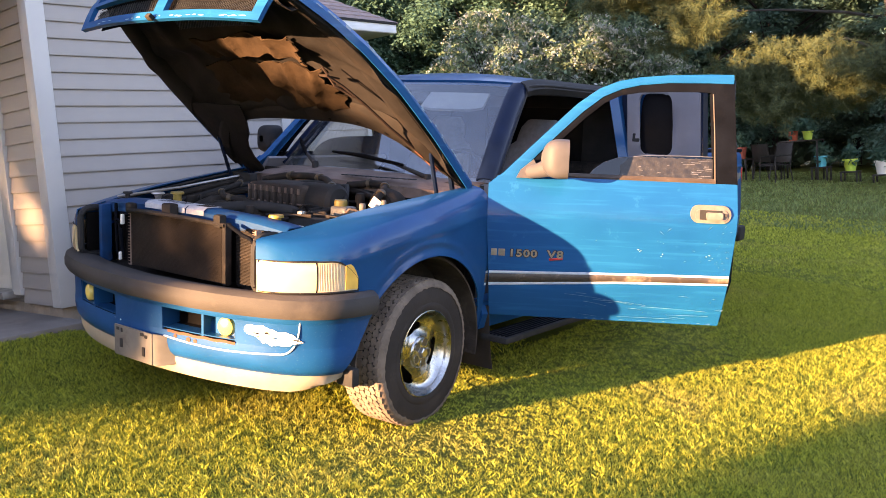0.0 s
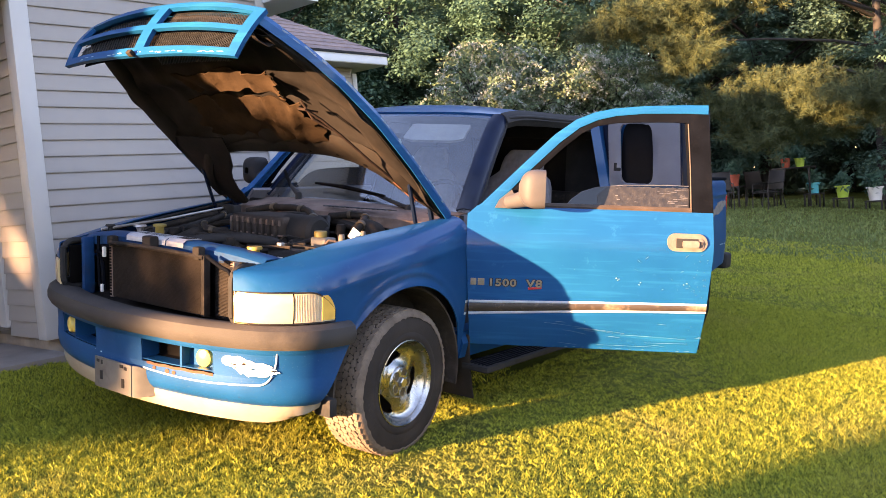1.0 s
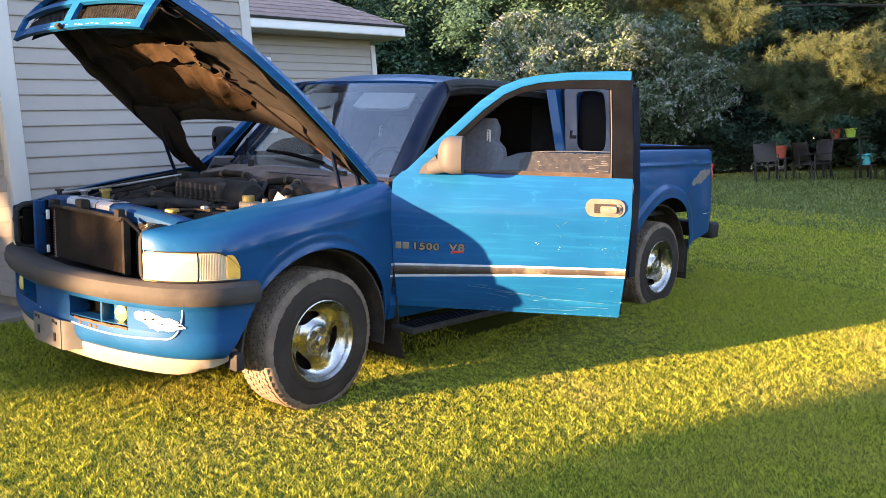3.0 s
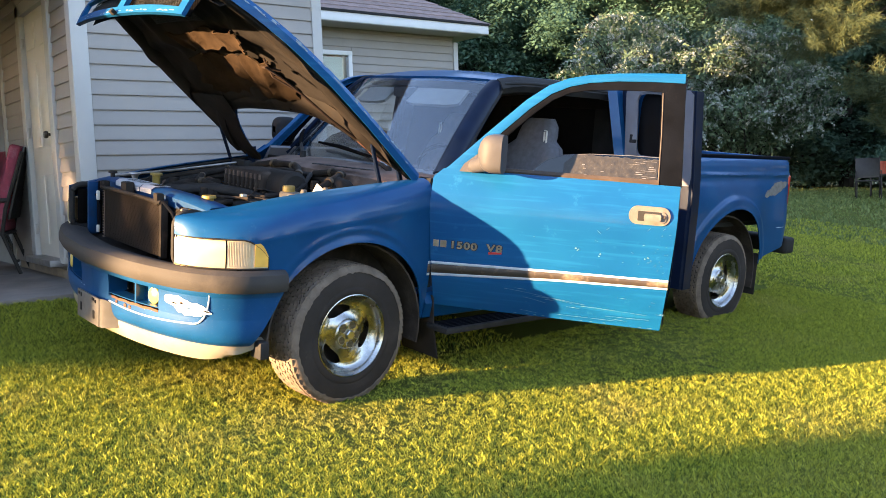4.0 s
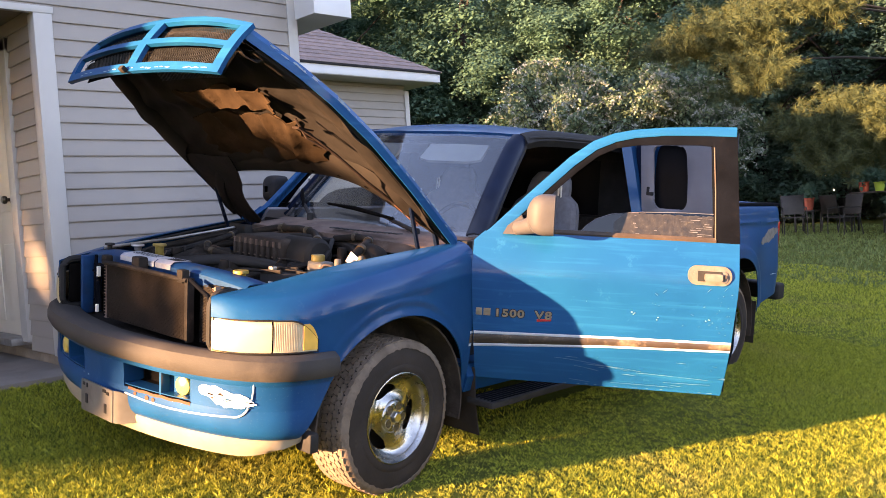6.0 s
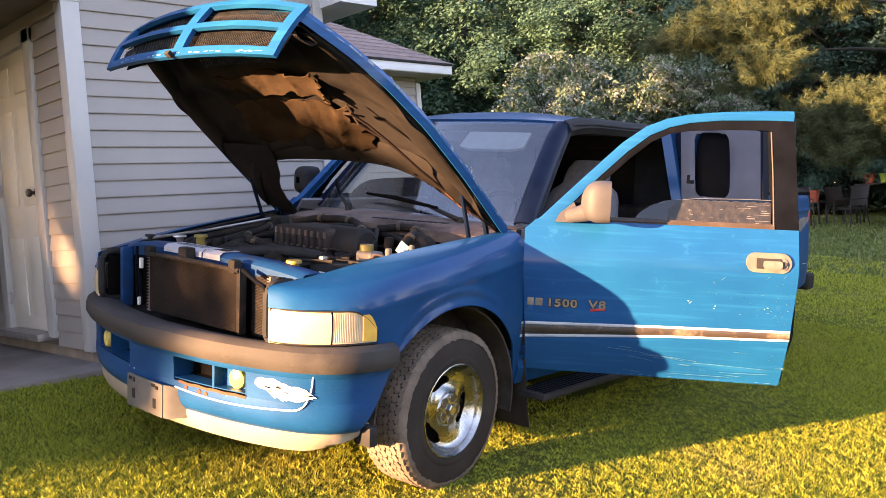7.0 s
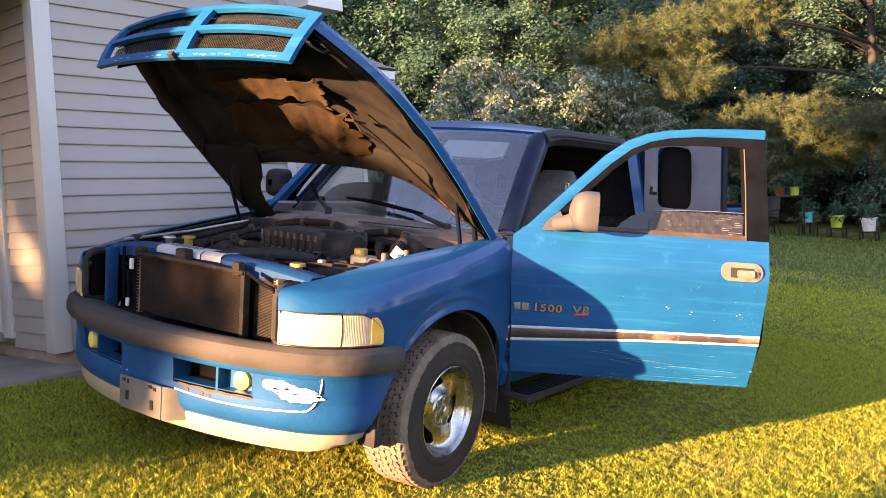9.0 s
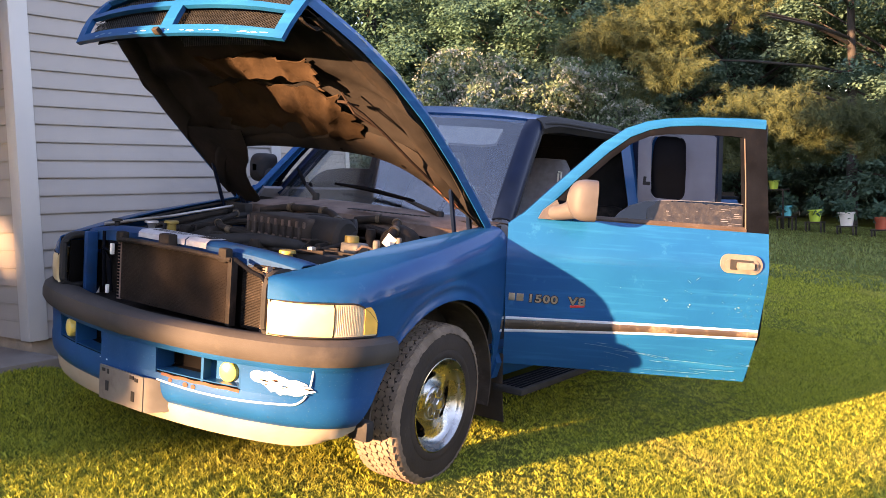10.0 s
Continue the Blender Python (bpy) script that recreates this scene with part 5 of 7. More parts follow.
part("cowl_vent", b, BLACK, cowl)
b = box((0.16, 0.06, 0.06), (-0.68, 0.28, 1.09), 0.01)
part("cowl_end_box", b, BLACK, truck)
# air cleaner with ribbed lid and round end
b = box((0.42, 0.26, 0.11), (-0.03, 0.06, 1.06), 0.03, seg=3)
box((0.40, 0.24, 0.10), (-0.03, 0.06, 0.97), 0.02, bm=b)
air = part("air_cleaner", b, AIRBOX, truck, "dusty brown-black air filter box")
for k in range(8):
    part("clip_rib", box((0.014, 0.02, 0.085), (-0.21 + 0.05 * k, -0.078, 1.03), 0.004), AIRBOX, air)
b = lathe([(0.0, -0.15), (0.075, -0.15), (0.09, -0.13), (0.09, 0.08), (0.07, 0.1), (0.0, 0.1)], 24)
part("intake_drum", b, BLACK, air, m=Matrix.Translation((0.24, 0.05, 1.04)))
hose = tube([(-0.2, -0.12, 1.0), (-0.27, -0.28, 1.0), (-0.2, -0.42, 0.98), (-0.05, -0.48, 0.96)], 0.042, 12)
part("intake_hose", hose, SOOT, truck)
hose = tube([(-0.15, -0.5, 0.985), (0.0, -0.36, 1.01), (0.12, -0.30, 1.02), (0.22, -0.18, 1.0), (0.2, -0.05, 0.96)], 0.028, 10)
part("radiator_hose", hose, BLACK, truck)
b = box((0.26, 0.18, 0.16), (0.54, -0.28, 0.925), 0.012)
bat = part("battery", b, BLACK, truck, "black battery with grey clamp")
part("battery_clamp", box((0.27, 0.03, 0.015), (0.54, -0.28, 1.012), 0.004), SOOT, bat)
part("battery_terminal", box((0.03, 0.03, 0.03), (0.47, -0.34, 1.015), 0.006), STEEL, bat)
b = box((0.11, 0.085, 0.07), (0.485, -0.07, 1.005), 0.016, seg=3)
res = part("brake_reservoir", b, RES_PLASTIC, truck, "white fluid reservoir with a yellow cap")
part("cap", lathe([(0.0, 0.03), (0.03, 0.03), (0.033, 0.024), (0.033, 0.0), (0.0, 0.0)], 20, axis="Z"), YELLOW, res, "yellow cap", m=Matrix.Translation((0.47, -0.075, 1.04)))
for x, y, z in ((0.55, -0.568, 1.014), (-0.358, -0.435, 1.04)):
    b = lathe([(0.0, 0.02), (0.032, 0.02), (0.034, 0.016), (0.034, 0.008), (0.022, 0.006), (0.022, -0.05), (0.0, -0.05)], 20, axis="Z")
    part("filler_cap", b, YELLOW, truck, "yellow filler cap", m=Matrix.Translation((x, y, z)))
b = lathe([(0.0, -0.06), (0.085, -0.06), (0.10, -0.04), (0.105, 0.0), (0.09, 0.05), (0.03, 0.06), (0.0, 0.06)], 28, axis="Y")
part("brake_booster", b, SOOT, truck, m=Matrix.Translation((0.56, 0.18, 1.02)))
random.seed(21)
hoses = (((-0.6, -0.35, 0.98), (-0.45, 0.1, 1.04), (-0.1, 0.28, 1.08), (0.3, 0.26, 1.08), (0.48, 0.16, 1.07)), ((0.05, 0.23, 1.09), (0.25, 0.2, 1.11), (0.34, 0.1, 1.06), (0.40, -0.05, 0.98)),
         ((-0.5, -0.4, 0.97), (-0.55, 0.0, 1.04), (-0.62, 0.3, 1.06)), ((0.3, -0.45, 0.96), (0.4, -0.2, 1.0), (0.36, 0.05, 1.02)), ((-0.3, 0.24, 1.08), (0.0, 0.20, 1.11), (0.2, 0.27, 1.09), (0.42, 0.30, 1.06)),
         ((0.66, -0.5, 0.97), (0.70, -0.1, 1.03), (0.72, 0.3, 1.06)), ((-0.45, -0.55, 0.99), (-0.66, -0.3, 1.0), (-0.70, 0.2, 1.07)))
for k, pts in enumerate(hoses):
    f = line(*pts)
    b = tube([f(t) for t in np.linspace(0, 1, 14)], 0.013 if k % 2 else 0.018, 8)
    part("engine_hose", b, BLACK if k % 3 else SOOT, truck)
BRASS = mat("dull_brass_fitting", (0.07, 0.05, 0.03), 0.6, 0.2, var=0.3, scale=20)
for k, pts in enumerate((((-0.42, 0.20, 1.10), (-0.30, 0.27, 1.13), (-0.10, 0.27, 1.14), (0.06, 0.24, 1.13), (0.16, 0.18, 1.10), (0.19, 0.06, 1.06)), ((0.20, 0.26, 1.11), (0.34, 0.29, 1.13), (0.46, 0.27, 1.13), (0.56, 0.14, 1.11), (0.60, 0.02, 1.06)), ((-0.62, 0.20, 1.08), (-0.45, 0.05, 1.08), (-0.36, -0.15, 1.05), (-0.2, -0.26, 1.04), (0.0, -0.24, 1.02)))):
    f = line(*pts)
    h_ = part("heater_hose", tube([f(t) for t in np.linspace(0, 1, 18)], 0.020 if k < 2 else 0.016, 10), SOOT, truck, "dusty black heater hose")
    for t in (0.22, 0.55, 0.8):
        a, c = Vector(f(t)), Vector(f(t + 0.035))
        part("hose_clamp", tube([a, c], 0.026 if k < 2 else 0.020, 12), BRASS, h_)
for k in range(46):
    x, y = random.uniform(-0.62, 0.66), random.uniform(-0.5, 0.34)
    s = (random.uniform(0.03, 0.1), random.uniform(0.03, 0.1), random.uniform(0.04, 0.1))
    b = box(s, (x, y, random.uniform(0.88, 0.97)), 0.01, rot=pose(0, 0, 0, random.uniform(-15, 15), random.uniform(-15, 15), random.uniform(0, 90)))
    part("engine_fitting", b, (SOOT, BLACK, SOOT, AIRBOX, SOOT)[k % 5], truck)
for k in range(22):
    x, y = random.uniform(-0.55, 0.6), random.uniform(-0.48, 0.2)
    a = random.uniform(0, math.pi)
    f = line((x, y, 0.97), (x + 0.07 * math.cos(a), y + 0.07 * math.sin(a), random.uniform(1.0, 1.05)), (x + 0.16 * math.cos(a + 0.5), y + 0.16 * math.sin(a + 0.5), random.uniform(0.98, 1.04)), (x + 0.24 * math.cos(a + 0.9), y + 0.24 * math.sin(a + 0.9), 0.95))
    part("wiring", tube([f(t) for t in np.linspace(0, 1, 12)], random.choice((0.004, 0.006, 0.008)), 6), (BLACK, SOOT, COWL)[k % 3], truck)
for x, y, z, r_, h_, m_ in ((0.20, -0.42, 0.985, 0.022, 0.05, SOOT), (0.62, -0.08, 1.02, 0.016, 0.045, BRACKET), (0.67, 0.02, 1.04, 0.013, 0.04, BRACKET), (-0.42, -0.30, 0.99, 0.03, 0.04, SOOT), (-0.12, -0.35, 0.98, 0.035, 0.05, SOOT), (0.42, 0.12, 1.03, 0.025, 0.06, SOOT)):
    part("bay_canister", lathe([(0.0, h_), (r_ * 0.8, h_), (r_, h_ * 0.8), (r_, h_ * 0.3), (r_ * 0.7, 0.0), (r_ * 0.7, -0.05), (0.0, -0.05)], 16, axis="Z"), m_, truck, m=Matrix.Translation((x, y, z)))
for k in range(9):
    part("box_clip", box((0.012, 0.012, 0.03), (-0.22 + 0.048 * k, -0.074, 1.085), 0.003), COWL, air)
part("lid_seam", box((0.425, 0.265, 0.008), (-0.03, 0.06, 1.018), 0.003), COWL, air)
part("battery_mark", box((0.035, 0.003, 0.02), (0.50, -0.3715, 0.955)), WHITE_PLASTIC, bat)
part("battery_mark", box((0.02, 0.003, 0.02), (0.56, -0.3715, 0.955)), WHITE_PLASTIC, bat)
part("torn_label", box((0.05, 0.003, 0.06), (0.63, 0.0, 1.06), rot=pose(0, 0, 0, 10, 35, 20)), WHITE_PLASTIC, truck)
part("prop_rod", tube([(-0.72, -0.55, 1.01), (-0.66, -0.2, 1.05), (-0.70, 0.25, 1.10)], 0.008, 6), STEEL, truck)
part("bay_bracket", tube([(0.30, -0.40, 1.0), (0.56, -0.36, 1.015)], 0.009, 6), SOOT, truck)
b = lathe([(0.0, 0.02), (0.022, 0.02), (0.026, 0.012), (0.012, 0.006), (0.012, -0.02), (0.0, -0.02)], 16, axis="Z")
part("bump_stop", b, BLACK, truck, m=Matrix.Translation((-0.52, -0.62, 1.035)))
b = lathe([(0.0, 0.02), (0.03, 0.02), (0.034, 0.012), (0.02, 0.006), (0.012, -0.02), (0.0, -0.02)], 16, axis="Z")
part("radiator_cap", b, STEEL, truck, m=Matrix.Translation((-0.33, -0.57, 1.045)))

# ---- cab ----
def roof_z(x, y):
    return 1.787 - 0.045 * abs(x / 0.66) ** 2.4 - 0.055 * max(0, (1.45 - y) / 0.35) ** 1.8 - 0.05 * max(0, (y - 2.2) / 0.3) ** 2


rows = [[(x, 1.07 + 0.14 * abs(x / 0.66) ** 2 + (2.50 - 1.07 - 0.14 * abs(x / 0.66) ** 2) * t, roof_z(x, 1.07 + 0.14 * abs(x / 0.66) ** 2 + (2.50 - 1.07 - 0.14 * abs(x / 0.66) ** 2) * t)) for t in np.linspace(0, 1, 18)] for x in np.linspace(-0.68, 0.68, 27)]
part("roof", sheet(rows, 0.03), PAINT, truck, "faded blue cab roof")


def ws(p, t):
    """Windscreen: p across, t from the cowl up."""
    xb, xt = 0.80 * p, 0.66 * p
    yb, yt = 0.50 + 0.20 * abs(p) ** 2.2, 1.06 + 0.15 * abs(p) ** 2.2
    return Vector((xb + (xt - xb) * t, yb + (yt - yb) * t + 0.0, 1.155 + (roof_z(xt, yt) - 0.012 - 1.155) * t + 0.02 * math.sin(math.pi * t)))


rows = [[ws(p, t) for t in np.linspace(0.0, 1, 12)] for p in np.linspace(-1, 1, 25)]
glass = part("windscreen", sheet(rows, 0.005), SCREEN, truck, "dusty windscreen")
glass.visible_shadow = False
for sx in (1, -1):
    rows = []
    for t in np.linspace(0, 1, 14):
        a = ws(sx * 1.0, t)
        sink = 1 - 0.75 * max(0.0, (t - 0.86) / 0.14) ** 1.5      # dies into the roof
        rows.append([a + Vector((sx * dx, dy * sink, dz * sink)) for dx, dy, dz in ((-0.034, -0.026, 0.004), (-0.022, -0.024, 0.014), (0.0, -0.012, 0.018), (0.022, 0.008, 0.014), (0.034, 0.032, 0.004), (0.032, 0.058, -0.010), (0.0, 0.066, -0.020))])
    part("a_pillar", sheet(rows, 0.012 * sx), NAVY, truck, "blue windscreen pillar, its shade put into the navy")
    # black seal that runs up the pillar and along the roof's edge
    pts = [tuple(ws(sx * 1.0, t) + Vector((sx * 0.036, 0.055, -0.004))) for t in np.linspace(0.0, 0.86, 9)]
    pts += [(sx * 0.715, 1.235, roof_z(0.68, 1.235) - 0.022), (sx * 0.722, 1.32, roof_z(0.68, 1.32) - 0.026)]
    pts += [(sx * 0.724, y, roof_z(0.68, y) - 0.028) for y in np.linspace(1.45, 2.46, 7)]
    part("door_seal", tube(pts, 0.011, 8), BLACK, truck, "black rubber door seal")
    # roof rail over the doors
    rows = []
    for y in np.linspace(1.2, 2.48, 16):
        z = roof_z(0.68, y)
        rows.append([(sx * (0.675 + dx), y, z + dz) for dx, dz in ((0.0, 0.004), (0.03, -0.012), (0.05, -0.045), (0.035, -0.07), (0.0, -0.06))])
    part("roof_rail", sheet(rows, 0.01 * sx), BLACK, truck)
    # rear pillar and cab corner
    rows = []
    for z in np.linspace(0.45, 1.72, 18):
        xs_ = interp(z, [0.45, 0.75, 1.1, 1.72], [0.93, 0.965, 0.945, 0.795])
        rows.append([(sx * (xs_ - d), y, z) for d, y in ((0.04, 2.17), (0.0, 2.19), (0.0, 2.35), (0.01, 2.47), (0.06, 2.50))])
    part("rear_pillar", sheet(rows, 0.02 * sx), PAINT, truck, "blue rear cab corner")
    # rocker and running board
    rows = [[(sx * (0.94 - d), y, z) for d, z in ((0.12, 0.52), (0.01, 0.52), (0.0, 0.48), (0.02, 0.41), (0.08, 0.39))] for y in np.linspace(0.5, 2.5, 10)]
    part("rocker_panel", sheet(rows, 0.02), PAINT, truck)
    b = box((0.17, 1.9, 0.035), (sx * 1.0, 1.5, 0.345), 0.012)
    rb = part("running_board", b, BLACK, truck, "black ribbed running board")
    for k in range(6):
        part("rib", box((0.008, 1.85, 0.006), (sx * (0.94 + 0.024 * k), 1.5, 0.364)), TRIM, rb)
    rows = [[(sx * x, 0.545 + 0.02 * t + 0.04 * t * t, 0.52 - 0.36 * t) for x in (0.66, 0.80, 0.965)] for t in np.linspace(0, 1, 8)]
    part("mud_flap", sheet(rows, 0.006), RUBBER, truck, "black mud flap")
# cab floor, firewall, dash and back
b = box((1.8, 2.0, 0.04), (0, 1.5, 0.50))
box((1.7, 0.04, 0.65), (0, 0.60, 0.82), bm=b)
part("cab_floor", b, BLACK, truck)
b = box((1.42, 0.30, 0.20), (0, 0.88, 1.05), 0.06, seg=4)
part("dashboard", b, PANEL, truck, "grey dashboard")
# cab back and rear bench dark: the cab's shade is in their colour
b = box((1.4, 0.03, 0.62), (0, 2.485, 0.80))
box((0.35, 0.03, 0.62), (0.60, 2.485, 1.4), bm=b); box((0.35, 0.03, 0.62), (-0.60, 2.485, 1.4), bm=b); box((1.4, 0.03, 0.14), (0, 2.47, 1.67), bm=b)
part("cab_back", b, BLACK, truck)
part("rear_window", box((0.9, 0.006, 0.5), (0, 2.485, 1.36)), DARKGLASS, truck, "dark tinted rear window")
part("headliner", sheet([[(x, y, roof_z(x, y) - 0.05) for y in np.linspace(1.25, 2.46, 6)] for x in np.linspace(-0.62, 0.62, 8)], 0.01), CLOTH, truck)


def seat(x):
    rows = []
    for t in np.linspace(0, 1, 16):
        z = 0.78 + 0.72 * t
        y = 1.72 + 0.22 * t
        w = interp(t, [0, 0.5, 0.72, 0.8, 0.92, 1.0], [0.25, 0.26, 0.23, 0.15, 0.145, 0.10])
        d = interp(t, [0, 0.7, 0.85, 1.0], [0.085, 0.07, 0.05, 0.03])
        ring = []
        for k in range(17):
            a = 2 * math.pi * k / 16
            ca, sa = math.cos(a), math.sin(a)
            ring.append((x + w * abs(ca) ** 0.5 * (1 if ca > 0 else -1), y + d * abs(sa) ** 0.6 * (1 if sa > 0 else -1), z))
        rows.append(ring)
    b = sheet(rows, 0.01)
    box((0.52, 0.52, 0.16), (x, 1.50, 0.76), 0.05, bm=b, seg=3)
    box((0.20, 0.06, 0.03), (x, 1.945, 1.495), 0.012, bm=b)
    s = part("front_seat", b, CLOTH, truck, "grey cloth bucket seat")
    o = sx = 1 if x > 0 else -1
    part("belt_guide", tube([(x + 0.115 * sx, 1.845, 1.43), (x + 0.135 * sx, 1.845, 1.43), (x + 0.14 * sx, 1.84, 1.32), (x + 0.12 * sx, 1.84, 1.30), (x + 0.115 * sx, 1.845, 1.42)], 0.006, 6), WHITE_PLASTIC, s, "pale seat belt guide")


seat(0.40)
seat(-0.40)
b = tube([(0.40 + 0.19 * math.cos(t), 0.985 + 0.06 * math.sin(t), 1.13 + 0.175 * math.sin(t)) for t in np.linspace(0, 2 * math.pi, 29)[:-1]], 0.014, 8, closed=True)
part("steering_wheel", b, BLACK, truck)
part("steering_column", tube([(0.40, 0.98, 1.12), (0.40, 0.80, 1.05)], [0.06, 0.04], 10), BLACK, truck)
part("rear_bench", box((1.5, 0.14, 0.55), (0, 2.36, 0.95), 0.05, seg=3), SOOT, truck)
# wipers
for pts in (((-0.28, 0.15), (0.38, 0.08), (0.66, -0.02)), ((-0.94, 0.25), (-0.62, 0.115), (-0.38, 0.02))):
    arm = [ws(p, t) + Vector((0, -0.034, 0.024)) for p, t in pts]
    w_ = part("wiper", tube(arm[1:], [0.010, 0.014], 8), BLACK, truck, "black wiper arm")
    part("blade", tube([arm[0], (arm[0] + arm[1]) / 2 + Vector((0, -0.008, 0.010)), arm[1] + (arm[1] - arm[0]) * 0.12], [0.007, 0.013, 0.009], 8), DEEP, w_)
    part("wiper_pivot", lathe([(0.0, 0.02), (0.016, 0.02), (0.02, 0.012), (0.02, -0.03), (0.0, -0.03)], 12, axis="Z"), BLACK, w_, m=Matrix.Translation(arm[2]))
part("inside_mirror", box((0.22, 0.03, 0.06), (0, 1.06, 1.62), 0.012), BLACK, truck)
for sx in (1, -1):
    rows = [[ws(sx * p, t) + Vector((0, 0.045, -0.03)) for t in np.linspace(0.74 + 0.03 * max(0, abs(p - 0.45) - 0.2) / 0.09, 0.94, 5)] for p in np.linspace(0.16, 0.74, 12)]
    part("sun_visor", sheet(rows, 0.018 * sx), VISOR, truck, "pale cloth sun visor")
# closed rear side of the cab by the wall
side_x = lambda z, d: -(interp(z, [0.45, 0.75, 1.1, 1.72], [0.93, 0.965, 0.945, 0.795]) - d)
rows = [[(side_x(z, 0.004), y, z) for y in np.linspace(1.76, 2.18, 6)] for z in np.linspace(0.48, 1.72, 14)]
closed = part("rear_door", sheet(rows, 0.02), PAINT, truck, "closed blue rear door")
# black trim, standing in for shade inside the cab
rows = [[(side_x(z, 0.05), y, z) for y in np.linspace(1.74, 2.48, 8)] for z in np.linspace(0.50, 1.72, 14)]
part("door_card", sheet(rows, 0.015), BLACK, closed, "rear side trim, blackened for the cab's shade")

# ---- doors ----
FRAME_OUT = [(0.0, 1.165), (0.074, 1.222), (0.181, 1.331), (0.288, 1.438), (0.446, 1.592), (0.554, 1.672), (0.65, 1.712), (0.75, 1.734), (0.9, 1.750), (1.109, 1.761), (1.228, 1.763)]
FRAME_MID = [(0.135, 1.20), (0.165, 1.245), (0.235, 1.318), (0.325, 1.415), (0.465, 1.552), (0.568, 1.634), (0.66, 1.676), (0.755, 1.700), (0.9, 1.716), (1.105, 1.722), (1.228, 1.722)]
FRAME_IN = [(0.215, 1.214), (0.25, 1.268), (0.29, 1.325), (0.37, 1.415), (0.478, 1.520), (0.578, 1.604), (0.665, 1.646), (0.765, 1.664), (0.9, 1.672), (1.06, 1.676), (1.125, 1.672)]


def lean(z):
    """How far the door's skin stands behind its middle, at a height."""
    if z > 1.06:
        return 0.165 * max(0, (z - 1.06) / 0.69) ** 0.92
    return 0.075 * max(0, (0.76 - z) / 0.28) ** 1.5


def door(sx, angle):
    """Frame: x along the door from its hinge, y inwards, z up."""
    m = pose(0.97 * sx, 0.485, 0, 0, 0, 90 - angle if sx > 0 else 90 + angle)
    inn = 1 if sx > 0 else -1
    tuck = 0.085 if sx < 0 else 0.0     # the shut door closes on its pillar
    P = lambda q, z, o=0.0: (q, inn * (lean(z) + o + tuck * min(1.0, max(0.0, (z - 1.06) / 0.12))), z)
    zs = [0.474, 0.50, 0.54, 0.58, 0.62, 0.66, 0.70, 0.74, 0.80, 0.86, 0.92, 0.98, 1.04, 1.09, 1.13, 1.165, 1.20, 1.212]

    def crease(z):
        return 0.006 * math.exp(-((z - 0.765) / 0.012) ** 2) - 0.018 * math.exp(-((z - 1.0) / 0.14) ** 2)
    rows = [[P(interp(z, [0.47, 0.6, 1.0, 1.165, 1.212], [0.03, 0.025, 0.0, 0.0, 0.05]) + (interp(z, [0.47, 0.75, 1.0, 1.212], [1.226, 1.245, 1.257, 1.256]) - interp(z, [0.47, 0.6, 1.0, 1.165, 1.212], [0.03, 0.025, 0.0, 0.0, 0.05])) * t, z, crease(z)) for z in zs] for t in np.linspace(0, 1, 26)]
    d = part("front_door", sheet(rows, -0.006 if sx > 0 else 0.006), PAINT_OLD, truck, "wide open scratched blue front door" if sx > 0 else "shut blue front door", m=m)
    # inner panel
    rows = [[P(0.04 + 1.19 * t, z, 0.10) for z in np.linspace(0.49, 1.20, 8)] for t in np.linspace(0, 1, 8)]
    part("door_card", sheet(rows, 0.02 * -inn), PANEL, d, "grey door trim panel")
    rows = [[P(1.225 + 0.03 * (1 if 0.7 < z < 1.25 else 0.3), z, o) for o in (0.004, 0.05, 0.11)] for z in np.linspace(0.49, 1.74, 12)]
    part("door_edge", sheet(rows, 0.004), NAVY, d)

    def ring(A, B, o0, o1, material, name, label=""):
        rows = []
        for (a0, a1), (b0, b1) in zip(A, B):
            rows.append([P(a0, a1, o1), P(a0, a1, o0), P((a0 + b0) / 2, (a1 + b1) / 2, o0 - 0.004), P(b0, b1, o0), P(b0, b1, o1)])
        return part(name, sheet(rows, 0.003), material, d, label)
    ring(FRAME_OUT, FRAME_MID, 0.0, 0.05, PAINT_OLD, "window_frame", "chipped blue window frame")
    ring(FRAME_MID, FRAME_IN, 0.008, 0.045, TRIM, "window_seal", "weathered grey window seal")
    rows = [[P(interp(z, [1.21, 1.68, 1.725], [a, b_, b_]), z, o) for a, b_, o in ((1.148, 1.122, 0.045), (1.148, 1.122, 0.006), (1.2, 1.175, 0.004), (1.258, 1.232, 0.006), (1.258, 1.232, 0.05))] for z in np.linspace(1.21, 1.722, 10)]
    part("rear_post", sheet(rows, 0.004), TRIM, d, "weathered brown-grey window post")
    part("post_edge", tube([P(1.147, 1.222, 0.002), P(1.14, 1.45, 0.002), P(1.127, 1.665, 0.002)], 0.004, 6), BEIGE, d)
    rows = [[P(q, z, o) for z, o in ((1.205, 0.004), (1.222, -0.004), (1.236, 0.002), (1.236, 0.02))] for q in np.linspace(0.20, 1.15, 20)]
    part("belt_moulding", sheet(rows, 0.003), BEIGE if sx > 0 else BLACK, d, "bare beige belt moulding")
    # half-lowered, mud-smeared glass
    G = [(0.50, 1.215), (0.535, 1.26), (0.585, 1.298), (0.66, 1.325), (0.80, 1.340), (1.0, 1.346), (1.14, 1.346)]
    rows = [[P(q, 1.215 + (z - 1.215) * f, 0.022) for f in (0.0, 0.5, 1.0)] for q, z in G]
    pane = part("window_glass", sheet(rows, 0.004), TINT, d, "half-lowered window glass with peeling dirty film")
    random.seed(6)
    FQ = np.linspace(0.67, 1.138, 40)
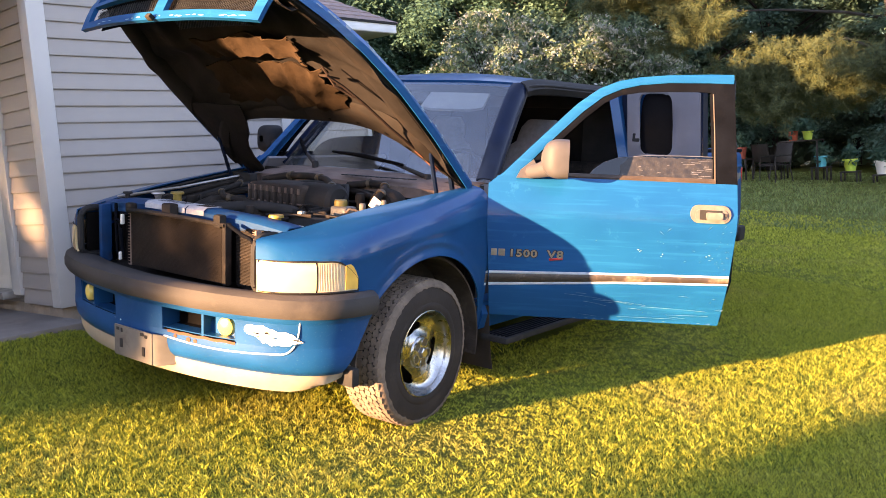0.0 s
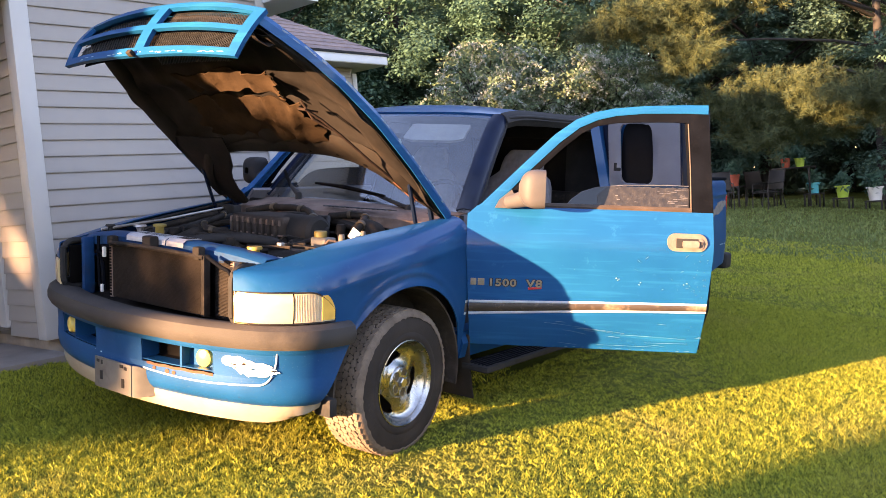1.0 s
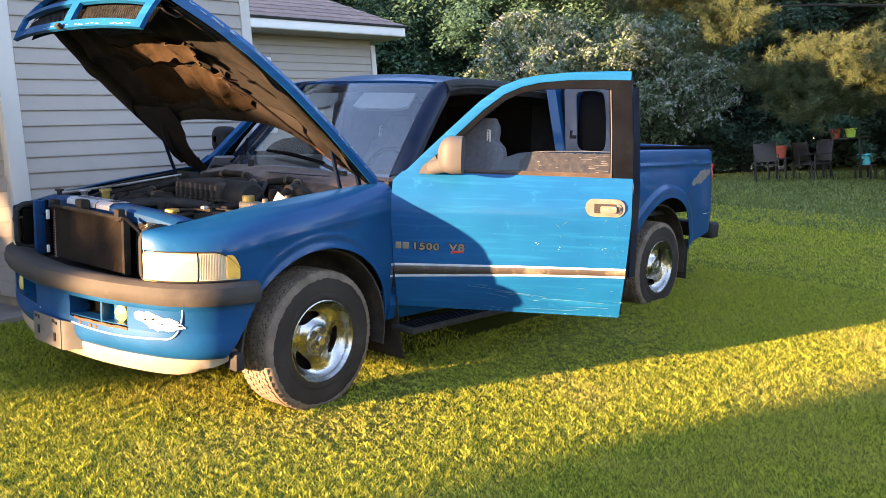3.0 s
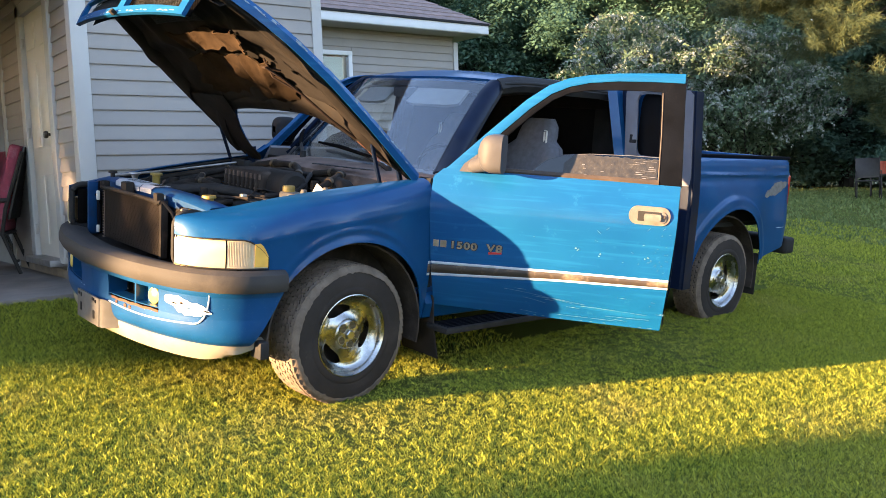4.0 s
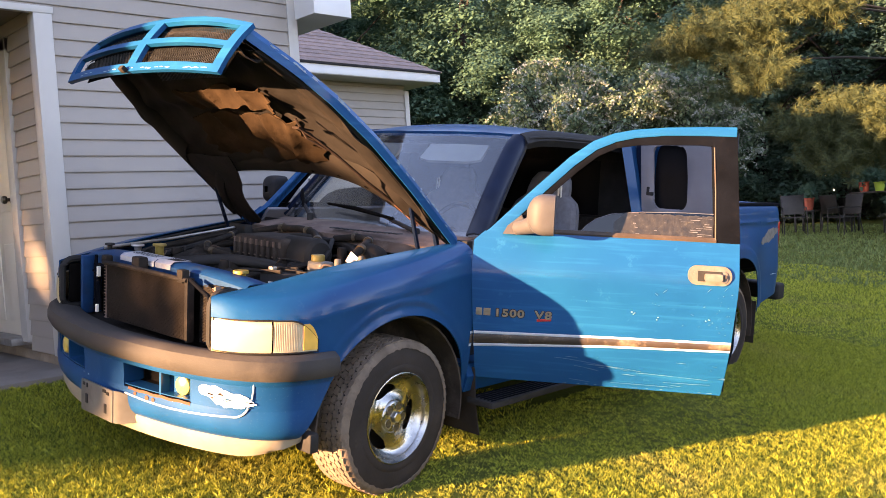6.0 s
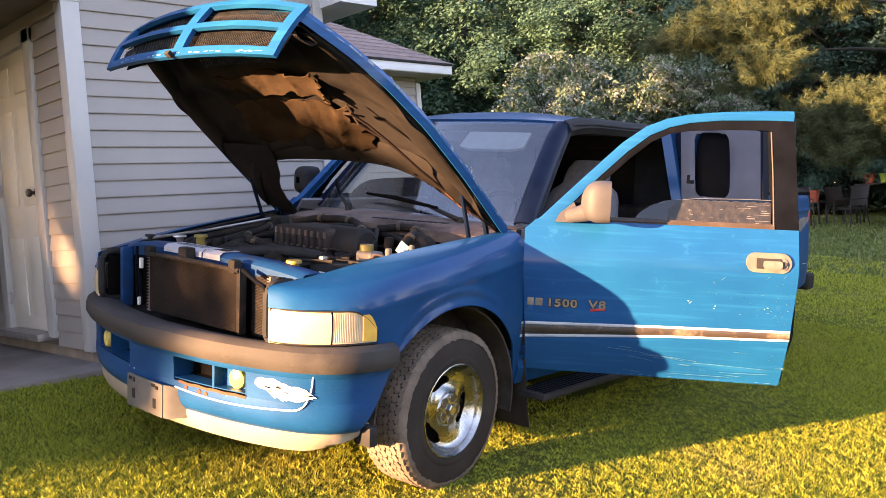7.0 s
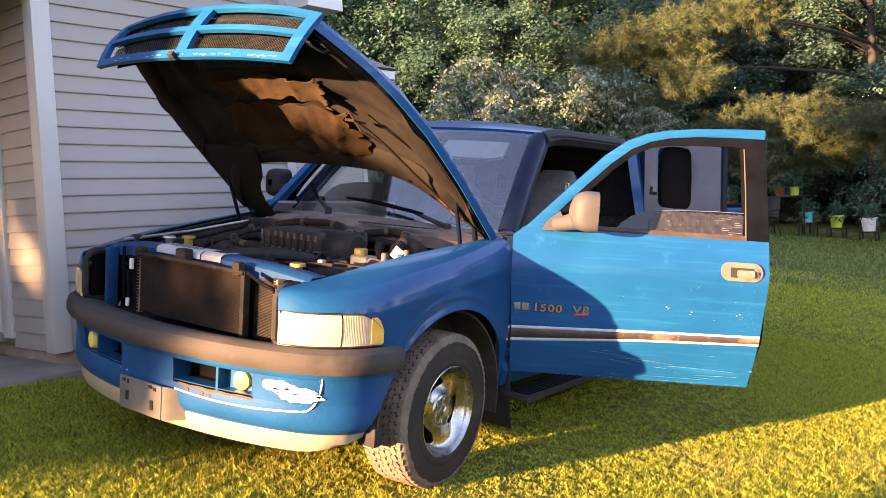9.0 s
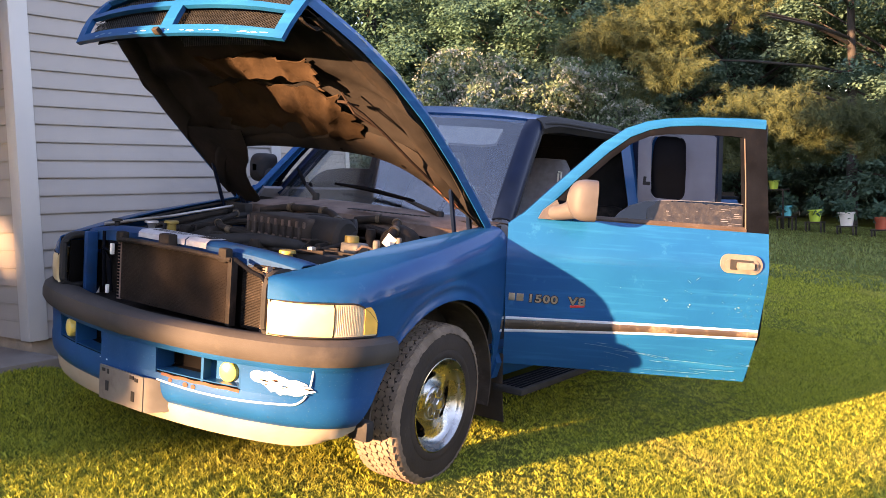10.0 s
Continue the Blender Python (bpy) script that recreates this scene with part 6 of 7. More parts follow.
    rows = [[P(q, z, 0.019) for z in np.linspace(1.216, 1.334 + random.uniform(-0.004, 0.003) - 0.05 * max(0, (0.72 - q) / 0.05), 4)] for q in FQ]
    part("window_film", sheet(rows, 0.0015), FILM, pane, "brown peeling window film")
    for k in range(22):
        z = 1.228 + 0.104 * (k // 2) / 11
        q = random.uniform(0.98, 1.10) if k % 3 else random.uniform(0.74, 1.0)
        l = random.uniform(0.02, 0.09) if k % 3 else random.uniform(0.004, 0.02)
        h = random.uniform(0.001, 0.0032)
        l = min(l, 1.132 - q)
        pts_ = [(q + l * f, z + h * random.uniform(0.3, 1.0)) for f in (0, 0.3, 0.6, 1.0)] + [(q + l * f, z - h * random.uniform(0.0, 0.6)) for f in (0.95, 0.5, 0.1)]
        part("film_flake", prism(pts_, 0.001, lambda a, c, e: P(a, c, 0.017 - e)), PANEL, pane)
    part("glass_edge", tube([P(q, z, 0.02) for q, z in G], 0.0013, 5), PANEL, d)
    # the stripe narrows towards the rear
    for f0, f1, material, o in ((0.22, 0.78, STRIPE, -0.006), (0.82, 1.0, SILVER_LINE, -0.003), (0.0, 0.18, SILVER_LINE, -0.003)):
        rows = [[P(q, interp(q, [0, 0.7, 1.25], [0.640, 0.683, 0.700]) + f * interp(q, [0, 0.7, 1.25], [0.080, 0.055, 0.047]), o + (0.004 if k in (0, 4) else 0)) for k, f in enumerate(np.linspace(f0, f1, 5))] for q in np.linspace(0.022, 1.243, 14)]
        part("side_moulding" if material is STRIPE else "pinstripe", sheet(rows, -0.005 * inn), material, d, "peeling dark side moulding" if material is STRIPE else "")
    # handle
    pl = lambda a, c, e: P(a, c, -0.018 - e)
    hb = prism(rounded(1.022, 1.222, 1.018, 1.108, 0.042, 6), 0.012, pl)
    h = part("door_handle", hb, HANDLE, d, "bare beige door handle plate")
    part("handle_recess", prism(rounded(1.044, 1.204, 1.030, 1.086, 0.022, 4), 0.004, lambda a, c, e: P(a, c, -0.0305 - e)), HANDLE, d)
    # flat black pieces stand in for the shaded hollow round the grip
    for a0, a1, c0, c1 in ((1.066, 1.098, 1.036, 1.084), (1.098, 1.176, 1.073, 1.084)):
        part("handle_hollow", prism(rounded(a0, a1, c0, c1, 0.003, 3), 0.003, lambda a, c, e: P(a, c, -0.0345 - e)), BLACK, d)
    part("handle_lock", prism(oval(1.190, 1.062, 0.008, 0.008, 12), 0.006, lambda a, c, e: P(a, c, -0.0345 - e)), BEIGE, d)
    part("handle_grip", prism(rounded(1.096, 1.178, 1.040, 1.074, 0.010, 4), 0.014, lambda a, c, e: P(a, c, -0.036 - e)), HANDLE, d)
    # mirror on a sail
    material = MIRROR_SHELL if sx > 0 else BLACK
    part("mirror_base", prism([(0.14, 1.205), (0.24, 1.205), (0.26, 1.235), (0.225, 1.30), (0.16, 1.245)], 0.03, lambda a, c, e: P(a, c, -0.004 - e)), material, d)
    part("mirror_arm", tube([P(0.21, 1.235, -0.02), P(0.26, 1.25, -0.08), P(0.31, 1.27, -0.12)], [0.035, 0.04, 0.05], 10), material, d)
    # the shell swells forwards (to -x of the door) and closes on the glass side
    shell = []
    for k in range(11):
        t = k / 10
        s = math.sqrt(max(0.05, 1 - (1 - t) ** 3.6)) * (1 - 0.06 * t)
        ring_ = []
        for a in np.linspace(0, 2 * math.pi, 25):
            ca, sa = math.cos(a), math.sin(a)
            o = -0.145 + 0.085 * s * abs(ca) ** 0.5 * (1 if ca > 0 else -1)
            z = 1.312 + 0.098 * s * abs(sa) ** 0.5 * (1 if sa > 0 else -1)
            ring_.append((0.262 + 0.125 * t, inn * (0.055 + o), z))
        shell.append(ring_)
    mb = sheet(shell, 0.005)
    mb.faces.new([mb.verts.new(p) for p in shell[-1][:-1]])
    part("mirror_shell", mb, material, d, "bare beige mirror housing" if sx > 0 else "black mirror housing")
    return d, P


d_l, DP = door(1, 56.3)
door(-1, 2.5)
# badges
BADGE = mat("silver_badge", (0.20, 0.165, 0.115), 0.45, 0.3, var=0.3, scale=40)
BADGE_RED = mat("red_badge", (0.45, 0.02, 0.02), 0.4, var=0.2, scale=30)


def lettering(text, q, z, size, material, swell=0.0014, out=-0.012):
    cu = bpy.data.curves.new("lettering", "FONT")
    cu.body, cu.size, cu.extrude, cu.offset = text, size, 0.003, swell
    cu.materials.append(material)
    cu.space_character = 1.15
    ob = new("lettering", cu)
    ob.parent = d_l
    ob.matrix_basis = Matrix.Translation(DP(q, z, out)) @ pose(0, 0, 0, 90, 0, 0) @ Matrix.Diagonal((1.3, 1, 1, 1))
    return ob


lettering("1500", 0.118, 0.802, 0.051, BADGE)
lettering("1500", 0.118, 0.802, 0.051, BLACK, 0.0042, -0.0095)
lettering("V8", 0.318, 0.802, 0.053, BLACK, 0.0036, -0.0095)
lettering("V8", 0.318, 0.802, 0.053, BADGE)
for q, w_ in ((0.028, 0.030), (0.066, 0.034)):
    part("badge_bar", box((w_, 0.005, 0.036), (q + w_ / 2, DP(0, 0.82, -0.010)[1], 0.820), 0.002), BADGE, d_l)
part("badge_bar", box((0.07, 0.005, 0.012), (0.362, DP(0, 0.8, -0.010)[1], 0.796), 0.002, rot=pose(0, 0, 0, 0, -6, 0)), BADGE_RED, d_l)
# scratches in the door's paint
def on_skin(a, c, e):
    return DP(min(a, 1.238), c, -0.0072 - e + 0.006 * math.exp(-((c - 0.765) / 0.012) ** 2) - 0.018 * math.exp(-((c - 1.0) / 0.14) ** 2))


random.seed(3)
SCR = mat("scratched_primer", (0.08, 0.17, 0.25), 0.6, var=0.15, scale=30)
for k in range(22):
    q, z = (random.uniform(0.45, 1.22), random.uniform(0.50, 0.64)) if k < 10 else (random.uniform(0.85, 1.24), random.uniform(0.78, 1.0))
    l = random.uniform(0.01, 0.12) if k < 10 else random.uniform(0.004, 0.022)
    sl = random.uniform(-0.12, -0.02) * l if k < 10 else random.uniform(-1, 1) * l
    h = random.uniform(0.0006, 0.0016)
    b = prism([(q, z), (q + l / 2, z + sl / 2 - h / 2), (q + l, z + sl), (q + l / 2, z + sl / 2 + h)], 0.0012, on_skin)
    part("scratch", b, SCR, d_l)
def chip_at(q, z, r):
    """An uneven flake of missing paint."""
    n_ = 9
    pts = []
    for k in range(n_):
        a, rr = 2 * math.pi * k / n_, r * random.uniform(0.45, 1.15)
        pts.append((q + rr * math.cos(a), z + 0.8 * rr * math.sin(a)))
    part("paint_chip", prism(pts, 0.0012, on_skin), SCR, d_l)


for q, z, r in ((0.775, 0.866, 0.008), (0.785, 0.856, 0.006), (0.79, 0.862, 0.005), (0.90, 0.848, 0.007), (0.894, 0.836, 0.006), (0.90, 0.905, 0.003), (0.56, 0.905, 0.003), (1.12, 0.845, 0.007), (1.135, 0.852, 0.006), (1.15, 0.838, 0.004)):
    chip_at(q, z, 0.8 * r)
for k in range(34):
    chip_at(random.uniform(1.16, 1.232) if k < 20 else random.uniform(0.5, 1.22), random.uniform(0.74, 1.0) if k < 20 else random.uniform(0.728, 0.75) if k < 28 else random.uniform(0.5, 0.64), random.uniform(0.0008, 0.0030))
# long scrapes along the lower door
for q, z, l, sl in ((0.42, 0.612, 0.36, -0.045), (0.62, 0.588, 0.22, -0.02), (0.82, 0.560, 0.34, -0.012), (0.52, 0.575, 0.12, -0.02), (0.95, 0.520, 0.22, 0.004), (0.70, 0.498, 0.30, 0.0)):
    n_ = 9
    top_ = [(q + l * k / n_, z + sl * (k / n_) ** 1.4 + random.uniform(0.0002, 0.0010)) for k in range(n_ + 1)]
    bot_ = [(q + l * k / n_, z + sl * (k / n_) ** 1.4 - random.uniform(0.0001, 0.0006)) for k in range(n_, -1, -1)]
    part("scratch", prism(top_ + bot_, 0.0012, on_skin), SCR, d_l)
# chipped lower edge
for k in range(18):
    q = random.uniform(0.45, 1.21)
    l, h = random.uniform(0.006, 0.02), random.uniform(0.001, 0.004)
    part("paint_chip", prism([(q, 0.478), (q + l, 0.478), (q + l * 0.7, 0.478 + h), (q + l * 0.2, 0.478 + h * 0.6)], 0.0012, on_skin), SCR, d_l)

# rear-hinged rear door, open
def rear_door():
    m = pose(0.93, 2.20, 0, 0, 0, 0)
    LX = 0.50
    xt = lambda z: 0.047 * max(0, (z - 1.1) / 0.60)     # leans in at the top
    at = lambda y: (lambda x, z: (x - xt(z), y, z))
    hole = oval(0.198, 1.508, 0.124, 0.202, 64, 0.42)
    edge = [(x, z) for x, z in frame_rect(0.198, 1.508, 0.0, LX, 1.15, 1.735, 64)]
    rows = [[(LX * t, 0.085, z) for z in np.linspace(0.50, 1.15, 8)] for t in np.linspace(0, 1, 6)]
    b = sheet(rows, 0.01)
    framed(hole, edge, at(0.085), 0.01, 3, b)
    d = part("rear_door", b, PAINT, truck, "open rear-hinged rear door with rear side trim, blackened for the cab's shade", m=m)
    rows = [[(LX * t, 0.02 + 0.012 * (1 if 0.6 < z < 1.1 and 0.1 < t < 0.9 else 0), z) for z in np.linspace(0.51, 1.15, 18)] for t in (0, 0.06, 0.12, 0.3, 0.5, 0.7, 0.85, 0.94, 1.0)]
    b = sheet(rows, 0.02)
    framed([(x * 0.98 + 0.004, z) for x, z in hole], edge, lambda x, z: (x - xt(z), 0.02 + 0.02 * max(0, 1 - math.hypot((x - 0.198) / 0.15, (z - 1.508) / 0.24) ** 6) * (1 if math.hypot((x - 0.198) / 0.15, (z - 1.508) / 0.24) < 1 else 0), z), 0.02, 8, b)
    part("door_card", b, PANEL, d, "grey inner door trim")
    part("quarter_glass", prism(oval(0.198 - 0.028, 1.508, 0.132, 0.212, 32, 0.42), 0.006, lambda a, c, e: (a, 0.055 + e, c)), DARKGLASS, d, "dark tinted rear door glass")
    part("inner_handle", box((0.05, 0.03, 0.025), (0.035, 0.012, 1.40), 0.008), BLACK, d)
    part("inner_handle", box((0.022, 0.03, 0.05), (0.022, 0.012, 1.42), 0.008), BLACK, d)
    rows = [[(LX - xt(z) + 0.002, y, z) for y in (0.015, 0.06, 0.095)] for z in np.linspace(0.5, 1.73, 10)]
    part("door_edge", sheet(rows, 0.012), NAVY, d)
    # seal widened into a dark strip that stands for shade on the trim
    rows = [[(LX - xt(z) - w_, y, z) for w_, y in ((0.085, 0.014), (0.078, 0.006), (0.008, 0.006), (0.0, 0.016))] for z in np.linspace(0.5, 1.73, 10)]
    part("door_seal", sheet(rows, 0.004), NAVY, d, "dark rubber door seal, widened to stand for shade")
    rows = [[(x - xt(z), y, z) for x, y in ((-0.055, 0.05), (-0.05, 0.035), (-0.005, 0.03), (0.0, 0.06))] for z in np.linspace(0.5, 1.73, 10)]
    part("hinge_edge", sheet(rows, 0.004), NAVY, d)
    for k in range(9):
        part("speaker_rib", box((0.2, 0.006, 0.008), (0.27, 0.016, 0.56 + 0.022 * k)), BLACK, d)


rear_door()

# ---- bed ----
def bed_side():
    ys = np.r_[np.linspace(2.54, 3.02, 26), np.linspace(3.03, 4.016, 48), np.linspace(4.03, 4.47, 22)]
    rows = []
    for y in ys:
        u = (y - 3.523) / 0.497
        zb = 0.40 + 0.53 * math.sqrt(1 - u * u) if abs(u) < 1 else interp(y, [2.5, 3.0, 4.03, 4.47], [0.46, 0.46, 0.50, 0.60])
        row = []
        for k in range(49):
            z = 1.31 + (zb - 1.31) * k / 48
            x = interp(z, [0.4, 0.6, 0.80, 0.95, 1.15, 1.25, 1.29, 1.31], [0.94, 0.965, 0.975, 0.965, 0.95, 0.945, 0.935, 0.90])
            x += 0.05 * math.exp(-(u / 1.05) ** 4) * math.exp(-((z - 0.98) / 0.20) ** 2)
            if abs(u) < 1:
                x += 0.006 * math.exp(-((z - zb) / 0.02) ** 2)
            # raised band round the arch
            off = (math.hypot(u, (z - 0.40) / 0.53) - 1) * 0.51
            x += 0.024 / (1 + math.exp(min(40.0, (off - 0.085) / 0.007)))
            x += 0.011 * math.exp(-((z - 1.185) / 0.010) ** 2) - 0.006 * math.exp(-((z - 1.14) / 0.03) ** 2)
            if y > 4.36:
                x -= 0.03 * ((y - 4.36) / 0.11) ** 2
            row.append((x, y, z))
        rows.append(row)
    return sheet(rows, 0.006)


SCUFF = mat("tan_scuff", (0.13, 0.115, 0.10), 0.7, var=0.4, scale=30)
for sx in (1, -1):
    fx = (lambda b: b) if sx > 0 else mirrored
    bs = part("bed_side", fx(bed_side()), PAINT, truck, "blue pickup bed side with a wheel flare")
    part("bed_inner", fx(box((0.02, 1.9, 0.5), (0.82, 3.5, 1.03))), BLACK, truck)
    part("rail_cap", fx(box((0.11, 1.94, 0.025), (0.87, 3.50, 1.318), 0.008)), TRIM, truck, "grey plastic bed rail cap")
    part("tail_lamp", fx(box((0.075, 0.035, 0.30), (0.90, 4.475, 1.03), 0.012, seg=3)), RED_LENS, truck, "red tail lamp")
    part("rear_mud_flap", fx(box((0.26, 0.008, 0.34), (0.84, 4.03, 0.38), 0.003)), RUBBER, truck, "black mud flap")
    for z in (0.70, 0.64):
        rows = [[(interp(z, [0.4, 0.6, 0.8], [0.94, 0.965, 0.975]) + 0.009, y, z + dz) for dz in (-0.008, 0.008)] for y in np.linspace(2.56, 3.0, 5)]
        part("pinstripe", fx(sheet(rows, 0.004)), SILVER_LINE, bs)
        rows = [[(interp(z, [0.4, 0.6, 0.8], [0.94, 0.965, 0.975]) + 0.009 - (0.03 * ((y - 4.36) / 0.11) ** 2 if y > 4.36 else 0), y, z + 0.06 + dz) for dz in (-0.008, 0.008)] for y in np.linspace(4.04, 4.44, 7)]
        if z == 0.70:
            part("pinstripe", fx(sheet(rows, 0.004)), SILVER_LINE, bs)
random.seed(12)
rows = []
for k in range(16):
    t = k / 15
    y = 3.98 + 0.42 * t
    zc = 1.02 + 0.10 * t
    hh = 0.05 * math.sin(math.pi * t) ** 0.6 * random.uniform(0.5, 1.1) + 0.004
    rows.append([(interp(z, [0.80, 0.95, 1.15, 1.25], [0.975, 0.965, 0.95, 0.945]) + 0.05 * math.exp(-((y - 3.523) / 0.522) ** 4) * math.exp(-((z - 0.98) / 0.2) ** 2) + 0.009 - (0.03 * ((y - 4.36) / 0.11) ** 2 if y > 4.36 else 0), y, z) for z in (zc - hh, zc - hh * 0.3, zc + hh * 0.4, zc + hh)])
part("scuffed_paint", sheet(rows, 0.002), SCUFF, truck, "tan scuffed patch in the bed side paint")
part("bed_floor", box((1.7, 1.95, 0.03), (0, 3.5, 0.78)), BLACK, truck)
part("bed_front", box((1.8, 0.03, 0.55), (0, 2.55, 1.04), 0.01), PAINT, truck)
part("tailgate", box((1.62, 0.05, 0.55), (0, 4.46, 1.05), 0.015), PAINT, truck, "closed blue tailgate")
b = box((1.9, 0.16, 0.14), (0, 4.60, 0.58), 0.03, seg=3)
part("rear_bumper", b, BLACK, truck, "dark step bumper")
b = tube([(0.5, 3.6, 0.42), (0.6, 4.0, 0.40), (0.7, 4.3, 0.40)], 0.03, 10)
part("exhaust_pipe", b, SOOT, truck)
b = tube([(0.45, -0.4, 0.45), (0.45, 4.4, 0.5)], 0.06, 6)
tube([(-0.45, -0.4, 0.45), (-0.45, 4.4, 0.5)], 0.06, 6, bm=b)
tube([(-0.75, 0, 0.37), (0.75, 0, 0.37)], 0.04, 8, bm=b)
tube([(-0.75, 3.523, 0.37), (0.75, 3.523, 0.37)], 0.06, 8, bm=b)
part("chassis", b, SOOT, truck)
# unseen block, set low to cut the sunlight passing under the truck
part("front_crossmember", box((1.25, 0.26, 0.30), (0, 0.04, 0.272), 0.05), SOOT, truck)
b = box((0.10, 0.05, 0.085), (0.935, -0.49, 0.355), 0.015)
part("lower_bracket", b, BLACK, truck)

# ---- trees ----
rng = np.random.default_rng(5)


def arrays_ob(name, V, F, material, parent=None, label="", kind=""):
    me = bpy.data.meshes.new(name)
    me.vertices.add(len(V))
    me.vertices.foreach_set("co", np.ascontiguousarray(V, np.float32).ravel())
    n = F.shape[1]
    me.loops.add(F.size)
    me.loops.foreach_set("vertex_index", np.ascontiguousarray(F, np.int32).ravel())
    me.polygons.add(len(F))
    me.polygons.foreach_set("loop_start", np.arange(0, F.size, n, dtype=np.int32))
    me.update(calc_edges=True)
    me.materials.append(material)
    ob = new(name, me)
    if parent is not None:
        ob.parent = parent
    return tagged(ob, label, kind=kind)


def leaves(C, size, stretch=1.7, droop=0.0, facing=None):
    """One small pointed leaf at each place; facing: the way that its upper side looks, more or less."""
    n = len(C)
    if facing is None:
        a = rng.normal(size=(n, 3)); a[:, 2] -= droop; a /= np.linalg.norm(a, axis=1, keepdims=True)
    else:
        f = facing + rng.normal(size=(n, 3)) * 0.42; f /= np.linalg.norm(f, axis=1, keepdims=True)
        a = np.cross(f, rng.normal(size=(n, 3))); a /= np.linalg.norm(a, axis=1, keepdims=True)
    b = rng.normal(size=(n, 3)) if facing is None else np.cross(f, a)
    b -= (a * b).sum(1, keepdims=True) * a; b /= np.linalg.norm(b, axis=1, keepdims=True)
    s = (size * rng.uniform(0.6, 1.35, n))[:, None]
    c = np.cross(a, b) * s * 0.12
    V = np.stack([C - a * s * stretch * 0.5, C + b * s * 0.5 + c, C + a * s * stretch * 0.5, C - b * s * 0.5 + c], 1).reshape(-1, 3)
    return V, np.arange(4 * n).reshape(-1, 4)


def deciduous(name, h, r, n_clumps, per, size, material, low=0.12, open_=1.0):
    """A trunk with limbs, each ending in a layered clump of leaves; gaps stay between the clumps."""
    t = new(name)
    bm = tube([(0, 0, -0.3), (0.05, 0.02, h * 0.2), (-0.08, 0.1, h * 0.45), (0.05, 0.0, h * 0.8)], [0.24, 0.17, 0.12, 0.03], 9)
    P, A = [], []
    for k in range(n_clumps):
        f = (k + rng.random()) / n_clumps
        z = h * (low + (0.97 - low) * f)
        rad = r * (0.50 + 0.62 * math.sin(math.pi * min(1, f * 0.85 + 0.12))) * (0.45 + 0.55 * math.sqrt(rng.random())) * (1 if f < 0.75 else (1 - f) * 3.4 + 0.15)
        a = 2.39996 * k + rng.normal() * 0.5
        c = np.array([rad * math.cos(a), rad * math.sin(a), z])
        if k % 3 == 0:
            z0 = z * 0.72
            tube([(0, 0, z0), tuple(c * 0.5 + np.array([0, 0, z0]) * 0.5), tuple(c)], [0.06, 0.035, 0.01], 5, bm=bm)
        # several overlapping sprays, each a shallow dome that droops outwards
        for q in range(3):
            w = r * rng.uniform(0.13, 0.27) * open_
            o = c + rng.normal(size=3) * np.array([0.16, 0.16, 0.09]) * r * open_
            m = int(per / 3 * rng.uniform(0.6, 1.4))
            u = rng.normal(size=(m, 3)); u /= np.linalg.norm(u, axis=1, keepdims=True)
            u[:, 2] = np.abs(u[:, 2]) * np.where(rng.random(m) < 0.75, 1, -0.6)
            u *= rng.uniform(0.55, 1.15, (m, 1))
            pts = o + u * np.array([w, w, w * 0.62])
            pts[:, 2] -= 0.25 * w * (u[:, 0] ** 2 + u[:, 1] ** 2)
            P.append(pts)
            A.append(u * np.array([0.7, 0.7, 0.5]) + np.array([0, 0, 0.75]))
    part("trunk", bm, BARK, t)
    V, F = leaves(np.concatenate(P), size, facing=np.concatenate(A))
    arrays_ob("crown", V, F, material, t)
    return t


def spray_shrub(name, h, r, sprays, per, size):
    """Arching branches that droop, with green leaves, and small pale blossom along some of them."""
    t = new(name)
    bm = bmesh.new()
    P, B = [], []
    for k in range(sprays):
        a = rng.random() * 2 * math.pi
        reach = r * math.sqrt(rng.random())
        top = h * rng.uniform(0.40, 1.0) * (1 - 0.35 * (reach / r) ** 2)
        s = np.linspace(0, 1, 7)
        x = reach * s ** 1.3
        z = top * (1 - (1 - s) ** 2.0) - 0.35 * top * np.clip(s - 0.72, 0, 1) ** 1.2
        wob = rng.normal(size=2) * 0.2
        pts = np.stack([x * math.cos(a) + wob[0] * s, x * math.sin(a) + wob[1] * s, z], 1)
        if k % 3 == 0:
            tube([tuple(p) for p in pts], [0.035 * (1 - q) + 0.006 for q in s], 4, bm=bm)
        u = rng.uniform(0.3, 1, per)
        P.append(np.stack([np.interp(u, s, pts[:, i]) for i in range(3)], 1) + rng.normal(size=(per, 3)) * 0.11)
        if k % 3:
            # side twigs carry the blossom
            for q in range(6):
                u0 = rng.uniform(0.55, 1.0)
                o = np.array([np.interp(u0, s, pts[:, i]) for i in range(3)])
                d = rng.normal(size=3) * np.array([1, 1, 0.35]); d /= np.linalg.norm(d)
                f = rng.random(26)[:, None]
                B.append(o + d * f * rng.uniform(0.25, 0.6) - np.array([0, 0, 0.22]) * f ** 2 + rng.normal(size=(26, 3)) * 0.022 + np.array([0, 0, 0.06]))
    part("branch", bm, BARK, t)
    V, F = leaves(np.concatenate(P), size, 2.0)
    arrays_ob("crown", V, F, LEAF_SHRUB, t)
    V, F = leaves(np.concatenate(B), 0.048, 1.5)
    arrays_ob("blossom", V, F, LEAF_SILVER, t)
    return t


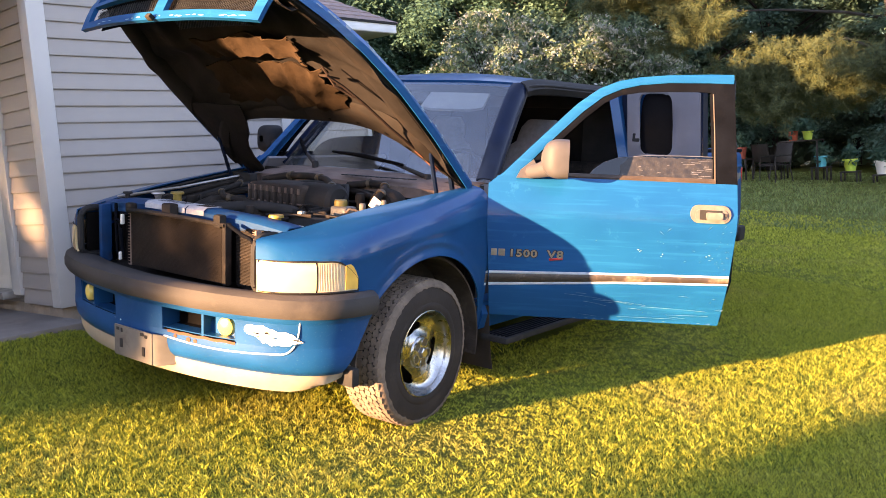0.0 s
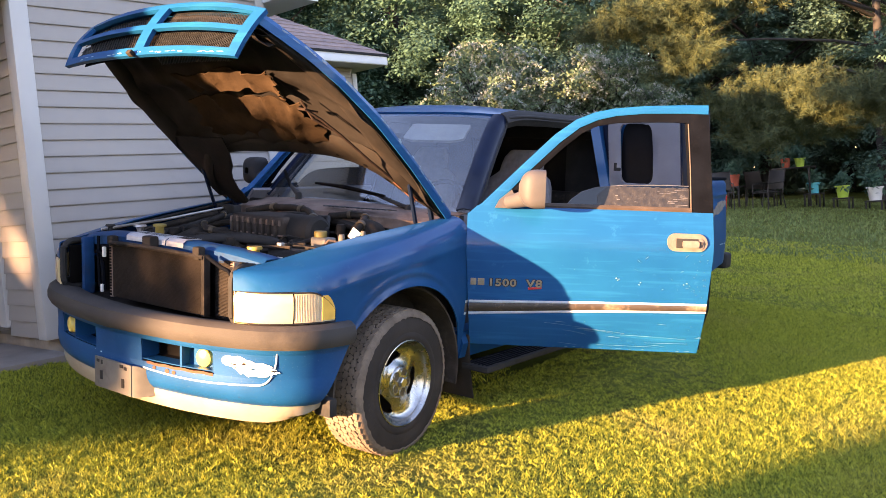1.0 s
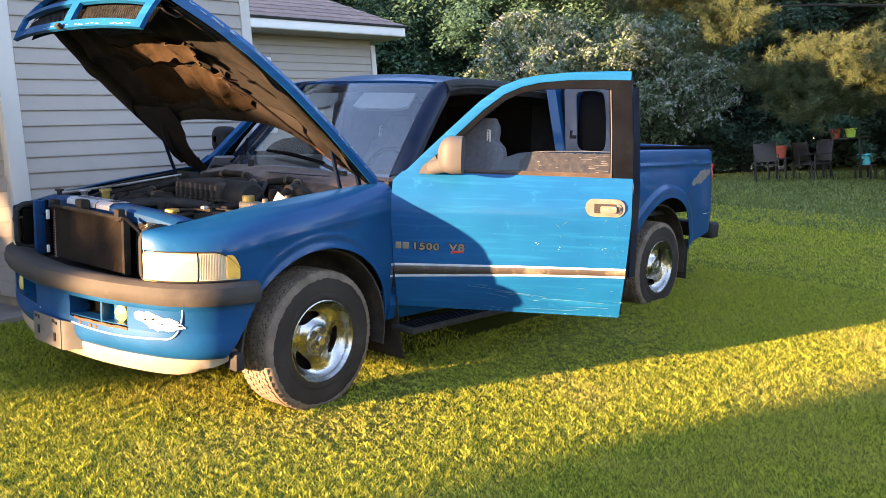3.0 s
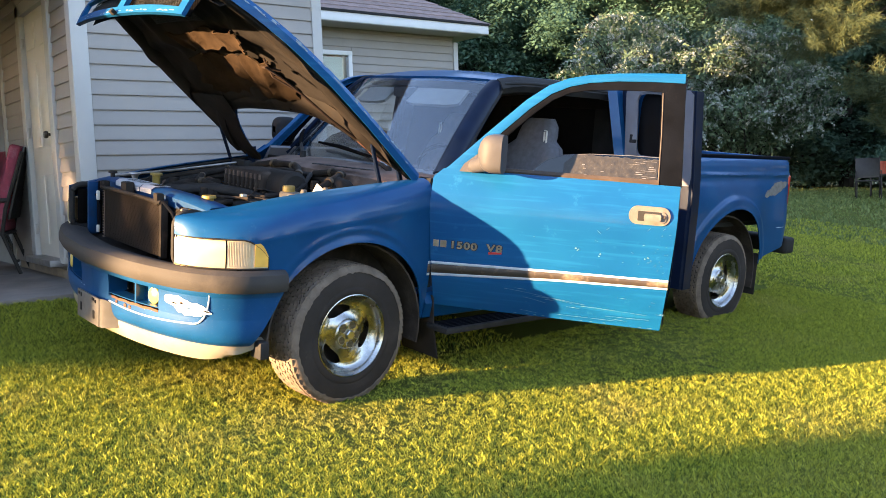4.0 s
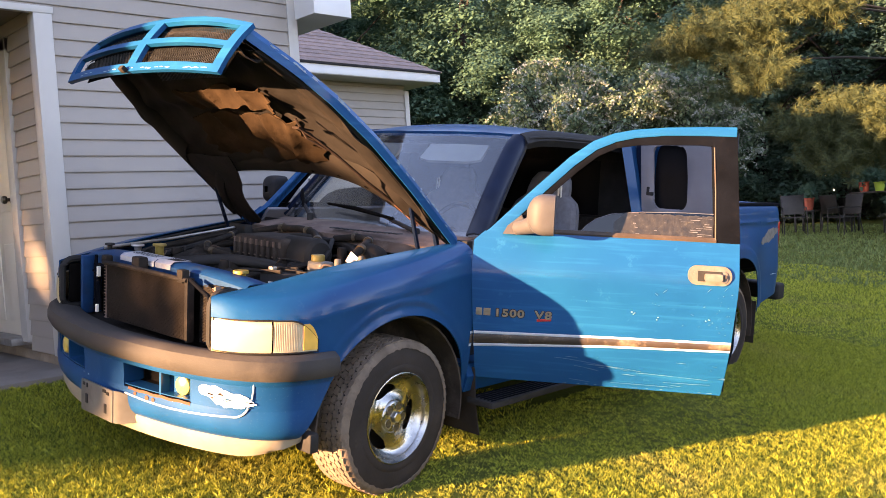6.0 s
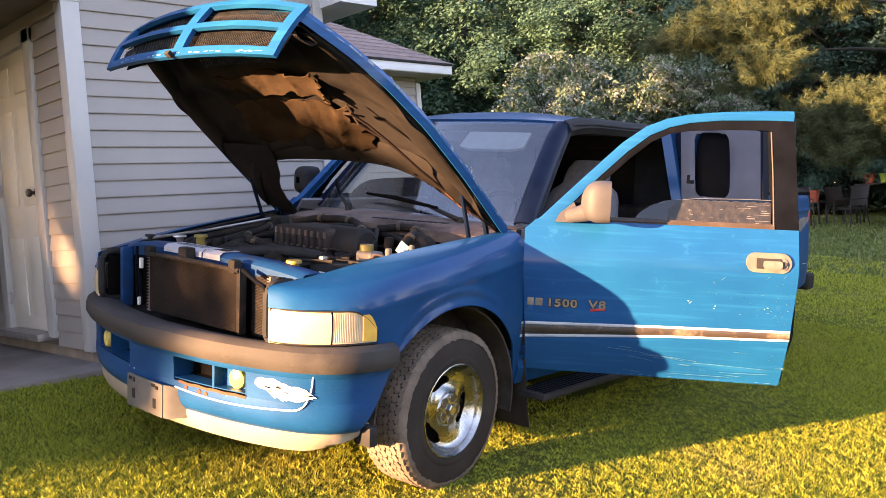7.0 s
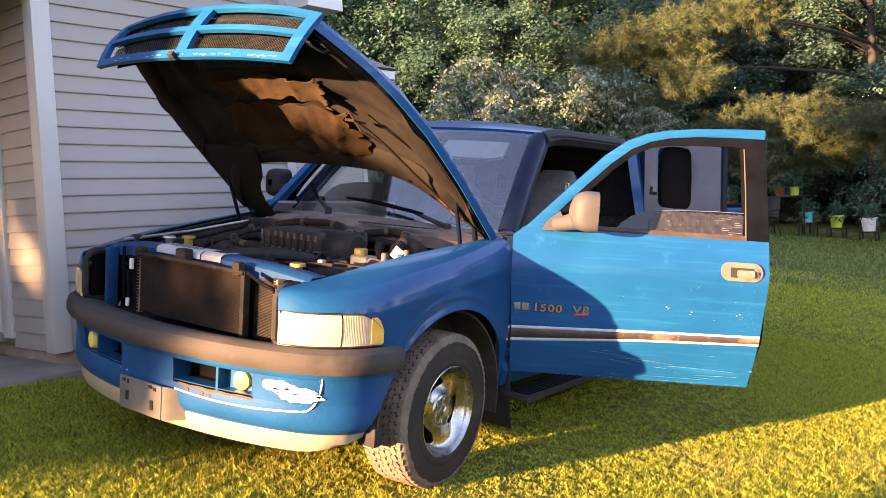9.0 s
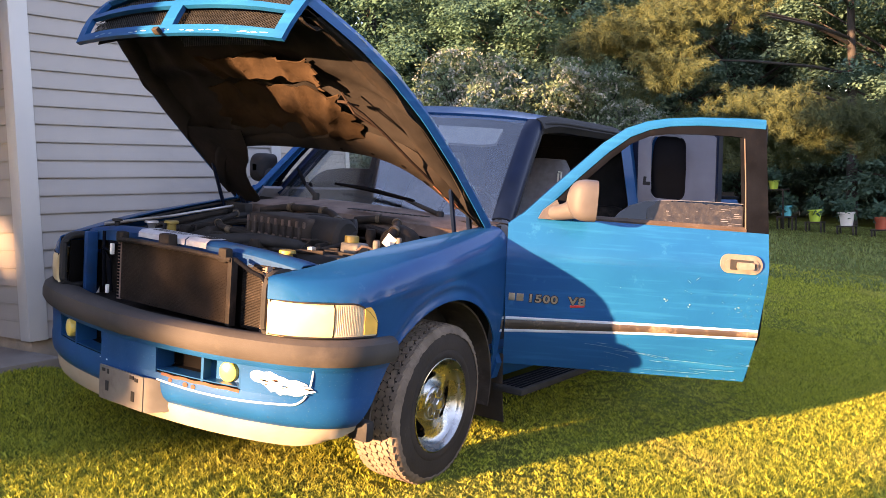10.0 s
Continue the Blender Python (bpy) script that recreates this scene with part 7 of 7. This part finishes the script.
GREENS = "broadleaf trees at the wood's edge"
base = [deciduous("tree", 11, 3.0, 78, 700, 0.078, LEAF_MID), deciduous("tree", 12, 3.2, 84, 460, 0.135, LEAF_DARK), deciduous("tree", 9, 2.8, 70, 720, 0.075, LEAF_MID, 0.04), deciduous("tree", 14, 3.0, 80, 170, 0.22, LEAF_DARK, 0.46), deciduous("tree", 12, 3.0, 80, 660, 0.078, LEAF_SHADE, 0.06), deciduous("tree", 18, 4.4, 85, 150, 0.30, LEAF_DARK, 0.10, 1.15)]
labels = ["tall green broadleaf tree at the lawn's edge", "tall dark green broadleaf tree in the wood", "bushy green broadleaf tree with leaves down to the ground", "tall high-crowned broadleaf tree, unseen, added to block the sun", "deep green broadleaf tree in the wood's shade", "tall unseen broadleaf tree, added to block low sun and eastern sky"]
for t_, l_ in zip(base, labels):
    tagged(t_, l_, "tree", GREENS)
random.seed(8)
spots = []
for k in range(19):
    an = radians(2 + 4.6 * k)
    D = 30 + random.uniform(-2.0, 3.0)
    spots.append((3.5 - D * math.sin(an), -2.7 + D * math.cos(an), 4 if k < 7 else (2, 0)[k % 2], random.uniform(0.85, 1.15)))
for k in range(13):
    an = radians(-1 + 7.0 * k)
    D = 38 + random.uniform(-2.5, 2.5)
    spots.append((3.5 - D * math.sin(an), -2.7 + D * math.cos(an), 1, random.uniform(1.1, 1.45)))
# unseen trees to the west and south, placed to block the low sun
for s_, y_ in ((10.5, -25), (14.0, -24), (18.0, -23)):
    spots.append((s_ + 0.262 * y_, y_, 1, 0.95))
for s_, y_, k_ in ((-13.2, -42, 0.84), (-20.5, -41, 0.80), (-26.0, -42, 0.88), (-32.0, -40, 0.8), (9.5, -42, 1.0), (15.0, -40, 1.1), (21.0, -42, 1.0)):
    spots.append((s_ + 0.262 * y_, y_, 5, k_))
for s_, y_ in ((-1.6, -27), (-2.8, -30)):
    spots.append((s_ + 0.262 * y_, y_, 3, 1.0))
# unseen trees on the east, added to darken sky light and paint reflections
for k in range(9):
    spots.append((22 + random.uniform(-2, 2), -20 + 6.2 * k, 5, random.uniform(0.34, 0.44)))
for k in range(6):
    spots.append((4 + 4.2 * k, 31 + random.uniform(-2, 2), 1, random.uniform(0.9, 1.2)))
used = set()
for x, y, k, s in spots:
    m = pose(x, y, float(height(x, y)), 0, 0, random.uniform(0, 360)) @ Matrix.Diagonal((s, s, s * random.uniform(0.9, 1.1), 1))
    if k in used:
        c = copy_thing(base[k], m)
        c.matrix_basis = m
    else:
        used.add(k)
        base[k].matrix_basis = m
# unseen small round tree behind the camera, shaped to shade the truck's nose
small = new("small_tree")
small.location = (-0.75 - 0.262 * 20, -20, float(height(-5.84, -20)))
part("trunk", tube([(0, 0, -0.2), (0.05, 0.03, 1.0), (0, 0, 1.9), (0.05, 0, 3.0)], [0.10, 0.08, 0.06, 0.02], 8), BARK, small)
P = rng.normal(size=(20000, 3)); P /= np.linalg.norm(P, axis=1, keepdims=True); P *= rng.random((20000, 1)) ** 0.36
P[:, 0] *= 1 + 0.6 * np.minimum(P[:, 2], 0)
P = P[(rng.random(20000) > (P[:, 0] - 0.03) / 0.95) | (P[:, 0] < 0.03)]
wide_ = np.where(P[:, :1] > 0.1, 1.2 + 0.44 * (P[:, :1] - 0.1) / 0.9, 1.2)
P = P * np.concatenate([wide_, 0 * wide_ + 1.2, 0 * wide_ + 1.15], 1) * (1 + 0.12 * np.sin(P[:, :1] * 7) * np.cos(P[:, 2:] * 6)) + np.array([0, 0, 3.92 - small.location.z])
# crown cut off on one side so sun still reaches the porch wall
P = P[P[:, 0] - 0.262 * P[:, 1] > -0.90 + 0.05 * np.sin(P[:, 2] * 9)]
V, F = leaves(P, 0.12)
arrays_ob("crown", V, F, LEAF_MID, small)
tagged(small, "small round green tree, unseen, its crown shaped to shade the truck's nose", "tree")
# dense trees added to block light; two chinks in the first shape sun patches
def dense_tree(s_, y_, wide, tall, zc, n, chinks=()):
    t = new("tree")
    x_ = s_ + 0.262 * y_
    t.location = (x_, y_, float(height(x_, y_)))
    part("trunk", tube([(0, 0, -0.2), (0.05, 0.03, zc * 0.4), (0, 0, zc * 0.9), (0.05, 0, zc * 1.4)], [0.22, 0.18, 0.12, 0.03], 8), BARK, t)
    Q = rng.normal(size=(n, 3)); Q /= np.linalg.norm(Q, axis=1, keepdims=True); Q *= rng.random((n, 1)) ** 0.33
    Q *= 1 + 0.10 * np.sin(Q[:, :1] * 6 + 1) * np.cos(Q[:, 2:] * 7)
    Q = Q * np.array([wide, wide * 0.7, tall]) + np.array([0, 0, zc])
    across = Q[:, 0] - 0.262 * Q[:, 1]
    for c, z, w, h, lean_ in chinks:
        ds = across - c
        dz = Q[:, 2] + t.location.z - z + lean_ * ds
        keep = (ds / w) ** 2 + (dz / h) ** 2 > 1
        Q, across = Q[keep], across[keep]
    V, F = leaves(Q, 0.27)
    arrays_ob("crown", V, F, LEAF_DARK, t)
    return tagged(t, "dense dark green tree, placed to cut light off the lawn and porch", "tree")


dense_tree(-3.0, -28, 2.4, 4.6, 5.6, 17000, ((1.03, 5.42, 0.42, 0.40, 0.9), (0.18, 5.40, 0.24, 0.30, 0.0)))
dense_tree(5.92, -22, 3.4, 3.3, 3.0, 20000)
dense_tree(-8.0, -2.0, 2.2, 2.6, 2.4, 9000)
# undergrowth that closes the wood
n = 80000
an = np.radians(rng.uniform(-4, 100, n)); D = rng.uniform(32, 47, n); z = rng.gamma(1.6, 1.2, n) + rng.uniform(0, 11, n) * (D > 40)
P = np.stack([3.5 - D * np.sin(an), -2.7 + D * np.cos(an), z], 1)
P[:, 2] += height(P[:, 0], P[:, 1])
V, F = leaves(P, 0.21)
tagged(arrays_ob("undergrowth", V, F, LEAF_DARK, kind="stuff"), "dark leafy undergrowth filling the wood's edge", "undergrowth")

for x, y, h, r in ((-11.6, 17.0, 5.4, 2.6), (-8.9, 18.7, 5.0, 2.5)):
    sh = spray_shrub("shrub", h, r, 230, 110, 0.065)
    sh.location = (x, y, float(height(x, y)))
    tagged(sh, "large silvery green shrub with arching flowering sprays", "shrub", "silvery shrubs at the lawn's edge")


def pine(x, y, h, clumps):
    t = new("pine_tree")
    t.location = (x, y, float(height(x, y)))
    z0 = t.location.z
    bm = tube([(0, 0, -0.3), (0.05, 0, h * 0.4), (-0.05, 0.05, h)], [0.16, 0.12, 0.05], 10)
    P, A = [], []
    for cx, cy, cz, rad in clumps:
        c = np.array([cx - x, cy - y, cz - z0])
        st = np.array([0, 0, max(1.6, c[2] + 0.1)])
        mid = st * 0.4 + c * 0.6 + np.array([0, 0, 0.25])
        wob = rng.normal(size=3) * 0.22
        if len(P) % 11 == 0:
            tube([tuple(st), tuple(st * 0.75 + c * 0.25 + wob * 0.6 + np.array([0, 0, 0.2])), tuple(mid + wob), tuple(c)], [0.05, 0.04, 0.03, 0.008], 6, bm=bm)
        m = int(48 * rad)
        q = rng.normal(size=(m, 3)) * np.array([0.48, 0.48, 0.22]) * rad
        P.append(c + q)
        A.append(q / (np.linalg.norm(q, axis=1, keepdims=True) + 0.1) + np.array([0, 0, 0.55]) + rng.normal(size=(m, 3)) * 0.3)
    part("trunk", bm, BARK, t)
    # sprays: needles fan out from each twig's end
    P, A = np.concatenate(P), np.concatenate(A)
    A /= np.linalg.norm(A, axis=1, keepdims=True)
    k = 110
    C = np.repeat(P, k, 0) + np.repeat(A, k, 0) * rng.uniform(-0.16, 0.08, (len(P) * k, 1))
    a = np.repeat(A, k, 0) * 0.55 + rng.normal(size=C.shape) * 0.62; a /= np.linalg.norm(a, axis=1, keepdims=True)
    b = np.cross(a, rng.normal(size=a.shape)); b /= np.linalg.norm(b, axis=1, keepdims=True)
    L = rng.uniform(0.10, 0.21, len(C))[:, None]
    V = np.stack([C - b * 0.006, C + b * 0.006, C + a * L - np.array([0, 0, 0.03])], 1).reshape(-1, 3)
    F = np.arange(3 * len(C)).reshape(-1, 3)
    arrays_ob("needles", V, F, NEEDLE, t)
    return tagged(t, "pine tree with long yellow-green needle clumps over the lawn", "tree")


random.seed(31)
# boughs: middle, half spread across, along and up, how many tufts
cl = []
for x, y, z, dx, dy, dz, n in ((-5.9, 16.0, 5.0, 1.1, 0.5, 0.30, 9), (-5.15, 16.0, 4.1, 0.45, 0.4, 0.55, 7), (-6.9, 15.9, 4.75, 0.6, 0.4, 0.25, 4), (-3.9, 16.3, 5.3, 1.0, 0.6, 0.25, 6), (-4.1, 17.0, 2.75, 0.7, 0.5, 0.28, 7), (-3.0, 17.0, 2.75, 0.8, 0.6, 0.40, 9),
                               (-2.0, 17.1, 2.5, 0.9, 0.6, 0.42, 9), (-0.9, 17.3, 2.35, 0.8, 0.6, 0.40, 8), (-3.1, 17.0, 2.1, 1.2, 0.5, 0.22, 7), (-1.5, 17.0, 5.9, 1.6, 0.7, 0.4, 6), (-3.6, 17.2, 6.9, 2.0, 0.8, 0.6, 8)):
    for k in range(n):
        a, q = random.uniform(0, 2 * math.pi), math.sqrt(random.random())
        cl.append((x + dx * q * math.cos(a), y + random.uniform(-dy, dy), z + dz * q * math.sin(a), random.uniform(0.6, 0.85)))
pine(-2.95, 23.5, 10.5, cl)

# ---- things on the far lawn ----
POT_BLUE = mat("turquoise_pot", (0.03, 0.38, 0.45), 0.45, var=0.1, scale=6)
POT_GREEN = mat("lime_pot", (0.35, 0.50, 0.06), 0.45, var=0.1, scale=6)
POT_WHITE = mat("white_pot", (0.60, 0.58, 0.55), 0.5, var=0.08, scale=6)
POT_RED = mat("terracotta_pot", (0.36, 0.07, 0.035), 0.7, var=0.15, scale=6)


def pot(x, y, z, r, h, material, label, plants=True):
    p = new("plant_pot")
    p.location = (x, y, z)
    part("pot", lathe([(r * 0.2, 0.0), (r * 0.72, 0.0), (r * 0.95, h * 0.86), (r * 1.08, h * 0.87), (r * 1.08, h), (r * 0.97, h), (r * 0.9, h * 0.9), (0.01, h * 0.88)], 24, axis="Z"), material, p)
    P = rng.normal(size=(170, 3)) * np.array([r * 0.6, r * 0.6, h * 0.42]) + np.array([0, 0, h * 1.35])
    V, F = leaves(P, 0.075, 2.2)
    arrays_ob("plant", V, F, LEAF_MID, p, kind="stuff")
    return tagged(p, label, "plant pot", "flower pots at the wood's edge")


def stand(x, y, w, d, h):
    z0 = float(height(x, y))
    s = new("plant_stand")
    s.location = (x, y, z0)
    part("top", box((w, d, 0.035), (0, 0, h - 0.018), 0.006), IRON, s)
    for sx in (-1, 1):
        for sy in (-1, 1):
            part("leg", box((0.04, 0.04, h - 0.035), (sx * (w / 2 - 0.03), sy * (d / 2 - 0.03), (h - 0.035) / 2), 0.004), IRON, s)
    tagged(s, "low dark plant stand on the grass", "plant stand", "plant stands")
    return z0 + h


for x, y, r, h, material, hh, lab_ in ((-3.51, 19.47, 0.155, 0.27, POT_BLUE, 0.36, "turquoise plant pot with a leafy plant on a stand"), (-2.88, 19.65, 0.165, 0.30, POT_GREEN, 0.28, "lime green plant pot with a leafy plant on a stand"), (-2.19, 19.84, 0.19, 0.33, POT_WHITE, 0.24, "white plant pot with a leafy plant on a stand"), (-1.45, 20.0, 0.17, 0.30, POT_RED, 0.22, "terracotta plant pot with a leafy plant on a stand")):
    pot(x, y, stand(x, y, 0.42, 0.36, hh), r, h, material, lab_)
zt = stand(-3.95, 19.4, 0.95, 0.5, 1.0)
pot(-4.13, 19.35, zt, 0.13, 0.24, POT_RED, "terracotta plant pot on a dark table")
pot(-3.80, 19.42, zt, 0.13, 0.22, POT_GREEN, "lime plant pot on a dark table")
zt = stand(-5.2, 18.6, 0.5, 0.5, 0.55)
pot(-5.2, 18.6, zt, 0.17, 0.30, POT_RED, "brown plant pot on a low stand")


def garden_chair(x, y, turn):
    c = new("garden_chair")
    c.matrix_basis = pose(x, y, float(height(x, y)), 0, 0, turn)
    for sx in (-0.25, 0.25):
        part("side_frame", tube([(sx, -0.26, 0), (sx, -0.24, 0.42), (sx, 0.22, 0.40), (sx, 0.34, 0.95)], 0.014, 6), IRON, c)
        part("rear_leg", tube([(sx, 0.30, 0), (sx, 0.20, 0.41)], 0.014, 6), IRON, c)
        part("armrest", tube([(sx, -0.24, 0.42), (sx, -0.22, 0.63), (sx, 0.27, 0.64)], 0.013, 6), IRON, c)
    part("seat", box((0.5, 0.48, 0.02), (0, -0.01, 0.41), 0.006), IRON, c)
    part("backrest", box((0.48, 0.015, 0.46), (0, 0.285, 0.70), 0.006, rot=pose(0, 0, 0, -12, 0, 0)), IRON, c)
    return tagged(c, "dark metal garden chair on the lawn", "chair", "garden chairs on the lawn")


garden_chair(-5.0, 17.4, 30)
garden_chair(-4.1, 18.0, -25)
garden_chair(-4.6, 18.9, 160)


# ---- porch chair ----
def patio_chair(x, y, turn, z=0.45):
    c = new("patio_chair")
    c.matrix_basis = pose(x, y, z, 0, 0, turn)
    for sx in (-0.28, 0.28):
        part("front_leg", tube([(sx, -0.30, 0.0), (sx, -0.27, 0.36), (sx, -0.28, 0.62)], 0.016, 8), IRON, c)
        part("rear_leg", tube([(sx, 0.34, 0.0), (sx, 0.22, 0.34), (sx, 0.26, 0.55), (sx, 0.42, 1.02)], 0.016, 8), IRON, c)
        part("armrest", tube([(sx, -0.32, 0.60), (sx, -0.2, 0.64), (sx, 0.28, 0.62)], 0.02, 8), IRON, c)
    part("seat_frame", box((0.56, 0.54, 0.025), (0, -0.02, 0.34), 0.008), IRON, c)
    part("seat_cushion", box((0.55, 0.56, 0.10), (0, -0.03, 0.405), 0.04, seg=4), RED_CLOTH, c, "padded red seat cushion")
    part("back_cushion", box((0.53, 0.10, 0.66), (0, 0.285, 0.76), 0.04, seg=4, rot=pose(0, 0, 0, -15, 0, 0)), RED_CLOTH, c, "padded red back cushion")
    part("back_panel", box((0.52, 0.02, 0.62), (0, 0.355, 0.76), 0.006, rot=pose(0, 0, 0, -15, 0, 0)), IRON, c)
    return tagged(c, "dark metal patio chair with red cushions on the porch", "chair", "patio chairs on the porch")


patio_chair(-3.63, -0.86, -20)
patio_chair(-4.85, -0.75, 10)

# ---- grass ----
def blades(n, x0, x1, y0, y1, h, w, keep, tuft=0.018):
    x, y = rng.uniform(x0, x1, n), rng.uniform(y0, y1, n)
    ok = keep(x, y)
    x, y = x[ok], y[ok]
    n = len(x)
    patch = np.array([noise.noise((a * 1.1, b * 1.1, 3.3)) for a, b in zip(x, y)]) if n < 400000 else np.zeros(n)
    z = height(x, y)
    a = rng.random(n) * 2 * np.pi
    # tufts a few centimetres wide, higher than the grass between them
    cell = 1 / tuft
    grid = rng.random((257, 257))
    u, v = (x * cell) % 256, (y * cell) % 256
    i, j = u.astype(int), v.astype(int)
    fu, fv = u - i, v - j
    tf = (grid[i, j] * (1 - fu) + grid[i + 1, j] * fu) * (1 - fv) + (grid[i, j + 1] * (1 - fu) + grid[i + 1, j + 1] * fu) * fv
    hh = h * (0.70 + 0.60 * rng.random(n) ** 2) * (0.50 + 0.75 * tf ** 1.2) * (1 + 0.4 * patch)
    ww = w * rng.uniform(0.6, 1.4, n)
    ln = hh * rng.uniform(0.2, 0.95, n)
    dx, dy = np.cos(a), np.sin(a)
    px, py = -dy * ww / 2, dx * ww / 2
    B = np.stack([x, y, z - 0.005], 1)
    Z = np.zeros(n)
    V = np.stack([B + np.stack([px, py, Z], 1), B - np.stack([px, py, Z], 1), B + np.stack([dx * ln * 0.35 - px * 0.8, dy * ln * 0.35 - py * 0.8, hh * 0.62], 1), B + np.stack([dx * ln, dy * ln, hh], 1)], 1).reshape(-1, 3)
    return V


def lawn(x, y):
    inside = ((x < -1.46) & (y < -0.46)) | ((x < -1.74) & (y < 1.6)) | ((x < -5.2) & (y < 6))
    return ~inside


def near_lawn(x, y):
    """The lawn round the truck's nose and open door, not the strip under the truck."""
    under = (np.abs(x + 0.07 * y) < 0.55) & (y > 0.8)
    return lawn(x, y) & (y > -2.5 + 0.926 * (x - 0.4)) & ~under


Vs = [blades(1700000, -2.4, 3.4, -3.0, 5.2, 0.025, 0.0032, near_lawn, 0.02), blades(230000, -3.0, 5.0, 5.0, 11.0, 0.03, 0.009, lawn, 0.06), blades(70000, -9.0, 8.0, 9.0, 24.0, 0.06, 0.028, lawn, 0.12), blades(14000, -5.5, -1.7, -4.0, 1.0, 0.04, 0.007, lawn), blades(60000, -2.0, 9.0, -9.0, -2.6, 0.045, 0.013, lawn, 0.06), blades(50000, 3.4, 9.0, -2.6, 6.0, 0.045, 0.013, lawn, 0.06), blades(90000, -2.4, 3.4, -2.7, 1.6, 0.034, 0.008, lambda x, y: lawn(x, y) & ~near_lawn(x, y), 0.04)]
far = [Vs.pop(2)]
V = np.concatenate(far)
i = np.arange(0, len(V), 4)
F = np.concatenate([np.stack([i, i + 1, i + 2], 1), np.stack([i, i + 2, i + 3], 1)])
tagged(arrays_ob("grass", V, F, GRASS_FAR, kind="stuff"), "far lawn grass, dulled for haze and shade", "grass")
V = np.concatenate(Vs)
i = np.arange(0, len(V), 4)
F = np.concatenate([np.stack([i, i + 1, i + 2], 1), np.stack([i, i + 2, i + 3], 1)])
tagged(arrays_ob("grass", V, F, GRASS, kind="stuff"), "short yellow-green lawn grass", "grass")
